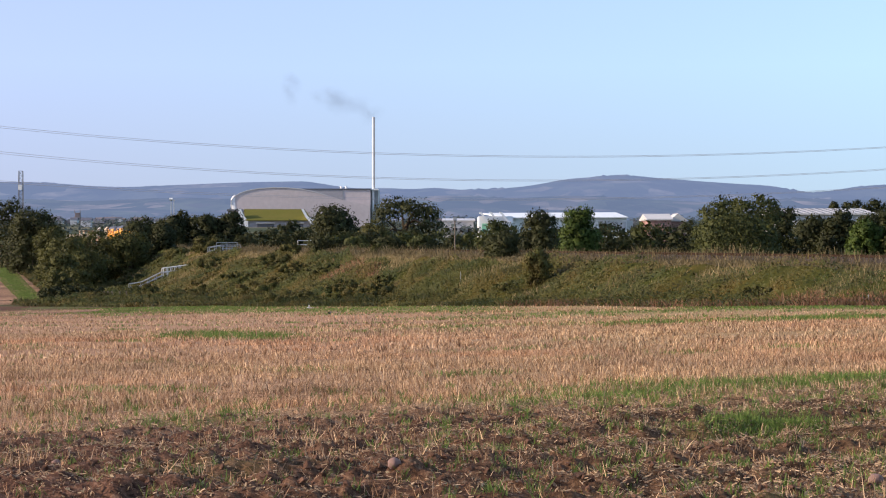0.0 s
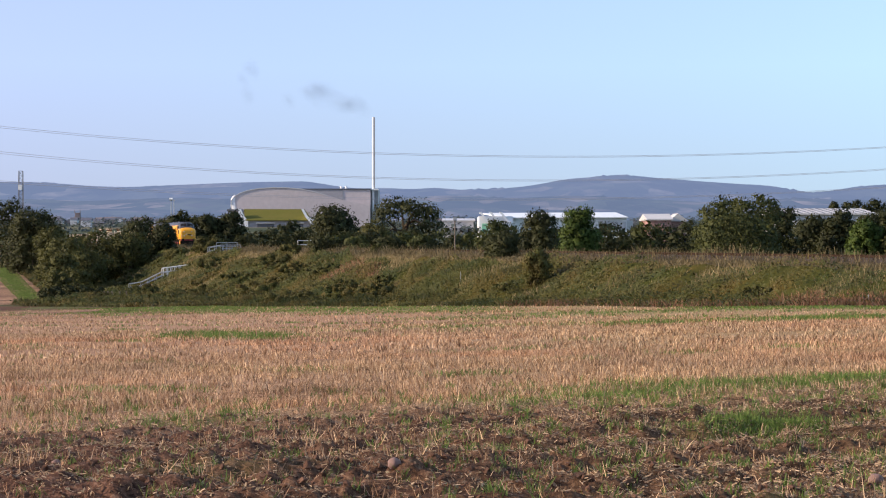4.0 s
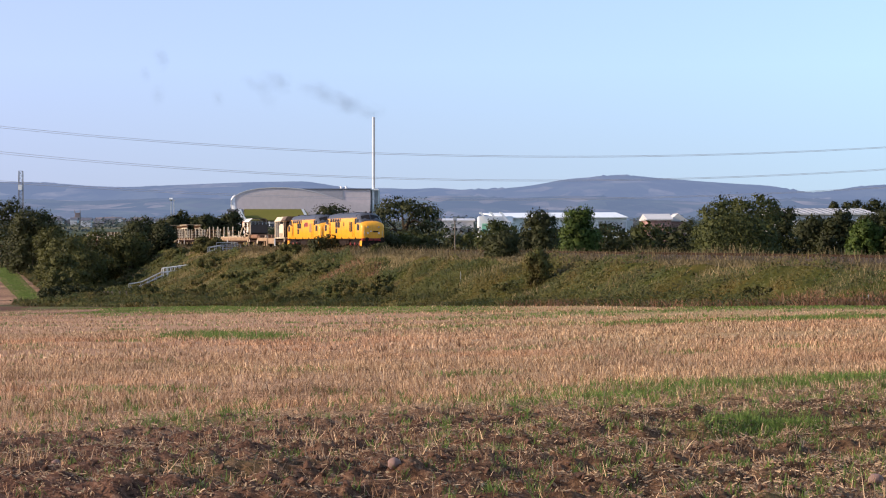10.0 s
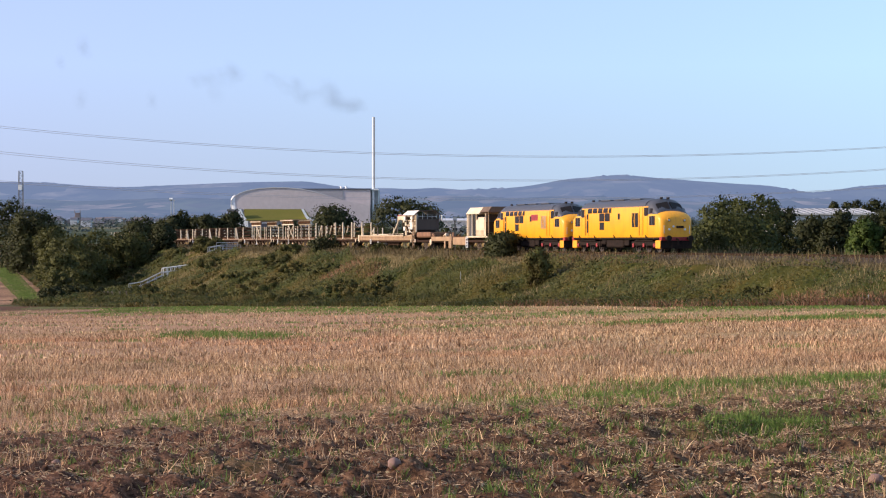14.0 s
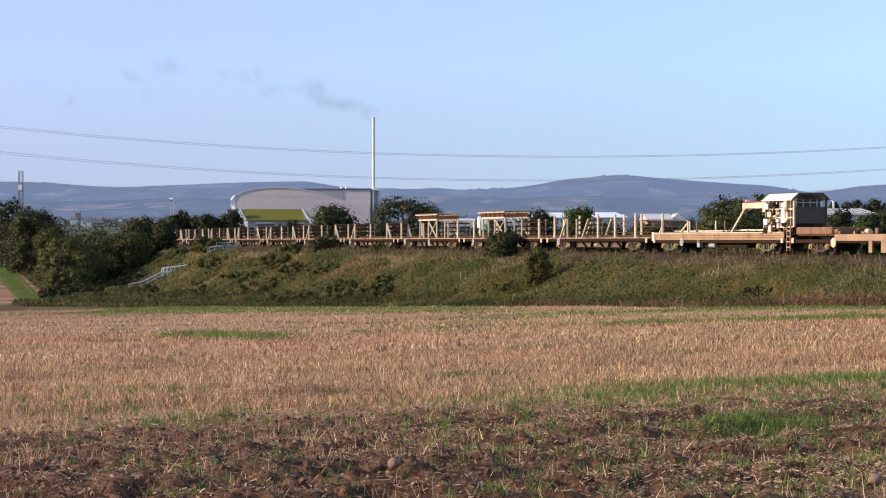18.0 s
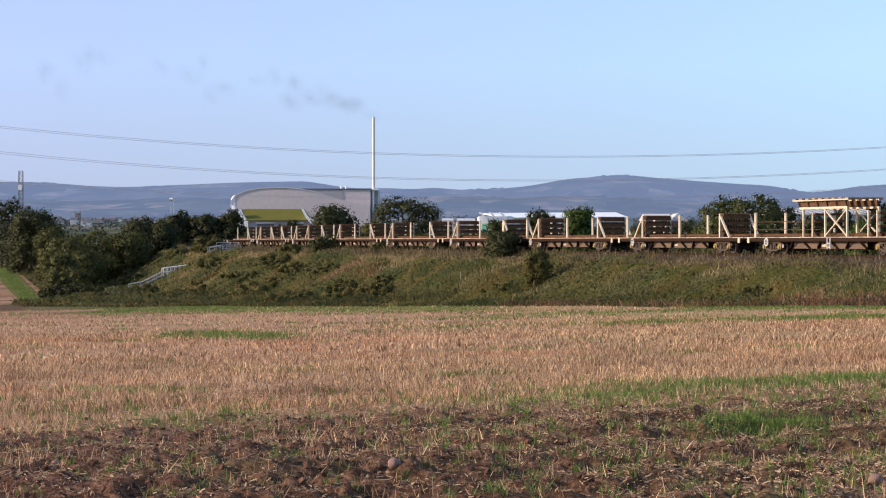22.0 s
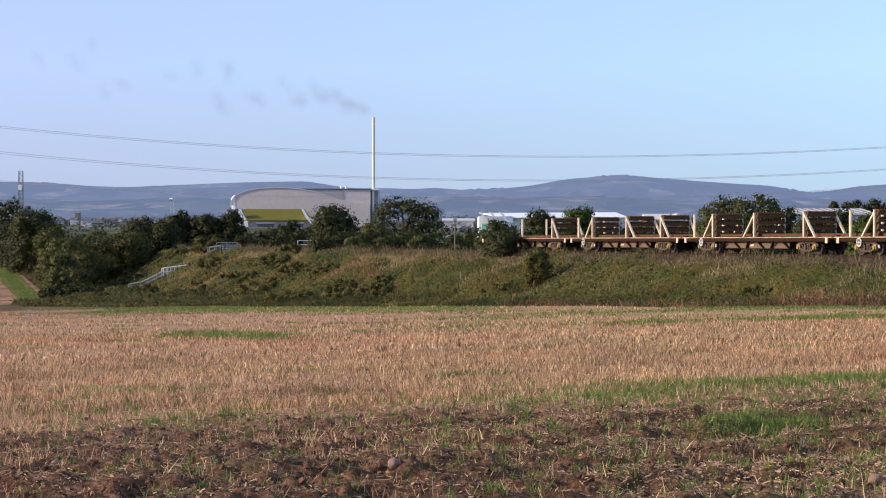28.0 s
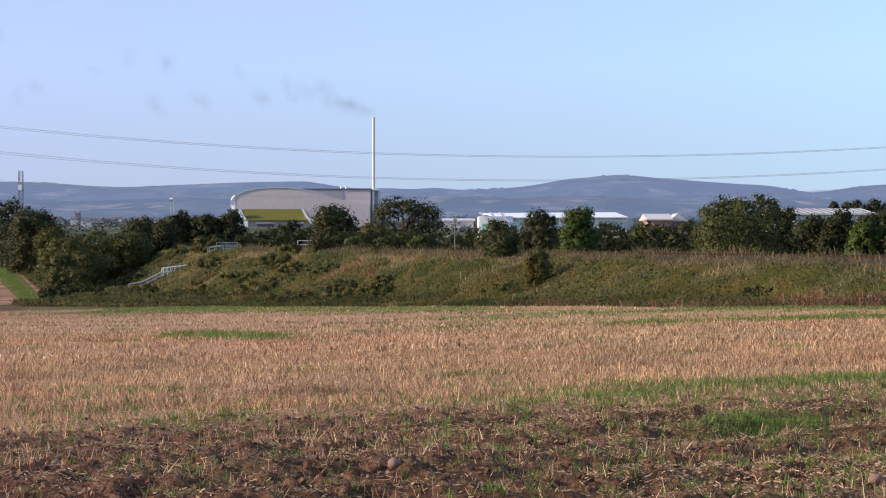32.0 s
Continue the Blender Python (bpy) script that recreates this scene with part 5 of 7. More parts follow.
def wheelset_mesh(r, seg=20):
    g = Geo()
    g.tube((0, -0.95, 0), (0, 0.95, 0), 0.09, 10)
    for s in (-1, 1):
        y0, y1 = s * 0.70, s * 0.80
        ring = lambda rr, y: [(rr * math.cos(2 * math.pi * i / seg), y, rr * math.sin(2 * math.pi * i / seg)) for i in range(seg)]
        rs = [ring(r * 0.25, y0 - s * 0.05), ring(r * 1.04, y0 - s * 0.05), ring(r * 1.04, y0), ring(r, y0 + s * 0.01), ring(r, y1), ring(r * 0.82, y1), ring(r * 0.78, y1 - s * 0.05), ring(r * 0.3, y1 - s * 0.02), ring(r * 0.22, y1 + s * 0.08)]
        if s < 0:
            rs = [q[::-1] for q in rs]
        g.loft(rs)
    return g.mesh("wheelset")


def add_wheelset(parent, x, r):
    ob = part("wheelset", shared(("wheelset", r), lambda: smooth(wheelset_mesh(r), 30)), "wheel", parent, m=pose(x, 0, r))
    WHEELS.append((ob, (x, 0, r), r, TRAIN[-1][1]))
    return ob


def oblong(x, z, w, h, y0, y1, r=0.03):
    """A plate in the side wall with softened corners."""
    g = Geo()
    pts = [(x - w / 2 + r, z - h / 2), (x + w / 2 - r, z - h / 2), (x + w / 2, z - h / 2 + r), (x + w / 2, z + h / 2 - r),
           (x + w / 2 - r, z + h / 2), (x - w / 2 + r, z + h / 2), (x - w / 2, z + h / 2 - r), (x - w / 2, z - h / 2 + r)]
    return g.loft([[(a, y0, b) for a, b in pts], [(a, y1, b) for a, b in pts]])


def arch(x, w, z0, zs, zt, n=7, p=2.3, narrow=0.0):
    """A cross-section: straight sides from z0 to zs, then a rounded top up to zt."""
    pts = [(x, -w + narrow, z0), (x, -w, z0 + 0.12)]
    for i in range(2 * n + 1):
        a = math.pi * (1 - i / (2 * n))
        c, s = math.cos(a), math.sin(a)
        pts.append((x, w * math.copysign(abs(c) ** (2 / p), c), zs + (zt - zs) * abs(s) ** (2 / p)))
    pts += [(x, w, z0 + 0.12), (x, w - narrow, z0)]
    return pts


def loco_nose():
    g = Geo()
    sec = [(6.2, 1.35, 2.75, 3.10), (6.9, 1.35, 2.72, 3.14), (7.45, 1.345, 2.62, 3.10), (7.85, 1.335, 2.52, 3.00), (8.08, 1.31, 2.42, 2.88), (8.24, 1.24, 2.32, 2.74), (8.34, 1.12, 2.22, 2.60), (8.40, 0.92, 2.1, 2.42)]
    g.loft([arch(x, w, 1.12, zs, zt, narrow=0.05) for x, w, zs, zt in sec])
    return smooth(g.mesh("nose"), 50)


def loco_cab():
    g = Geo()
    sec = [(5.6, 1.34, 3.0, 3.98), (6.3, 1.335, 3.0, 3.98), (6.62, 1.32, 2.95, 3.86), (6.95, 1.30, 2.9, 3.62), (7.35, 1.27, 2.85, 3.28), (7.62, 1.20, 2.8, 3.02)]
    g.loft([arch(x, w, 2.6, zs, zt, p=2.6) for x, w, zs, zt in sec])
    return smooth(g.mesh("cab"), 50)


def loco_body():
    g = Geo()
    prof = [(-1.30, 1.12), (-1.35, 1.22), (-1.35, 3.18), (-1.30, 3.42), (1.30, 3.42), (1.35, 3.18), (1.35, 1.22), (1.30, 1.12)]
    g.loft([[(x, y, z) for y, z in prof[::-1]] for x in (-6.25, -6.2, 6.2, 6.25)])
    return smooth(g.mesh("body"), 30)


def loco_roof():
    g = Geo()
    prof = [(-1.31, 3.38), (-1.24, 3.60), (-1.05, 3.78), (-0.7, 3.93), (-0.3, 3.99), (0.3, 3.99), (0.7, 3.93), (1.05, 3.78), (1.24, 3.60), (1.31, 3.38)]
    g.loft([[(x, y, z) for y, z in prof[::-1]] for x in (-5.7, 5.7)])
    for x in (-3.2, -0.6, 2.4):
        g.cbox(x - 0.9, x + 0.9, -0.62, 0.62, 3.95, 4.06, 0.03)
    return smooth(g.mesh("roof"), 35)


def loco_bogie(parent, x0):
    bg = part("bogie", shared("lb_frame", lambda: Geo()
              .cbox(-2.35, 2.35, -1.16, -1.02, 0.50, 0.82, 0.03).cbox(-2.35, 2.35, 1.02, 1.16, 0.50, 0.82, 0.03)
              .cbox(-2.45, -2.2, -1.1, 1.1, 0.45, 0.8, 0.03).cbox(2.2, 2.45, -1.1, 1.1, 0.45, 0.8, 0.03).cbox(-0.5, 0.5, -1.05, 1.05, 0.55, 0.95, 0.03)
              .tube((-1.6, -1.2, 0.86), (1.6, -1.2, 0.86), 0.05).tube((-1.6, 1.2, 0.86), (1.6, 1.2, 0.86), 0.05).mesh("bogie")),
              "black", parent, "grimy black six-wheel bogie frame", m=pose(x0, 0, 0))
    for x in (-1.85, 0.0, 1.85):
        add_wheelset(bg, x, 0.55)
        for s in (-1, 1):
            y = s * 1.16
            part("axle_box", shared(("lb_box", s), lambda: Geo().cbox(-0.13, 0.13, min(y, y + s * 0.12), max(y, y + s * 0.12), 0.38, 0.68, 0.04).mesh("axle_box")),
                 "red" if x else "black", bg, "red axle box cover" if x else "", m=pose(x, 0, 0))
            part("spring", shared(("lb_spring", s), lambda: Geo().tube((-0.34, s * 1.1, 0.35), (-0.34, s * 1.1, 0.72), 0.09, 10).tube((0.34, s * 1.1, 0.35), (0.34, s * 1.1, 0.72), 0.09, 10).mesh("spring")),
                 "black", bg, m=pose(x, 0, 0))
    return bg


def locomotive(mid, red_plate, label):
    ob = vehicle("locomotive", mid, label, "locomotive", "locomotives of the train")
    body = part("body", shared("loco_body", loco_body), "yellow", ob, "bright yellow painted body side")
    part("roof", shared("loco_roof", loco_roof), "grey_roof", ob, "dark grey roof with raised hatches")
    for end in (1, -1):
        turn = pose(0, 0, 0) if end > 0 else pose(0, 0, 0, 0, 0, 180)
        nose = part("nose", shared("loco_nose", loco_nose), "yellow", ob, "rounded yellow nose end", m=turn)
        cab = part("cab", shared("loco_cab", loco_cab), "grey_roof", ob, "dark grey cab roof and window surround", m=turn)
        for s in (-1, 1):
            part("windscreen", shared(("lwind", s), lambda: Geo().add(
                [(7.43, s * 0.08, 3.26), (7.29, s * 1.0, 3.22), (6.88, s * 0.99, 3.60), (6.93, s * 0.08, 3.77), (7.31, s * 0.08, 3.2), (7.15, s * 0.98, 3.15), (6.75, s * 0.97, 3.5), (6.83, s * 0.08, 3.68)],
                [(0, 1, 2, 3), (7, 6, 5, 4), (0, 4, 5, 1), (1, 5, 6, 2), (2, 6, 7, 3), (3, 7, 4, 0)]).mesh("windscreen")), "glass", cab, "dark windscreen pane")
            part("quarter_window", shared(("lquart", s), lambda: oblong(6.74, 3.08, 0.42, 0.36, s * 1.27, s * 1.335, 0.06)), "glass", cab, "dark cab corner window")
            part("cab_window", shared(("lside", s), lambda: oblong(5.95, 3.02, 0.62, 0.62, s * 1.352, s * 1.362, 0.05)), "glass", cab, "dark cab side window")
            part("nose_grille", shared(("lgrill", s), lambda: oblong(7.02, 2.35, 0.95, 0.68, s * 1.345, s * 1.362, 0.03)), "glass", nose, "dark square nose side opening")
            part("grille_bar", shared(("lgbar", s), lambda: oblong(7.0, 2.35, 0.06, 0.66, s * 1.362, s * 1.37, 0.01)), "grey_roof", nose)
            part("marker_box", shared(("lmbox", s), lambda: Geo().cbox(8.22, 8.40, s * 0.62 - 0.16, s * 0.62 + 0.16, 2.22, 2.56, 0.04).mesh("marker_box")), "yellow", nose, "raised yellow marker box")
            part("marker_light", shared(("lmark", s), lambda: smooth(Geo().tube((8.36, s * 0.62, 2.38), (8.43, s * 0.62, 2.38), 0.07, 12).mesh("marker_light"), 40)), "silver", nose, "small round marker light")
            part("tail_light", shared(("ltail", s), lambda: smooth(Geo().tube((8.2, s * 0.95, 1.80), (8.30, s * 0.95, 1.80), 0.06, 12).mesh("tail_light"), 40)), "white", nose, "small round lamp")
            part("cab_door_rail", shared(("lrail", s), lambda: Geo().tube((5.45, s * 1.39, 1.3), (5.45, s * 1.39, 2.9), 0.025, 6).tube((4.75, s * 1.39, 1.3), (4.75, s * 1.39, 2.9), 0.018, 6).mesh("cab_door_rail")), "yellow", cab)
            part("door_recess", shared(("ldoor", s), lambda: Geo().box(5.36, 5.40, min(s * 1.351, s * 1.356), max(s * 1.351, s * 1.356), 1.25, 3.3).box(4.80, 4.84, min(s * 1.351, s * 1.356), max(s * 1.351, s * 1.356), 1.25, 3.3).mesh("door_recess")), "black", cab)
            buf = part("buffer", shared(("lbuf", s), lambda: smooth(Geo().tube((8.35, s * 0.87, 1.05), (8.9, s * 0.87, 1.05), 0.11, 12).tube((8.9, s * 0.87, 1.05), (8.98, s * 0.87, 1.05), 0.21, 16).mesh("buffer"), 40)), "black", nose, "black steel buffer")
        part("headlight", shared("lhead", lambda: smooth(Geo().tube((8.36, -0.28, 1.93), (8.46, -0.28, 1.92), 0.075, 16).mesh("headlight"), 40)), "white", nose, "round white headlight")
        for y in (-0.62, 0.62):
            part("front_lamp", shared(("lfl", y), lambda: smooth(Geo().tube((8.34, y, 1.72), (8.47, y, 1.71), 0.085, 12).mesh("front_lamp"), 40)), "white", nose, "round white front lamp")
        part("lamp_panel", shared("lpanel", lambda: Geo().cbox(8.30, 8.45, -0.05, 0.55, 1.80, 1.96, 0.02).mesh("lamp_panel")), "black", nose)
        part("buffer_beam", shared("lbeam", lambda: Geo().cbox(8.0, 8.42, -1.25, 1.25, 0.88, 1.16, 0.03).mesh("buffer_beam")), "red", ob, "red painted buffer beam", m=turn)
        part("cowl", shared("lcowl", lambda: Geo().cbox(7.4, 8.3, -1.28, -0.75, 0.30, 0.90, 0.04).cbox(7.4, 8.3, 0.75, 1.28, 0.30, 0.90, 0.04).mesh("cowl")), "yellow", ob, "yellow lower end skirt", m=turn)
        # Added black plate: shade on the lower front, put in as colour.
        part("front_valance", shared("lval", lambda: Geo().cbox(8.24, 8.34, -1.27, 1.27, 0.30, 0.88, 0.03).mesh("front_valance")), "black", ob, "grimy black front plate put in for the shaded skirt", m=turn)
        part("horn", shared("lhorn", lambda: Geo().cbox(6.15, 6.5, -0.34, -0.2, 3.96, 4.1, 0.03).cbox(6.15, 6.5, 0.2, 0.34, 3.96, 4.1, 0.03).mesh("horn")), "black", cab, "dark roof horn")
        part("nose_handrail", shared("lnrail", lambda: Geo().tube((8.38, -1.02, 1.4), (8.38, -1.02, 2.0), 0.02, 6).tube((8.38, 1.02, 1.4), (8.38, 1.02, 2.0), 0.02, 6).mesh("nose_handrail")), "silver", nose, "thin pale nose handrail")
        part("coupling", shared("lcoup", lambda: Geo().tube((8.4, 0, 1.0), (8.62, 0, 0.95), 0.07).tube((8.62, 0, 0.95), (8.66, 0, 0.55), 0.05).tube((8.42, 0.4, 0.9), (8.5, 0.42, 0.4), 0.035).tube((8.42, -0.4, 0.9), (8.5, -0.42, 0.4), 0.035).mesh("coupling")), "black", ob, "hanging coupling and brake pipes", m=turn)
        loco_bogie(ob, 5.3 * end)
    # openings of both sides; x is measured from the middle, forwards
    for s in (-1, 1):
        lay = [("engine_window", -1.15, 2.68, 0.95, 0.62), ("engine_window", -2.2, 2.68, 0.95, 0.62), ("engine_window", -2.2, 2.0, 0.85, 0.58),
               ("slit_window", -5.0, 1.98, 0.36, 0.95), ("slit_window", -5.0, 2.75, 0.34, 0.4), ("small_window", 1.05, 2.72, 0.36, 0.46)]
        for name, x, z, w, h in lay:
            part(name, shared((name, w, h, z, s), lambda: oblong(0, z, w, h, s * 1.352, s * 1.364)), "glass", body, m=pose(x, 0, 0))
        for i in range(5):
            w = 0.86 if i < 4 else 0.5
            part("cantrail_window", shared(("cant", w, s), lambda: Geo().add(
                [(-w / 2, s * 1.362, 3.02), (w / 2, s * 1.362, 3.02), (w / 2, s * 1.362, 3.2), (w / 2 - 0.06, s * 1.322, 3.4), (-w / 2 + 0.06, s * 1.322, 3.4), (-w / 2, s * 1.362, 3.2),
                 (-w / 2, s * 1.34, 3.02), (w / 2, s * 1.34, 3.02), (w / 2, s * 1.34, 3.2), (w / 2 - 0.06, s * 1.3, 3.4), (-w / 2 + 0.06, s * 1.3, 3.4), (-w / 2, s * 1.34, 3.2)],
                [(0, 1, 2, 5), (5, 2, 3, 4), (6, 11, 8, 7), (11, 10, 9, 8), (0, 6, 7, 1), (1, 7, 8, 2), (2, 8, 9, 3), (3, 9, 10, 4), (4, 10, 11, 5), (5, 11, 6, 0)]).mesh("cantrail_window")),
                "glass", body, m=pose(-4.55 + i * 1.02 - (0.15 if i == 4 else 0), 0, 0))
        part("side_grille", shared(("sgr", s), lambda: oblong(4.0, 2.42, 1.1, 1.05, s * 1.352, s * 1.362)), "glass" if not red_plate else "tan", body, "framed side grille")
        part("grille_stay", shared(("sgs", s), lambda: Geo().beam((3.6, s * 1.37, 2.9), (4.1, s * 1.37, 1.95), 0.07, 0.02).beam((4.0, s * 1.37, 1.92), (4.0, s * 1.37, 2.92), 0.06, 0.02).mesh("grille_stay")), "yellow", body)
        if red_plate:
            part("red_plate", oblong(1.95, 2.82, 1.55, 0.5, s * 1.352, s * 1.366), "red", body, "faded red rectangular side plate")
        for x in (-6.6, -3.6, 0.2, 3.3, 6.0):
            part("step", shared(("lstep", s), lambda: Geo().beam((-0.12, s * 1.34, 1.3), (0.1, s * 1.38, 1.08), 0.1, 0.05).mesh("step")), "black", body, m=pose(x, 0, 0))
    part("fuel_tank", shared("ltank", lambda: Geo().cbox(-1.7, 1.5, -1.2, 1.2, 0.35, 0.95, 0.08).cbox(1.55, 2.4, -1.15, 1.15, 0.5, 0.95, 0.05).tube((-2.6, -1.05, 0.75), (-1.8, -1.05, 0.75), 0.18, 10).tube((-2.6, 1.05, 0.75), (-1.8, 1.05, 0.75), 0.18, 10).mesh("fuel_tank")), "black", ob, "black underfloor fuel tank")
    part("solebar", shared("lsole", lambda: Geo().cbox(-8.0, 8.0, -1.30, 1.30, 0.98, 1.13, 0.02).mesh("solebar")), "black", ob)
    return ob


def wagon_bogie(parent, x0, handwheel=0, paint="bogie"):
    bg = part("bogie", shared(("wb_frame", paint), lambda: Geo()
              .add(*bogie_side(-1)).add(*bogie_side(1)).cbox(-0.22, 0.22, -1.0, 1.0, 0.45, 0.78, 0.03).mesh("bogie")),
              paint, parent, "dusty two-axle bogie frame", m=pose(x0, 0, 0))
    for x in (-1.0, 1.0):
        add_wheelset(bg, x, 0.46)
        for s in (-1, 1):
            part("axle_box", shared(("wb_box", s), lambda: smooth(Geo().cbox(-0.17, 0.17, min(s * 1.02, s * 1.16), max(s * 1.02, s * 1.16), 0.30, 0.66, 0.05).tube((0, s * 1.14, 0.46), (0, s * 1.22, 0.46), 0.12, 12).mesh("axle_box"), 35)), "ochre", bg, "ochre axle box", m=pose(x, 0, 0))
    for s in (-1, 1):
        part("spring", shared(("wb_spr", s), lambda: Geo().tube((-0.16, s * 1.08, 0.28), (-0.16, s * 1.08, 0.62), 0.07, 8).tube((0.16, s * 1.08, 0.28), (0.16, s * 1.08, 0.62), 0.07, 8).mesh("spring")), "bogie", bg)
        if handwheel:
            ring = Geo()
            for i in range(16):
                a, b = 2 * math.pi * i / 16, 2 * math.pi * (i + 1) / 16
                ring.beam((0.24 * math.cos(a), s * 1.3, 0.24 * math.sin(a)), (0.24 * math.cos(b), s * 1.3, 0.24 * math.sin(b)), 0.05)
            ring.beam((-0.22, s * 1.3, 0), (0.22, s * 1.3, 0), 0.04).beam((0, s * 1.3, -0.22), (0, s * 1.3, 0.22), 0.04).tube((0, s * 1.1, 0), (0, s * 1.32, 0), 0.05)
            part("handwheel", shared(("handwheel", s), lambda: ring.mesh("handwheel")), "white", bg, "white spoked brake handwheel", m=pose(handwheel, 0, 0.78))
    return bg


def bogie_side(s):
    """An open cast side frame: bowed top bar, bottom bar, raking stays and columns."""
    y = s * 1.03
    g = Geo()
    line = [(-1.38, 0.56), (-1.0, 0.70), (-0.4, 0.78), (0.4, 0.78), (1.0, 0.70), (1.38, 0.56)]
    for (a, b), (c, d) in zip(line[:-1], line[1:]):
        g.beam((a, y, b), (c, y, d), 0.10, 0.13)
    g.beam((-0.45, y, 0.25), (0.45, y, 0.25), 0.12, 0.12)
    for q in (-1, 1):
        g.beam((q * 1.2, y, 0.52), (q * 0.42, y, 0.24), 0.10, 0.12)
        g.beam((q * 0.32, y, 0.24), (q * 0.32, y, 0.78), 0.10, 0.10)
        g.beam((q * 0.85, y, 0.70), (q * 0.36, y, 0.36), 0.08, 0.08)
    return g.v, g.f


def buffers(parent, x, end):
    for s in (-1, 1):
        part("buffer", shared(("wbuf", s, end), lambda: smooth(Geo().tube((-0.1 * end, s * 0.87, 1.0), (0.35 * end, s * 0.87, 1.0), 0.1, 10).tube((0.35 * end, s * 0.87, 1.0), (0.43 * end, s * 0.87, 1.0), 0.23, 14).mesh("buffer"), 40)), "darkrust", parent, m=pose(x, 0, 0))
        part("end_plate", shared(("wpl", s), lambda: Geo().cbox(-0.14, 0.14, s * 1.3 - 0.03, s * 1.3 + 0.03, 0.72, 1.05, 0.01).mesh("end_plate")), "cream", parent, "pale end marker plate", m=pose(x - 0.25 * end, 0, 0))


def underframe(ob, x0, x1, x_truss0, x_truss1):
    """The fishbelly frame of a long flat wagon between its ends x0 and x1."""
    part("frame", Geo().cbox(x0, x1, -1.2, 1.2, 0.80, 0.98, 0.02).cbox(x_truss0, x_truss1, -0.5, 0.5, 0.34, 0.8, 0.03), "darkrust", ob, "dark grimy underframe")
    for s in (-1, 1):
        y = s * 1.22
        part("side_sill", Geo().cbox(x0, x1, y - 0.05, y + 0.05, 0.86, 1.02, 0.015), "darkrust", ob)
        part("belly_panel", Geo().cbox(x_truss0 + 0.6, x_truss1 - 0.6, s * 0.9 - 0.03, s * 0.9 + 0.03, 0.36, 0.86, 0.02), "belly", ob, "dusty brown belly panel")
        n = 6
        for i in range(n):
            xa = x_truss0 + (x_truss1 - x_truss0) * (i + 0.5) / n
            lean = 0.32 if i % 2 else -0.32
            part("bracket", shared(("brk", s, lean), lambda: Geo().beam((-lean, s * 1.18, 0.86), (lean, s * 1.0, 0.40), 0.2, 0.06).mesh("bracket")), "darkrust", ob, m=pose(xa, 0, 0))
        part("data_plate", shared(("dpl", s), lambda: Geo().cbox(-0.3, 0.3, s * 0.95 - 0.02, s * 0.95 + 0.02, 0.50, 0.64, 0.01).mesh("data_plate")), "cream", ob, "small pale data plate", m=pose(-0.6, 0, 0))
        part("lamp_iron", shared(("lir", s), lambda: Geo().cbox(-0.05, 0.05, s * 1.24 - 0.03, s * 1.24 + 0.03, 0.42, 0.62, 0.01).mesh("lamp_iron")), "white", ob, m=pose(x_truss0 - 0.1, 0, 0))


def rack(ob, x, lean, top=2.72, levels=4, brace=True):
    """A transverse rack: two uprights, toothed bars between them, and a raking brace at each upright."""
    for s in (-1, 1):
        part("rack_post", shared(("rp", s, top), lambda: Geo().cbox(-0.075, 0.075, s * 1.12 - 0.07, s * 1.12 + 0.07, 1.08, top, 0.015).mesh("rack_post")), "cream", ob, "pale cream steel upright", m=pose(x, 0, 0))
        if brace:
            part("rack_brace", shared(("rb", s, lean, top), lambda: Geo().beam((0, s * 1.12, top - 0.12), (lean, s * 1.12, 1.1), 0.13, 0.11).mesh("rack_brace")), "cream", ob, "pale raking brace", m=pose(x, 0, 0))
    for i in range(levels):
        z = 1.28 + i * (top - 1.42) / (levels - 1)
        part("toothed_bar", shared(("tb", round(z, 2)), lambda: toothed_bar(z)), "rust", ob, "toothed rail-carrying bar", m=pose(x, 0, 0))


def toothed_bar(z):
    comb = [(-1.05, z - 0.17), (-1.05, z + 0.01)]
    for j in range(10):
        y = -0.94 + j * 0.209
        comb += [(y - 0.055, z + 0.01), (y - 0.05, z + 0.17), (y + 0.05, z + 0.17), (y + 0.055, z + 0.01)]
    comb += [(1.05, z + 0.01), (1.05, z - 0.17)]
    return Geo().loft([[(x, a, b) for a, b in comb] for x in (0.29, -0.29)]).mesh("toothed_bar")


def stanchions(ob, x, top=2.7):
    for s in (-1, 1):
        part("stanchion", shared(("st", s, top), lambda: Geo().cbox(-0.12, 0.02, s * 1.12 - 0.06, s * 1.12 + 0.06, 1.06, top, 0.012).cbox(0.05, 0.11, s * 1.12 - 0.05, s * 1.12 + 0.05, 1.06, top - 0.04, 0.01).mesh("stanchion")), "cream", ob, "pale steel stanchion", m=pose(x, 0, 0))


def deck(ob, x0, x1):
    part("deck", Geo().cbox(x0, x1, -1.18, 1.18, 0.98, 1.06, 0.01), "rust", ob, "rust-brown wagon floor")
    for s in (-1, 1):
        part("deck_edge", Geo().cbox(x0, x1, s * 1.25 - 0.05, s * 1.25 + 0.05, 1.05, 1.115, 0.012), "edge", ob, "worn pale deck edge rail")


def rail_load(ob, x0, x1, rows=(-0.7, -0.25, 0.25, 0.7)):
    for y in rows:
        g = Geo().cbox(x0, x1, y - 0.07, y + 0.07, 1.16, 1.18, 0.004).cbox(x0, x1, y - 0.012, y + 0.012, 1.18, 1.29, 0.004).cbox(x0, x1, y - 0.036, y + 0.036, 1.29, 1.33, 0.008)
        part("carried_rail", g, "rust", ob, "long rusty rail lying on the deck")


PITCH = 20.97
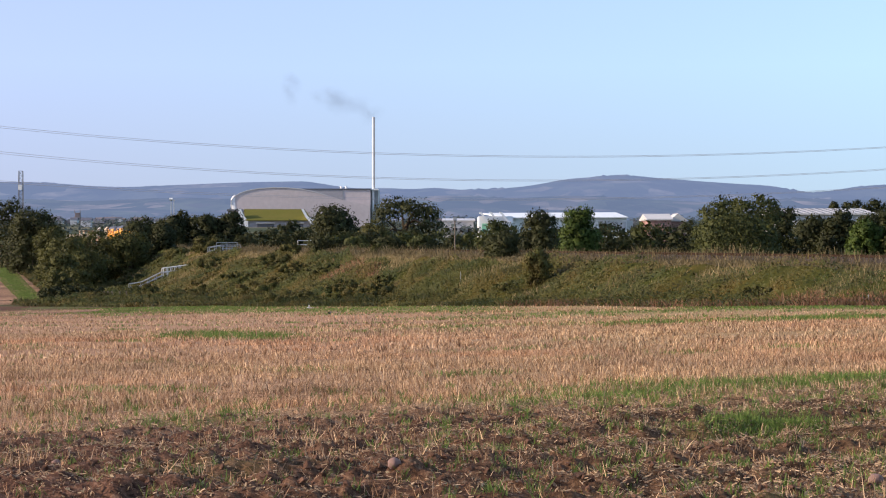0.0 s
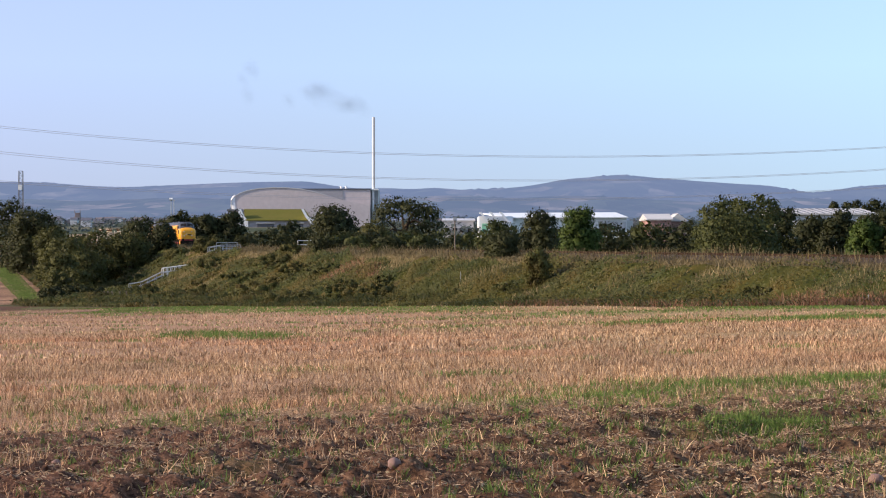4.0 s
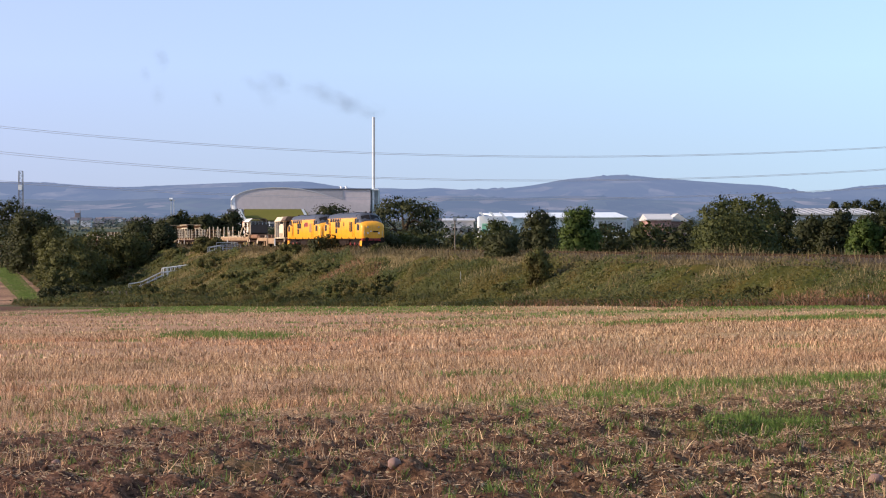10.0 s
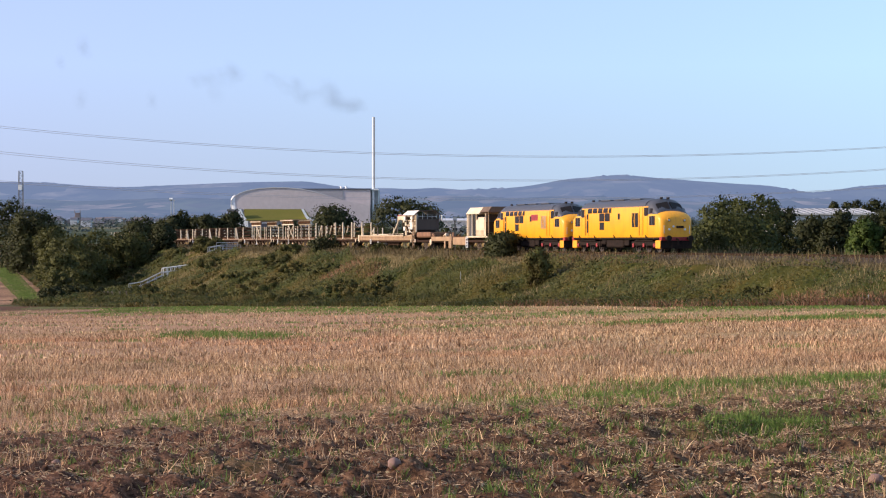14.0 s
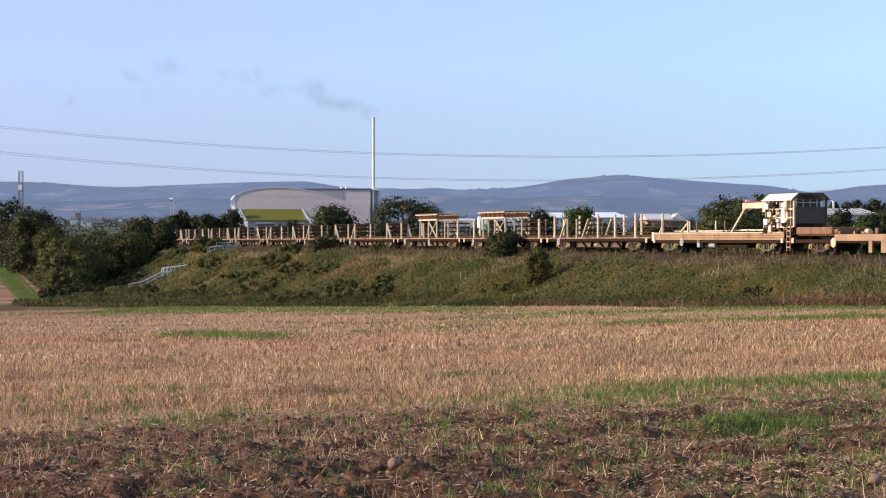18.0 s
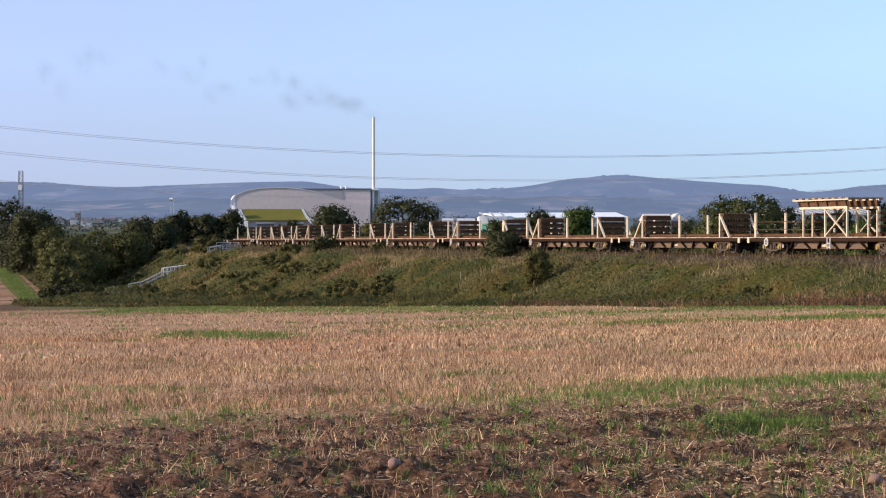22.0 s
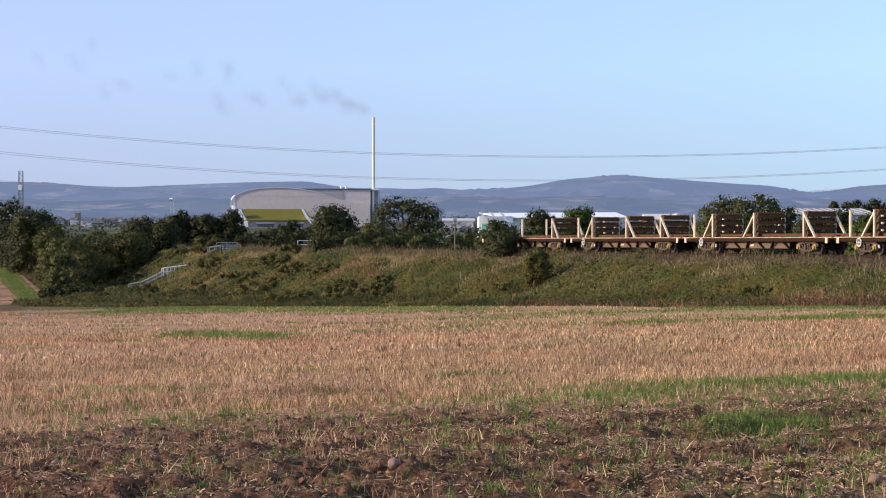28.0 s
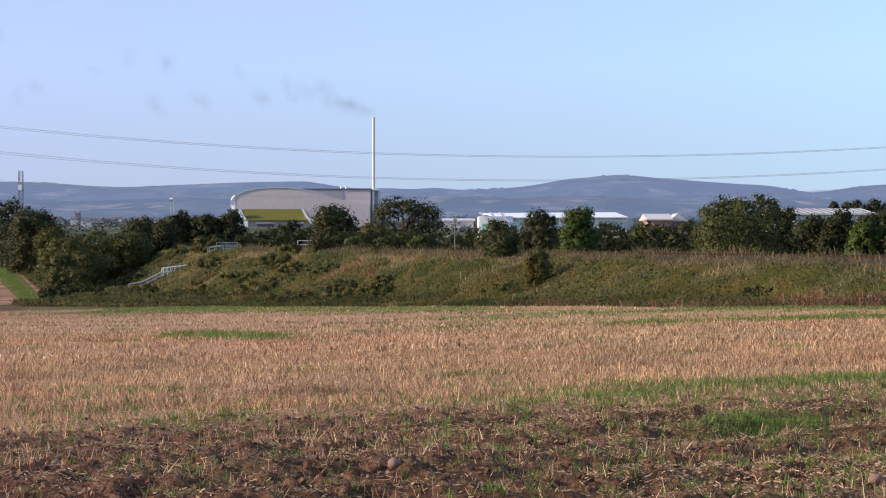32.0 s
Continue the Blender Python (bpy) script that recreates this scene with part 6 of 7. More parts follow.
FRONT_OF = {k: 80.25 + PITCH * i for i, k in enumerate("CDEFGHIJKLM")}


def rail_wagon(code, racks, posts, extra=None, deck_end=20.9, label="", tops=2.72):
    s0 = FRONT_OF[code]
    ob = vehicle("rail_wagon", s0 + PITCH / 2, label or "rusty flat wagon with cream posts and toothed racks", "railway wagon", "long flat wagons of the train")
    X = lambda s: PITCH / 2 - s
    underframe(ob, X(20.55), X(0.45), X(15.6), X(5.4))
    wagon_bogie(ob, X(3.5))
    wagon_bogie(ob, X(17.4), handwheel=-0.45)
    buffers(ob, X(0.45), 1)
    buffers(ob, X(20.55), -1)
    deck(ob, X(deck_end), X(0.1))
    rail_load(ob, X(deck_end + 0.05), X(0.02))
    for s, lean in racks:
        rack(ob, X(s), lean, tops)
    for s in posts:
        stanchions(ob, X(s), tops)
    if extra:
        extra(ob, X)
    return ob


def rails_and_wires(ob, X, s0, s1, zs=(1.5, 1.95, 2.4)):
    for s in (-1, 1):
        for z in zs:
            part("guard_rail", Geo().beam((X(s0), s * 1.12, z), (X(s1), s * 1.12, z), 0.035), "rust", ob)


def gantry(ob, X, s_back, s_front, xb0, xb1):
    """A covered working tower: posts, crossed braces and a deep slatted roof frame."""
    a, b = X(s_back), X(s_front)
    for s in (-1, 1):
        for x in (a + 1.0, X(xb1), X(xb0)):
            part("tower_post", Geo().cbox(x - 0.06, x + 0.06, s * 1.12 - 0.06, s * 1.12 + 0.06, 1.06, 2.95, 0.012), "cream", ob, "pale tower post")
        part("cross_brace", Geo().beam((X(xb1), s * 1.12, 1.15), (X(xb0), s * 1.12, 2.8), 0.11, 0.06), "cream", ob)
        part("cross_brace", Geo().beam((X(xb1), s * 1.13, 2.8), (X(xb0), s * 1.13, 1.15), 0.11, 0.06), "cream", ob)
        part("lower_chord", Geo().cbox(a + 0.5, b - 0.1, s * 1.12 - 0.05, s * 1.12 + 0.05, 2.84, 2.98, 0.012), "cream", ob)
        for i in range(6):
            x = a + 0.5 + (b - a - 0.7) * i / 5
            part("roof_stay", Geo().beam((x, s * 1.1, 2.95), (x - 0.2, s * 1.16, 3.42), 0.07), "rust", ob)
    for s in (-1, 1):
        for i in range(5):
            xa, xb = a + 0.3 + (b - a - 0.4) * i / 5, a + 0.3 + (b - a - 0.4) * (i + 1) / 5 - 0.05
            part("side_board", Geo().cbox(xa, xb, s * 1.02 - 0.02, s * 1.02 + 0.02, 3.0, 3.36, 0.01), "rust", ob)
    for i in range(9):
        x = a + (b - a) * i / 8
        part("roof_slat", Geo().cbox(x - 0.2, x + 0.2, -1.25, 1.25, 3.44 + 0.02 * (i % 2), 3.52 + 0.02 * (i % 2), 0.01), "tan", ob)
    for s in (-1, 1):
        part("roof_rail", Geo().cbox(a - 0.2, b + 0.2, s * 1.2 - 0.05, s * 1.2 + 0.05, 3.36, 3.44, 0.01), "cream", ob)
        part("ladder", Geo().cbox(X(xb1) + 0.5, X(xb1) + 0.56, s * 1.3 - 0.03, s * 1.3 + 0.03, 0.35, 1.05, 0.008).cbox(X(xb1) + 0.86, X(xb1) + 0.92, s * 1.3 - 0.03, s * 1.3 + 0.03, 0.35, 1.05, 0.008)
             .cbox(X(xb1) + 0.5, X(xb1) + 0.92, s * 1.3 - 0.02, s * 1.3 + 0.02, 0.45, 0.5, 0.008).cbox(X(xb1) + 0.5, X(xb1) + 0.92, s * 1.3 - 0.02, s * 1.3 + 0.02, 0.68, 0.73, 0.008), "white", ob, "pale boarding ladder")


def plain_rack(ob, x, top=2.7):
    """Two uprights with plain bars, seen through."""
    for s in (-1, 1):
        part("rack_post", shared(("prp", s, top), lambda: Geo().cbox(-0.05, 0.05, s * 1.1 - 0.05, s * 1.1 + 0.05, 1.06, top, 0.01).mesh("rack_post")), "cream", ob, m=pose(x, 0, 0))
    for z in (1.35, 1.75, 2.15, 2.55):
        part("rack_bar", shared(("prb", z), lambda: Geo().cbox(-0.2, 0.2, -1.05, 1.05, z - 0.08, z + 0.05, 0.01).mesh("rack_bar")), "rust", ob, m=pose(x, 0, 0))


def build_train():
    locomotive(9.3, False, "yellow diesel locomotive with grey roof leading the train")
    locomotive(27.75, True, "yellow diesel locomotive with red side plate, coupled second")
    crane_wagon()
    timber_wagon()
    typical = ([(3.8, 1.4), (16.4, -1.4)], [10.1, 19.1])

    def first(ob, X):
        rails_and_wires(ob, X, 0.6, 12.5)
        plain_rack(ob, X(16.4), 2.6)
        plain_rack(ob, X(14.5), 2.6)
        for s in (-1, 1):
            part("rack_brace", Geo().beam((X(16.5), s * 1.12, 2.65), (X(17.9), s * 1.12, 1.1), 0.13, 0.11), "cream", ob)
            part("rack_brace", Geo().beam((X(12.3), s * 1.0, 2.6), (X(13.6), s * 1.0, 1.1), 0.13, 0.11), "cream", ob)
    rail_wagon("C", [], [3.0, 6.8, 10.1, 19.1], first, label="rusty flat wagon with tall pale posts and thin guard rails", tops=2.95)

    def tower1(ob, X):
        gantry(ob, X, 16.5, 10.0, 9.8, 12.5)
        plain_rack(ob, X(5.8))
        plain_rack(ob, X(7.6))
        plain_rack(ob, X(14.2), 2.6)
        rails_and_wires(ob, X, 0.6, 5.0)
    rail_wagon("D", [], [1.6, 18.0], tower1, label="rusty flat wagon carrying a slatted-roof tower with crossed braces")

    def tower2(ob, X):
        gantry(ob, X, 14.3, 7.9, 8.0, 10.6)
        plain_rack(ob, X(4.6))
        plain_rack(ob, X(5.6))
        rails_and_wires(ob, X, 15.0, 20.2, (1.6, 2.1))
        plain_rack(ob, X(12.2), 2.6)
    rail_wagon("E", [], [1.7, 19.6], tower2, label="rusty flat wagon carrying a slatted-roof tower with crossed braces")
    for code in "FGHIJ":
        rail_wagon(code, *typical)
    rail_wagon("K", typical[0] + [(10.4, -1.5)], [19.2])
    rail_wagon("L", typical[0] + [(9.9, 1.5)], [19.2])
    rail_wagon("M", [(3.9, 1.3)], [10.8], deck_end=13.7, label="last rusty flat wagon, its tail end bare of deck")


def crane_wagon():
    """Control cabin next to the locomotive, low well deck, and a jib cabin at the other end."""
    L = 22.6
    ob = vehicle("crane_wagon", 37.0 + L / 2, "cream and brown works wagon with cabins and a crane jib", "railway wagon")
    X = lambda s: L / 2 - s
    part("frame", Geo().cbox(X(22.2), X(0.4), -1.2, 1.2, 0.72, 0.95, 0.03), "darkrust", ob)
    for s in (-1, 1):
        part("side_sill", Geo().cbox(X(16.8), X(10.6), s * 1.25 - 0.06, s * 1.25 + 0.06, 0.85, 1.27, 0.02), "tan", ob, "tan painted side beam")
        part("side_sill", Geo().cbox(X(10.4), X(6.4), s * 1.2 - 0.06, s * 1.2 + 0.06, 0.5, 1.2, 0.02), "tan", ob, "tan painted side beam")
        part("side_post", Geo().cbox(X(11.5), X(10.7), s * 1.25 - 0.06, s * 1.25 + 0.06, 0.15, 0.85, 0.02).cbox(X(12.9), X(12.5), s * 1.25 - 0.05, s * 1.25 + 0.05, 0.15, 0.85, 0.02), "tan", ob)
        part("round_plate", smooth(Geo().tube((X(16.9), s * 1.26, 0.75), (X(16.9), s * 1.34, 0.75), 0.3, 18).mesh("round_plate"), 40), "cream", ob, "round pale disc on the sill")
        steps = Geo().cbox(X(6.45), X(6.39), s * 1.3 - 0.04, s * 1.3 + 0.04, 0.2, 1.3, 0.012).cbox(X(5.96), X(5.9), s * 1.3 - 0.04, s * 1.3 + 0.04, 0.2, 1.3, 0.012)
        for q in range(4):
            steps.cbox(X(6.42), X(5.93), s * 1.3 - 0.05, s * 1.3 + 0.05, 0.25 + 0.27 * q, 0.33 + 0.27 * q, 0.01)
        part("end_ladder", steps, "white", ob, "white end ladder")
        part("ladder", Geo().cbox(X(22.75), X(22.68), s * 1.3 - 0.03, s * 1.3 + 0.03, 0.2, 1.9, 0.01).cbox(X(22.3), X(22.23), s * 1.3 - 0.03, s * 1.3 + 0.03, 0.2, 1.9, 0.01)
             .cbox(X(22.7), X(22.25), s * 1.3 - 0.02, s * 1.3 + 0.02, 0.4, 0.5, 0.01).cbox(X(22.7), X(22.25), s * 1.3 - 0.02, s * 1.3 + 0.02, 0.75, 0.85, 0.01)
             .cbox(X(22.7), X(22.25), s * 1.3 - 0.02, s * 1.3 + 0.02, 1.1, 1.2, 0.01).cbox(X(22.7), X(22.25), s * 1.3 - 0.02, s * 1.3 + 0.02, 1.45, 1.55, 0.01), "tan", ob, "dusty boarding ladder")
    part("well_deck", Geo().cbox(X(21.5), X(6.0), -1.2, 1.2, 1.18, 1.27, 0.02), "rust", ob)
    part("tool_box", Geo().cbox(X(8.8), X(7.0), -1.22, -0.4, 0.45, 1.16, 0.04), "tan", ob)
    # control cabin: floor, corner posts, panels, sloped roof
    part("cabin_floor", Geo().cbox(X(6.3), X(0.7), -1.3, 1.3, 1.16, 1.3, 0.02), "cream", ob)
    part("cabin_panel", Geo().cbox(X(3.5), X(0.95), -1.32, -1.26, 1.3, 2.8, 0.02), "cream", ob, "cream side panel")
    part("cabin_panel", Geo().cbox(X(2.9), X(1.2), -1.36, -1.31, 1.95, 3.0, 0.02), "cream", ob, "pale raised locker panel")
    part("cabin_panel", Geo().cbox(X(6.1), X(0.8), 1.2, 1.28, 1.3, 3.3, 0.02), "tan", ob)
    # Dark colour on this wall stands in for the shaded cabin inside.
    part("cabin_panel", Geo().cbox(X(1.4), X(0.8), -1.3, 1.2, 1.3, 2.6, 0.02), "darkrust", ob, "dark brown end wall in place of the shaded inside")
    part("cabin_panel", Geo().cbox(X(4.4), X(4.3), -1.25, 1.2, 1.3, 3.4, 0.02), "darkclad", ob)
    part("cabin_door", Geo().cbox(X(5.6), X(4.7), -1.2, -1.15, 1.3, 3.2, 0.02), "darkclad", ob, "dark recessed cabin door")
    for s in (6.1, 5.6, 4.7, 3.6, 1.1):
        part("cabin_post", Geo().cbox(X(s) - 0.06, X(s) + 0.06, -1.32, -1.2, 1.3, 3.4, 0.015), "cream", ob)
    part("cabin_window", Geo().cbox(X(6.16), X(6.1), -1.1, 0.9, 2.3, 3.1, 0.02), "glass", ob)
    part("cabin_end", Geo().cbox(X(6.1), X(6.0), -1.3, 1.25, 1.3, 3.4, 0.02), "cream", ob, "cream end wall")
    part("cabin_roof", Geo().loft([[(x, y, z) for y, z in ((-1.38, 3.35), (-0.95, 3.92), (0.95, 3.92), (1.32, 3.35), (1.28, 3.3), (-1.34, 3.3))][::-1] for x in (X(6.25), X(2.6))]), "cream", ob, "pale cabin roof with sloped sides")
    part("cabin_roof", Geo().loft([[(x, y, z) for y, z in ((-1.3, 3.5), (-0.95, 3.95), (0.95, 3.95), (1.3, 3.5), (1.25, 3.44), (-1.25, 3.44))][::-1] for x in (X(2.55), X(0.35))]), "belly", ob, "dusty open canopy")
    for s, y in ((0.5, -1.2), (0.5, 1.2)):
        part("canopy_post", Geo().cbox(X(s) - 0.05, X(s) + 0.05, y - 0.05, y + 0.05, 0.95, 3.5, 0.01), "tan", ob)
    for i in range(7):
        part("baluster", shared("bal", lambda: Geo().cbox(-0.025, 0.025, -1.36, -1.31, 1.3, 1.85, 0.006).mesh("baluster")), "cream", ob, m=pose(X(3.4 - i * 0.32), 0, 0))
    # crane housing over the rear bogie, its front wall towards the well deck
    part("crane_base", Geo().cbox(X(21.6), X(17.2), -1.25, 1.25, 1.27, 1.72, 0.04), "redbrown", ob, "red-brown steel crane base")
    part("turntable", smooth(Geo().tube((X(22.6), 0, 1.27), (X(22.6), 0, 1.75), 1.05, 24).mesh("turntable"), 40), "darkrust", ob, "dark crane turntable ring")
    part("turret", Geo().cbox(X(25.5), X(22.6), -1.08, 1.10, 1.75, 3.5, 0.05), "cabbrown", ob, "dark machinery housing")
    for i in range(8):
        part("turret_post", Geo().cbox(X(25.6 - i * 0.46) - 0.06, X(25.6 - i * 0.46) + 0.06, -1.24, -1.1, 1.3 + 0.2 * (i % 2), 3.6, 0.015), "cream" if i % 3 != 1 else "tan", ob, "pale turret post")
    for z in (1.75, 2.35, 2.9, 3.5):
        part("turret_rail", Geo().cbox(X(25.65), X(22.1), -1.25, -1.12, z - 0.05, z + 0.05, 0.012), "cream", ob, "pale turret cross rail")
    for i, (x0, x1, z0, z1) in enumerate(((25.5, 25.1, 2.9, 3.3), (25.0, 24.4, 3.05, 3.35), (25.2, 24.7, 2.4, 2.75), (25.7, 25.2, 1.9, 2.3), (24.6, 24.1, 1.5, 2.3), (25.0, 24.7, 1.4, 1.9), (23.4, 22.9, 2.0, 3.3))):
        part("machine_box", Geo().cbox(X(x0), X(x1), -1.38, -1.2, z0, z1, 0.03), ("white", "darkrust", "cream")[i % 3], ob, "small projecting machine box")
    clutter = random.Random(9)
    for i in range(60):
        x, z, w, h = clutter.uniform(22.7, 25.7), clutter.uniform(1.5, 3.3), clutter.uniform(0.08, 0.40), clutter.uniform(0.08, 0.40)
        part("machine_box", Geo().cbox(X(x) - w / 2, X(x) + w / 2, -1.22 - clutter.uniform(0.03, 0.2), -1.1, z - h / 2, z + h / 2, 0.02), ("cream", "black", "cream", "darkrust", "tan", "black", "white", "redbrown")[i % 8], ob)
    for i in range(5):
        part("hose", Geo().tube((X(25.9 - i * 0.3), -1.3, 1.3 + 0.2 * i), (X(25.3 - i * 0.25), -1.35, 2.6 + 0.15 * i), 0.03, 6), "black", ob)
    # The front face's shade is put into its brown; the flank stays cream.
    part("crane_cab", Geo().cbox(X(22.35), X(22.0), -1.12, 1.12, 1.95, 3.05, 0.04), "cabbrown", ob, "brown steel cab front wall, its shade in the colour")
    for i in range(5):
        y = -1.0 + 0.5 * i
        part("window_bar", Geo().cbox(X(22.06), X(22.02), y - 0.02, y + 0.02, 3.05, 3.6, 0.005), "silver", ob)
    part("window_bar", Geo().cbox(X(22.06), X(22.02), -1.05, 1.05, 3.30, 3.34, 0.005), "silver", ob)
    for s in (-1, 1):
        part("cab_post", Geo().cbox(X(22.1), X(21.95), s * 1.16 - 0.06, s * 1.16 + 0.06, 1.75, 3.62, 0.02), "cream" if s < 0 else "cabbrown", ob, "corner post of the cab")
    roof = ((-1.38, 3.45), (-1.30, 3.56), (-0.85, 3.92), (0.85, 3.92), (1.30, 3.56), (1.38, 3.45), (1.30, 3.45), (0.8, 3.84), (-0.8, 3.84), (-1.30, 3.45))
    part("crane_roof", Geo().loft([[(x, y, z) for y, z in roof][::-1] for x in (X(25.9), X(22.0))]), "palecream", ob, "white sloped turret roof")
    part("roof_arch", Geo().loft([[(x, y * 1.01, z + 0.015) for y, z in roof][::-1] for x in (X(22.0), X(21.85))]), "cabbrown", ob, "dark arched cab roof edge")
    part("cab_mirror", Geo().cbox(X(21.5), X(21.38), 1.3, 1.42, 2.9, 3.4, 0.02).beam((X(22.0), 1.2, 3.5), (X(21.45), 1.36, 3.4), 0.04), "white", ob, "pale cab mirror")
    part("jib", Geo().cbox(X(29.6), X(25.3), -0.75, -0.35, 3.02, 3.42, 0.03).cbox(X(29.9), X(29.5), -0.7, -0.4, 2.92, 3.42, 0.04), "cream", ob, "cream box-section crane jib")
    part("jib", Geo().cbox(X(28.2), X(25.3), 0.4, 0.75, 2.95, 3.30, 0.03), "cream", ob)
    part("jib_rail", Geo().cbox(X(29.6), X(25.3), -0.78, -0.70, 3.43, 3.50, 0.01), "red", ob, "faded red pipe along the jib")
    part("jib_pulley", smooth(Geo().tube((X(29.4), -0.7, 3.5), (X(29.4), -0.4, 3.5), 0.12, 12).tube((X(27.2), -0.7, 3.48), (X(27.2), -0.4, 3.48), 0.09, 12).mesh("jib_pulley"), 40), "cream", ob, "pulley on the jib")
    part("jib_ram", Geo().beam((X(29.7), -0.6, 3.0), (X(31.2), -0.8, 1.45), 0.12), "cream", ob, "pale hanging link")
    part("jib_ram", Geo().beam((X(28.0), 0.6, 3.0), (X(29.2), 0.6, 1.45), 0.1), "darkrust", ob, "dark hanging link")
    for i in range(26):
        s, y, h, w = clutter.uniform(12.8, 20.5), clutter.uniform(-1.15, 0.9), clutter.uniform(0.1, 0.42), clutter.uniform(0.07, 0.22)
        g = Geo().cbox(X(s) - w, X(s) + w, y - w / 2, y + w / 2, 1.25, 1.27 + h, 0.04) if i % 3 else Geo().tube((X(s) - 0.2, y, 1.27 + w * 0.8), (X(s) + 0.2, y, 1.27 + w * 0.8), w * 0.8, 12)
        part("winch_piece", g, ("redbrown", "rust", "cream", "darkrust", "tan")[i % 5], ob, "winch gear on the deck")
    wagon_bogie(ob, X(3.2))
    wagon_bogie(ob, X(19.0))
    buffers(ob, X(0.4), 1)
    buffers(ob, X(22.2), -1)


def timber_wagon():
    """A long wagon with low plank sides under the crane's jib."""
    L = 20.65
    ob = vehicle("plank_wagon", 59.6 + L / 2, "tan plank-sided wagon with boards laid along its top", "railway wagon")
    X = lambda s: L / 2 - s
    part("frame", Geo().cbox(X(20.2), X(0.5), -1.2, 1.2, 0.72, 0.9, 0.02).cbox(X(14.0), X(6.5), -0.8, 0.8, 0.4, 0.75, 0.03), "darkrust", ob)
    part("floor", Geo().cbox(X(20.2), X(0.5), -1.2, 1.2, 0.9, 0.98, 0.01), "rust", ob)
    for s in (-1, 1):
        for i in range(3):
            for j in range(4):
                a, b = 20.1 - j * 4.9, 20.1 - (j + 1) * 4.9 + 0.05
                part("side_plank", Geo().cbox(X(a), X(b), s * 1.24 - 0.03, s * 1.24 + 0.03, 0.92 + i * 0.155, 1.06 + i * 0.155, 0.012), "tan", ob)
        part("top_rail", Geo().cbox(X(20.2), X(0.6), s * 1.24 - 0.05, s * 1.24 + 0.05, 1.38, 1.45, 0.012), "cream", ob, "pale worn top rail")
        part("end_post", Geo().cbox(X(20.4), X(20.05), s * 1.26 - 0.05, s * 1.26 + 0.05, 0.85, 1.5, 0.02), "cream", ob)
        for q in (19.0, 14.8, 13.4):
            part("side_post", Geo().cbox(X(q) - 0.06, X(q) + 0.06, s * 1.1 - 0.05, s * 1.1 + 0.05, 1.0, 2.3, 0.012), "cream" if q > 14 else "post", ob)
    for i, (a, b, y) in enumerate(((16.4, 9.0, -0.9), (19.5, 3.0, 0.2), (10.0, 1.0, 0.7))):
        part("board", Geo().cbox(X(a), X(b), y - 0.12, y + 0.12, 1.5 + 0.04 * i, 1.57 + 0.04 * i, 0.01), "cream", ob, "pale loose board")
        for q in (a - 0.5, b + 0.7):
            part("bearer", Geo().cbox(X(q), X(q - 0.2), -1.1, 1.1, 0.98, 1.5 + 0.04 * i, 0.01), "rust", ob)
    part("end_frame", Geo().beam((X(19.9), -1.1, 1.0), (X(18.9), -1.1, 2.0), 0.1).beam((X(15.9), -1.1, 1.5), (X(14.9), -1.1, 2.1), 0.1), "cream", ob)
    part("brake_cylinder", Geo().tube((X(11.5), -1.0, 0.55), (X(10.6), -1.0, 0.55), 0.16, 12).cbox(X(13.2), X(12.8), -1.2, -0.9, 0.4, 0.9, 0.02), "galv", ob)
    wagon_bogie(ob, X(3.3), paint="bogiegreen")
    wagon_bogie(ob, X(17.8), handwheel=2.4, paint="bogiegreen")
    buffers(ob, X(0.5), 1)
    buffers(ob, X(20.2), -1)


build_train()

# ---- birds ----
BIRDS = []


def bird(material, label, span, rows, flap):
    """A small bird in flight: rows of seconds and places, flap the stretch in which it beats its wings."""
    ob = thing("bird", pose(*rows[0][1]), label, "bird", "birds in flight")
    k = span
    part("body", smooth(Geo().loft([[(x * k, r * k * math.cos(a), r * k * math.sin(a)) for a in (0, 1.05, 2.09, 3.14, 4.19, 5.24)] for x, r in ((-0.30, 0.02), (-0.12, 0.07), (0.08, 0.08), (0.2, 0.05), (0.26, 0.045), (0.33, 0.01))]).mesh("body"), 60), material, ob)
    part("tail", Geo().add([(-0.26 * k, -0.03 * k, 0), (-0.26 * k, 0.03 * k, 0), (-0.46 * k, 0.08 * k, 0.01), (-0.46 * k, -0.08 * k, 0.01), (-0.26 * k, -0.03 * k, -0.015 * k), (-0.26 * k, 0.03 * k, -0.015 * k), (-0.46 * k, 0.08 * k, -0.01 * k), (-0.46 * k, -0.08 * k, -0.01 * k)],
         [(0, 1, 2, 3), (7, 6, 5, 4), (0, 4, 5, 1), (1, 5, 6, 2), (2, 6, 7, 3), (3, 7, 4, 0)]), material, ob)
    for s in (-1, 1):
        out = [(0.12, 0.05), (0.16, 0.25), (0.02, 0.5), (-0.03, 0.3), (-0.10, 0.05)]
        if s > 0:
            out = out[::-1]
        w = part("wing", Geo().loft([[(a * k, s * b * k, z * k) for a, b in out] for z in (-0.008, 0.008)]), material, ob)
        BIRDS.append((w, s, flap))
    BIRDS.append((ob, 0, rows))


def flight(px_rows, D):
    return [(t, ((px - 784) / 3600 * D, D, EYE + (426.7 - py) / 3600 * D)) for t, px, py in px_rows]


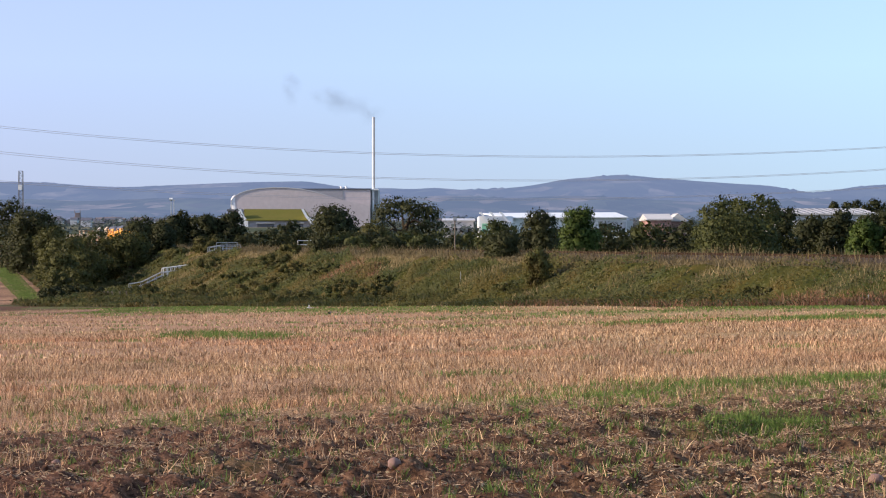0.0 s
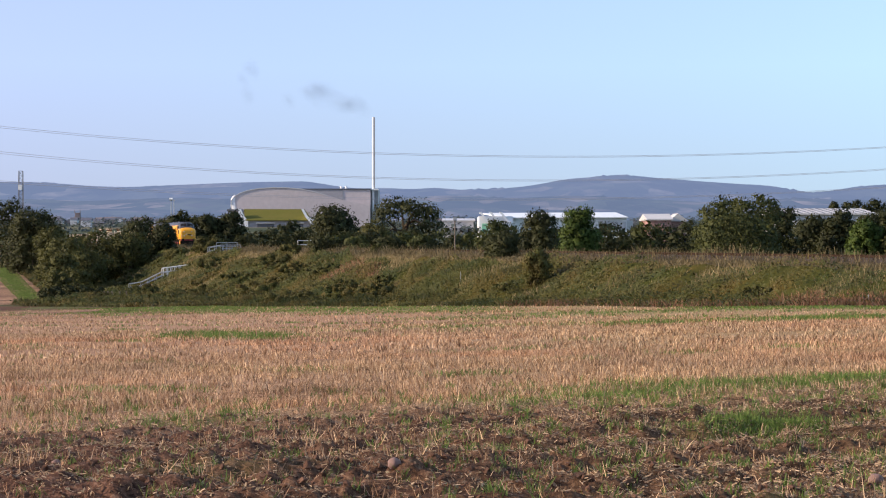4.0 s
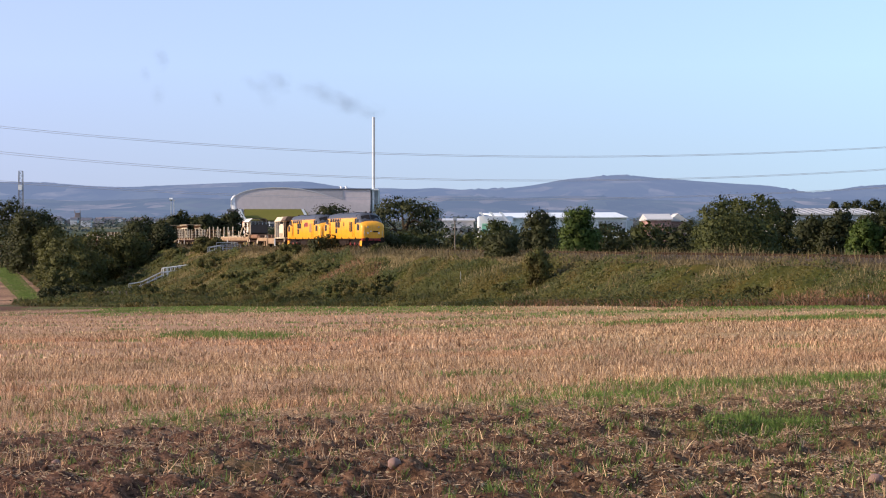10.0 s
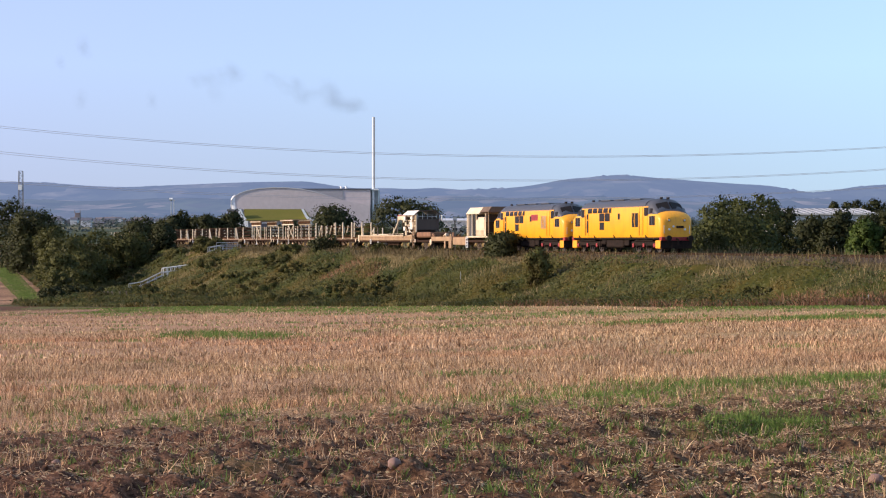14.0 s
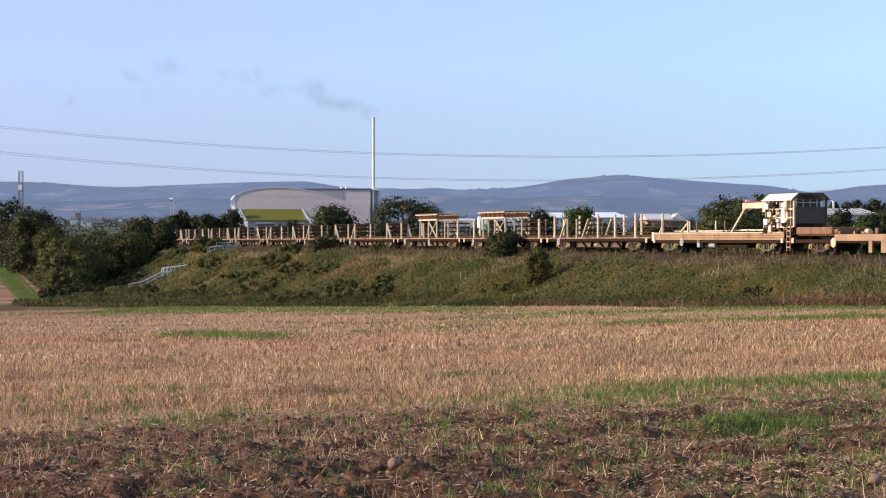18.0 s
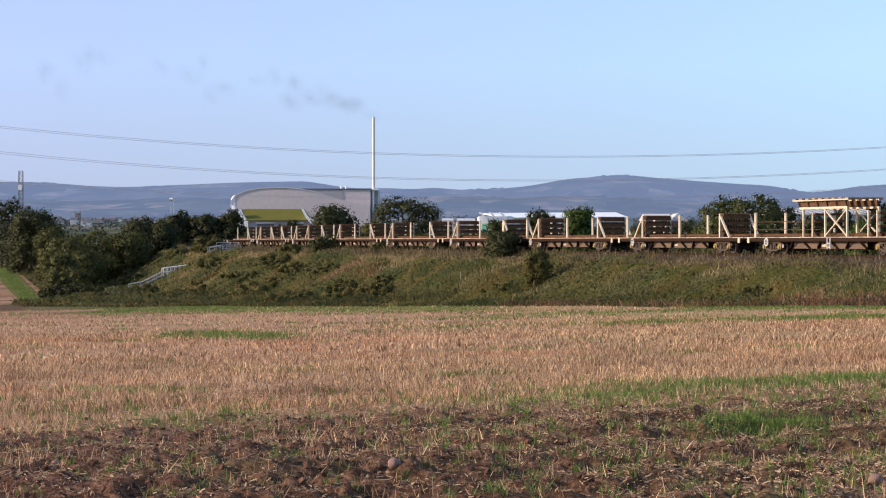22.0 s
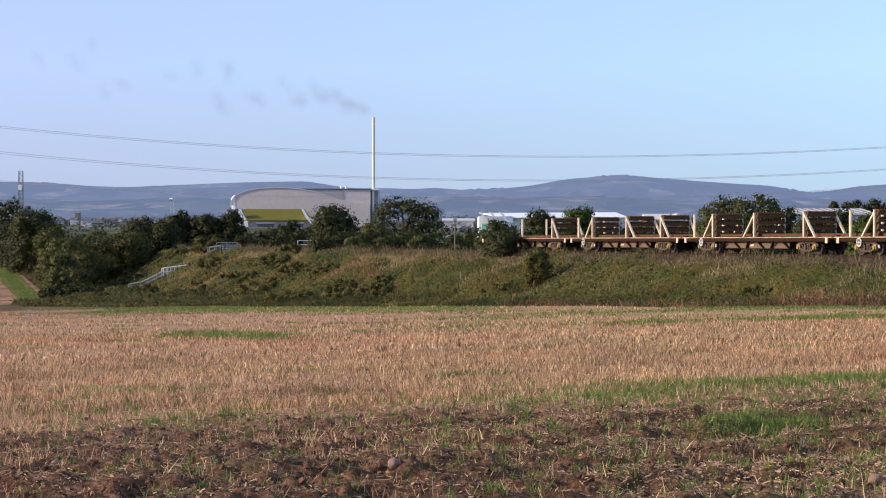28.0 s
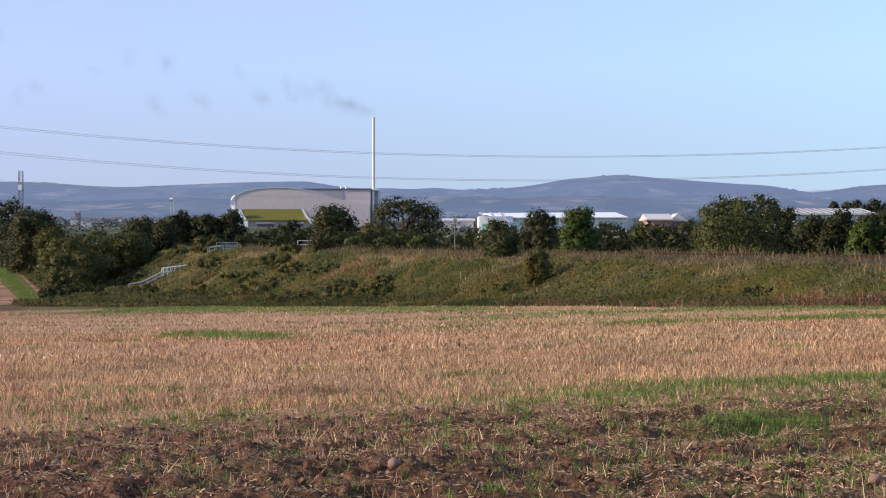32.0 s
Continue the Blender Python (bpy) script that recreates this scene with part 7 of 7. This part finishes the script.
M["gull"] = painted("pale feathers", (0.7, 0.7, 0.68), (0.5, 0.5, 0.5), 0.8)
M["crow"] = painted("dark feathers", (0.06, 0.055, 0.05), (0.03, 0.03, 0.03), 0.8)
bird("gull", "pale bird flying low over the field", 0.62, flight(((0, 548, 545), (0.3, 500, 525), (0.6, 430, 514), (1.0, 330, 500), (1.6, 150, 480), (2.4, -120, 450), (32, -1500, 300)), 135.0), (0.0, 2.5))
bird("crow", "dark bird rising from the stubble", 0.6, flight(((0, 583, 556), (0.3, 604, 530), (0.6, 607, 513), (0.9, 580, 500), (1.2, 525, 494), (1.5, 453, 493), (2.0, 320, 488), (2.6, 140, 470), (3.4, -140, 440), (32, -1500, 300)), 122.0), (0.0, 3.5))
bird("crow", "small dark bird crossing the sky", 0.26, flight(((0, 2600, 330), (18.5, 2300, 280), (19.6, 1800, 215), (20.0, 1545, 185), (20.2, 1433, 154), (20.4, 1343, 108), (20.6, 1271, 65), (20.7, 1254, 26), (21.0, 1215, -90), (32, 700, -1500)), 105.0), (19.5, 21.2))

# ---- smoke ----
def smoke_material():
    k = Nodes("thin dark smoke")
    co = k.coord()
    ln = k.n.new("ShaderNodeVectorMath")
    ln.operation = "LENGTH"
    mp = k.put("ShaderNodeMapping")
    mp.inputs["Scale"].default_value = (1.0, 0.0, 1.0)
    k.link(co, mp.inputs["Vector"])
    k.link(mp.outputs[0], ln.inputs[0])
    fall = k.ramp(ln.outputs["Value"], [(0.0, (1, 1, 1)), (0.45, (0.4, 0.4, 0.4)), (0.75, (0.08, 0.08, 0.08)), (0.9, (0, 0, 0))])
    info = k.put("ShaderNodeObjectInfo")
    ofs = k.n.new("ShaderNodeVectorMath")
    ofs.operation = "ADD"
    k.link(co, ofs.inputs[0])
    sc = k.n.new("ShaderNodeVectorMath")
    sc.operation = "SCALE"
    sc.inputs[0].default_value = (17.0, 31.0, 9.0)
    k.link(info.outputs["Random"], sc.inputs["Scale"])
    k.link(sc.outputs[0], ofs.inputs[1])
    cloud = k.ramp(k.noise(ofs.outputs[0], 1.25, 4, 0.55), [(0.3, (0.25, 0.25, 0.25)), (0.7, (1, 1, 1))])
    a = k.mix(1.0, fall, cloud, "MULTIPLY")
    a = k.mix(1.0, a, (0.15, 0.15, 0.15), "MULTIPLY")
    k.done((0.16, 0.16, 0.20), 1.0)
    k.link(a, k.b.inputs["Alpha"])
    M["smoke"] = k.m


smoke_material()
PUFFS = []
CHIMNEY = Vector((-44.78, 1308.0, 80.92))


def smoke_path(age, side, rise):
    """Where a piece of smoke is, age seconds after leaving the chimney."""
    age = max(age, 0.0)
    x = -1.5 * (1 - math.exp(-age)) * 3 - 2.5 * age - side * (0.25 * age + 0.03 * age * age)
    z = 3.5 * (1 - math.exp(-age / 1.0)) + 0.95 * age * (1 - 0.01 * age) + rise * (0.15 * age + 0.018 * age * age) + 1.6 * math.sin(age * 0.7) * min(1, age / 4)
    old = max(age - 11.0, 0.0)
    return CHIMNEY + Vector((x - 0.30 * old * old, 0.4 * side, z + 0.15 * rise * old))


def build_smoke():
    rng = np.random.default_rng(44)
    plume = thing("smoke_plume", pose(0, 0, 0), "thin dark smoke drifting from the chimney top", "smoke")
    me = bpy.data.meshes.new("puff")
    bm = bmesh.new()
    bmesh.ops.create_icosphere(bm, subdivisions=3, radius=1.0)
    bmesh.ops.delete(bm, geom=[v for v in bm.verts if v.co.y > 0.02], context="VERTS")
    bm.to_mesh(me)
    bm.free()
    me.shade_smooth()
    me.materials.append(M["smoke"])
    born = -18.0
    while born < 32.0:
        for j in range(2):
            side, rise = rng.uniform(-1, 1), rng.uniform(-1, 1)
            ob = part("puff", me, "smoke", plume)
            size = rng.uniform(6.0, 11.0)
            ob.scale = (size * 1.3, size * 0.5, size * 0.85)
            ob.visible_shadow = False
            PUFFS.append((ob, born + 0.4 * j, side, rise, rng.uniform(-40, 40)))
        born += rng.uniform(1.5, 3.2)


build_smoke()

def motions():
    for ob, mid in TRAIN:
        walk(ob, [(float(t), line_pose(HEAD + SPEED * t - mid)) for t in range(33)])
    inside = pose(-71.4, 1328, 22)      # the smoke still inside the boiler house
    for ob, born, side, rise, turn in PUFFS:
        rows = []
        if born > 0:
            rows = [(0.0, inside), (born - 1 / 30, inside)]
        times = [max(born, 0.0)] + [float(q) for q in range(1, 33) if q > born + 0.3 and (q - max(born, 0) < 3 or q % 2 == 0)]
        for t in times:
            age = t - born
            rows.append((t, Matrix.Translation(smoke_path(age, side, rise)) @ pose(0, 0, 0, 0, turn + 2.0 * age, 0)))
        walk(ob, rows)
    for ob, side, rows in BIRDS:
        if side == 0:
            poses = []
            for i, (t, p) in enumerate(rows):
                a, b = Vector(rows[max(i - 1, 0)][1]), Vector(rows[min(i + 1, len(rows) - 1)][1])
                d = b - a
                poses.append((t, pose(*p, 0, 0, math.degrees(math.atan2(d.y - 0.3, d.x)))))
            walk(ob, poses)
        else:
            t0, t1 = rows
            beats = [t0 + 0.05 * i for i in range(int((t1 - t0) / 0.05) + 1)]
            keys = [(0.0, 20)] * (t0 > 0) + [(t, (35, 0, -30, 0)[i % 4]) for i, t in enumerate(beats)] + [(32.0, 10)]
            walk(ob, [(t, pose(0, 0, 0, side * a, 0, 0)) for t, a in keys])
    for ob, rest, r, mid in WHEELS:
        step = math.degrees(SPEED / 30.0 / r)
        i0 = min(max(0, int(30 * (-245 - HEAD + mid) / SPEED)), 930)
        i1 = max(i0 + 1, min(960, int(30 * (115 - HEAD + mid) / SPEED)))
        spin = lambda i: pose(*rest) @ Matrix.Rotation(radians(step * (i - i0)), 4, "Y")
        rows = [(0.0, spin(i0))] if i0 else []
        rows += [(i / 30.0, spin(i)) for i in range(i0, i1 + 1)]
        if i1 < 960:
            rows.append((32.0, spin(i1)))
        walk(ob, rows)


motions()
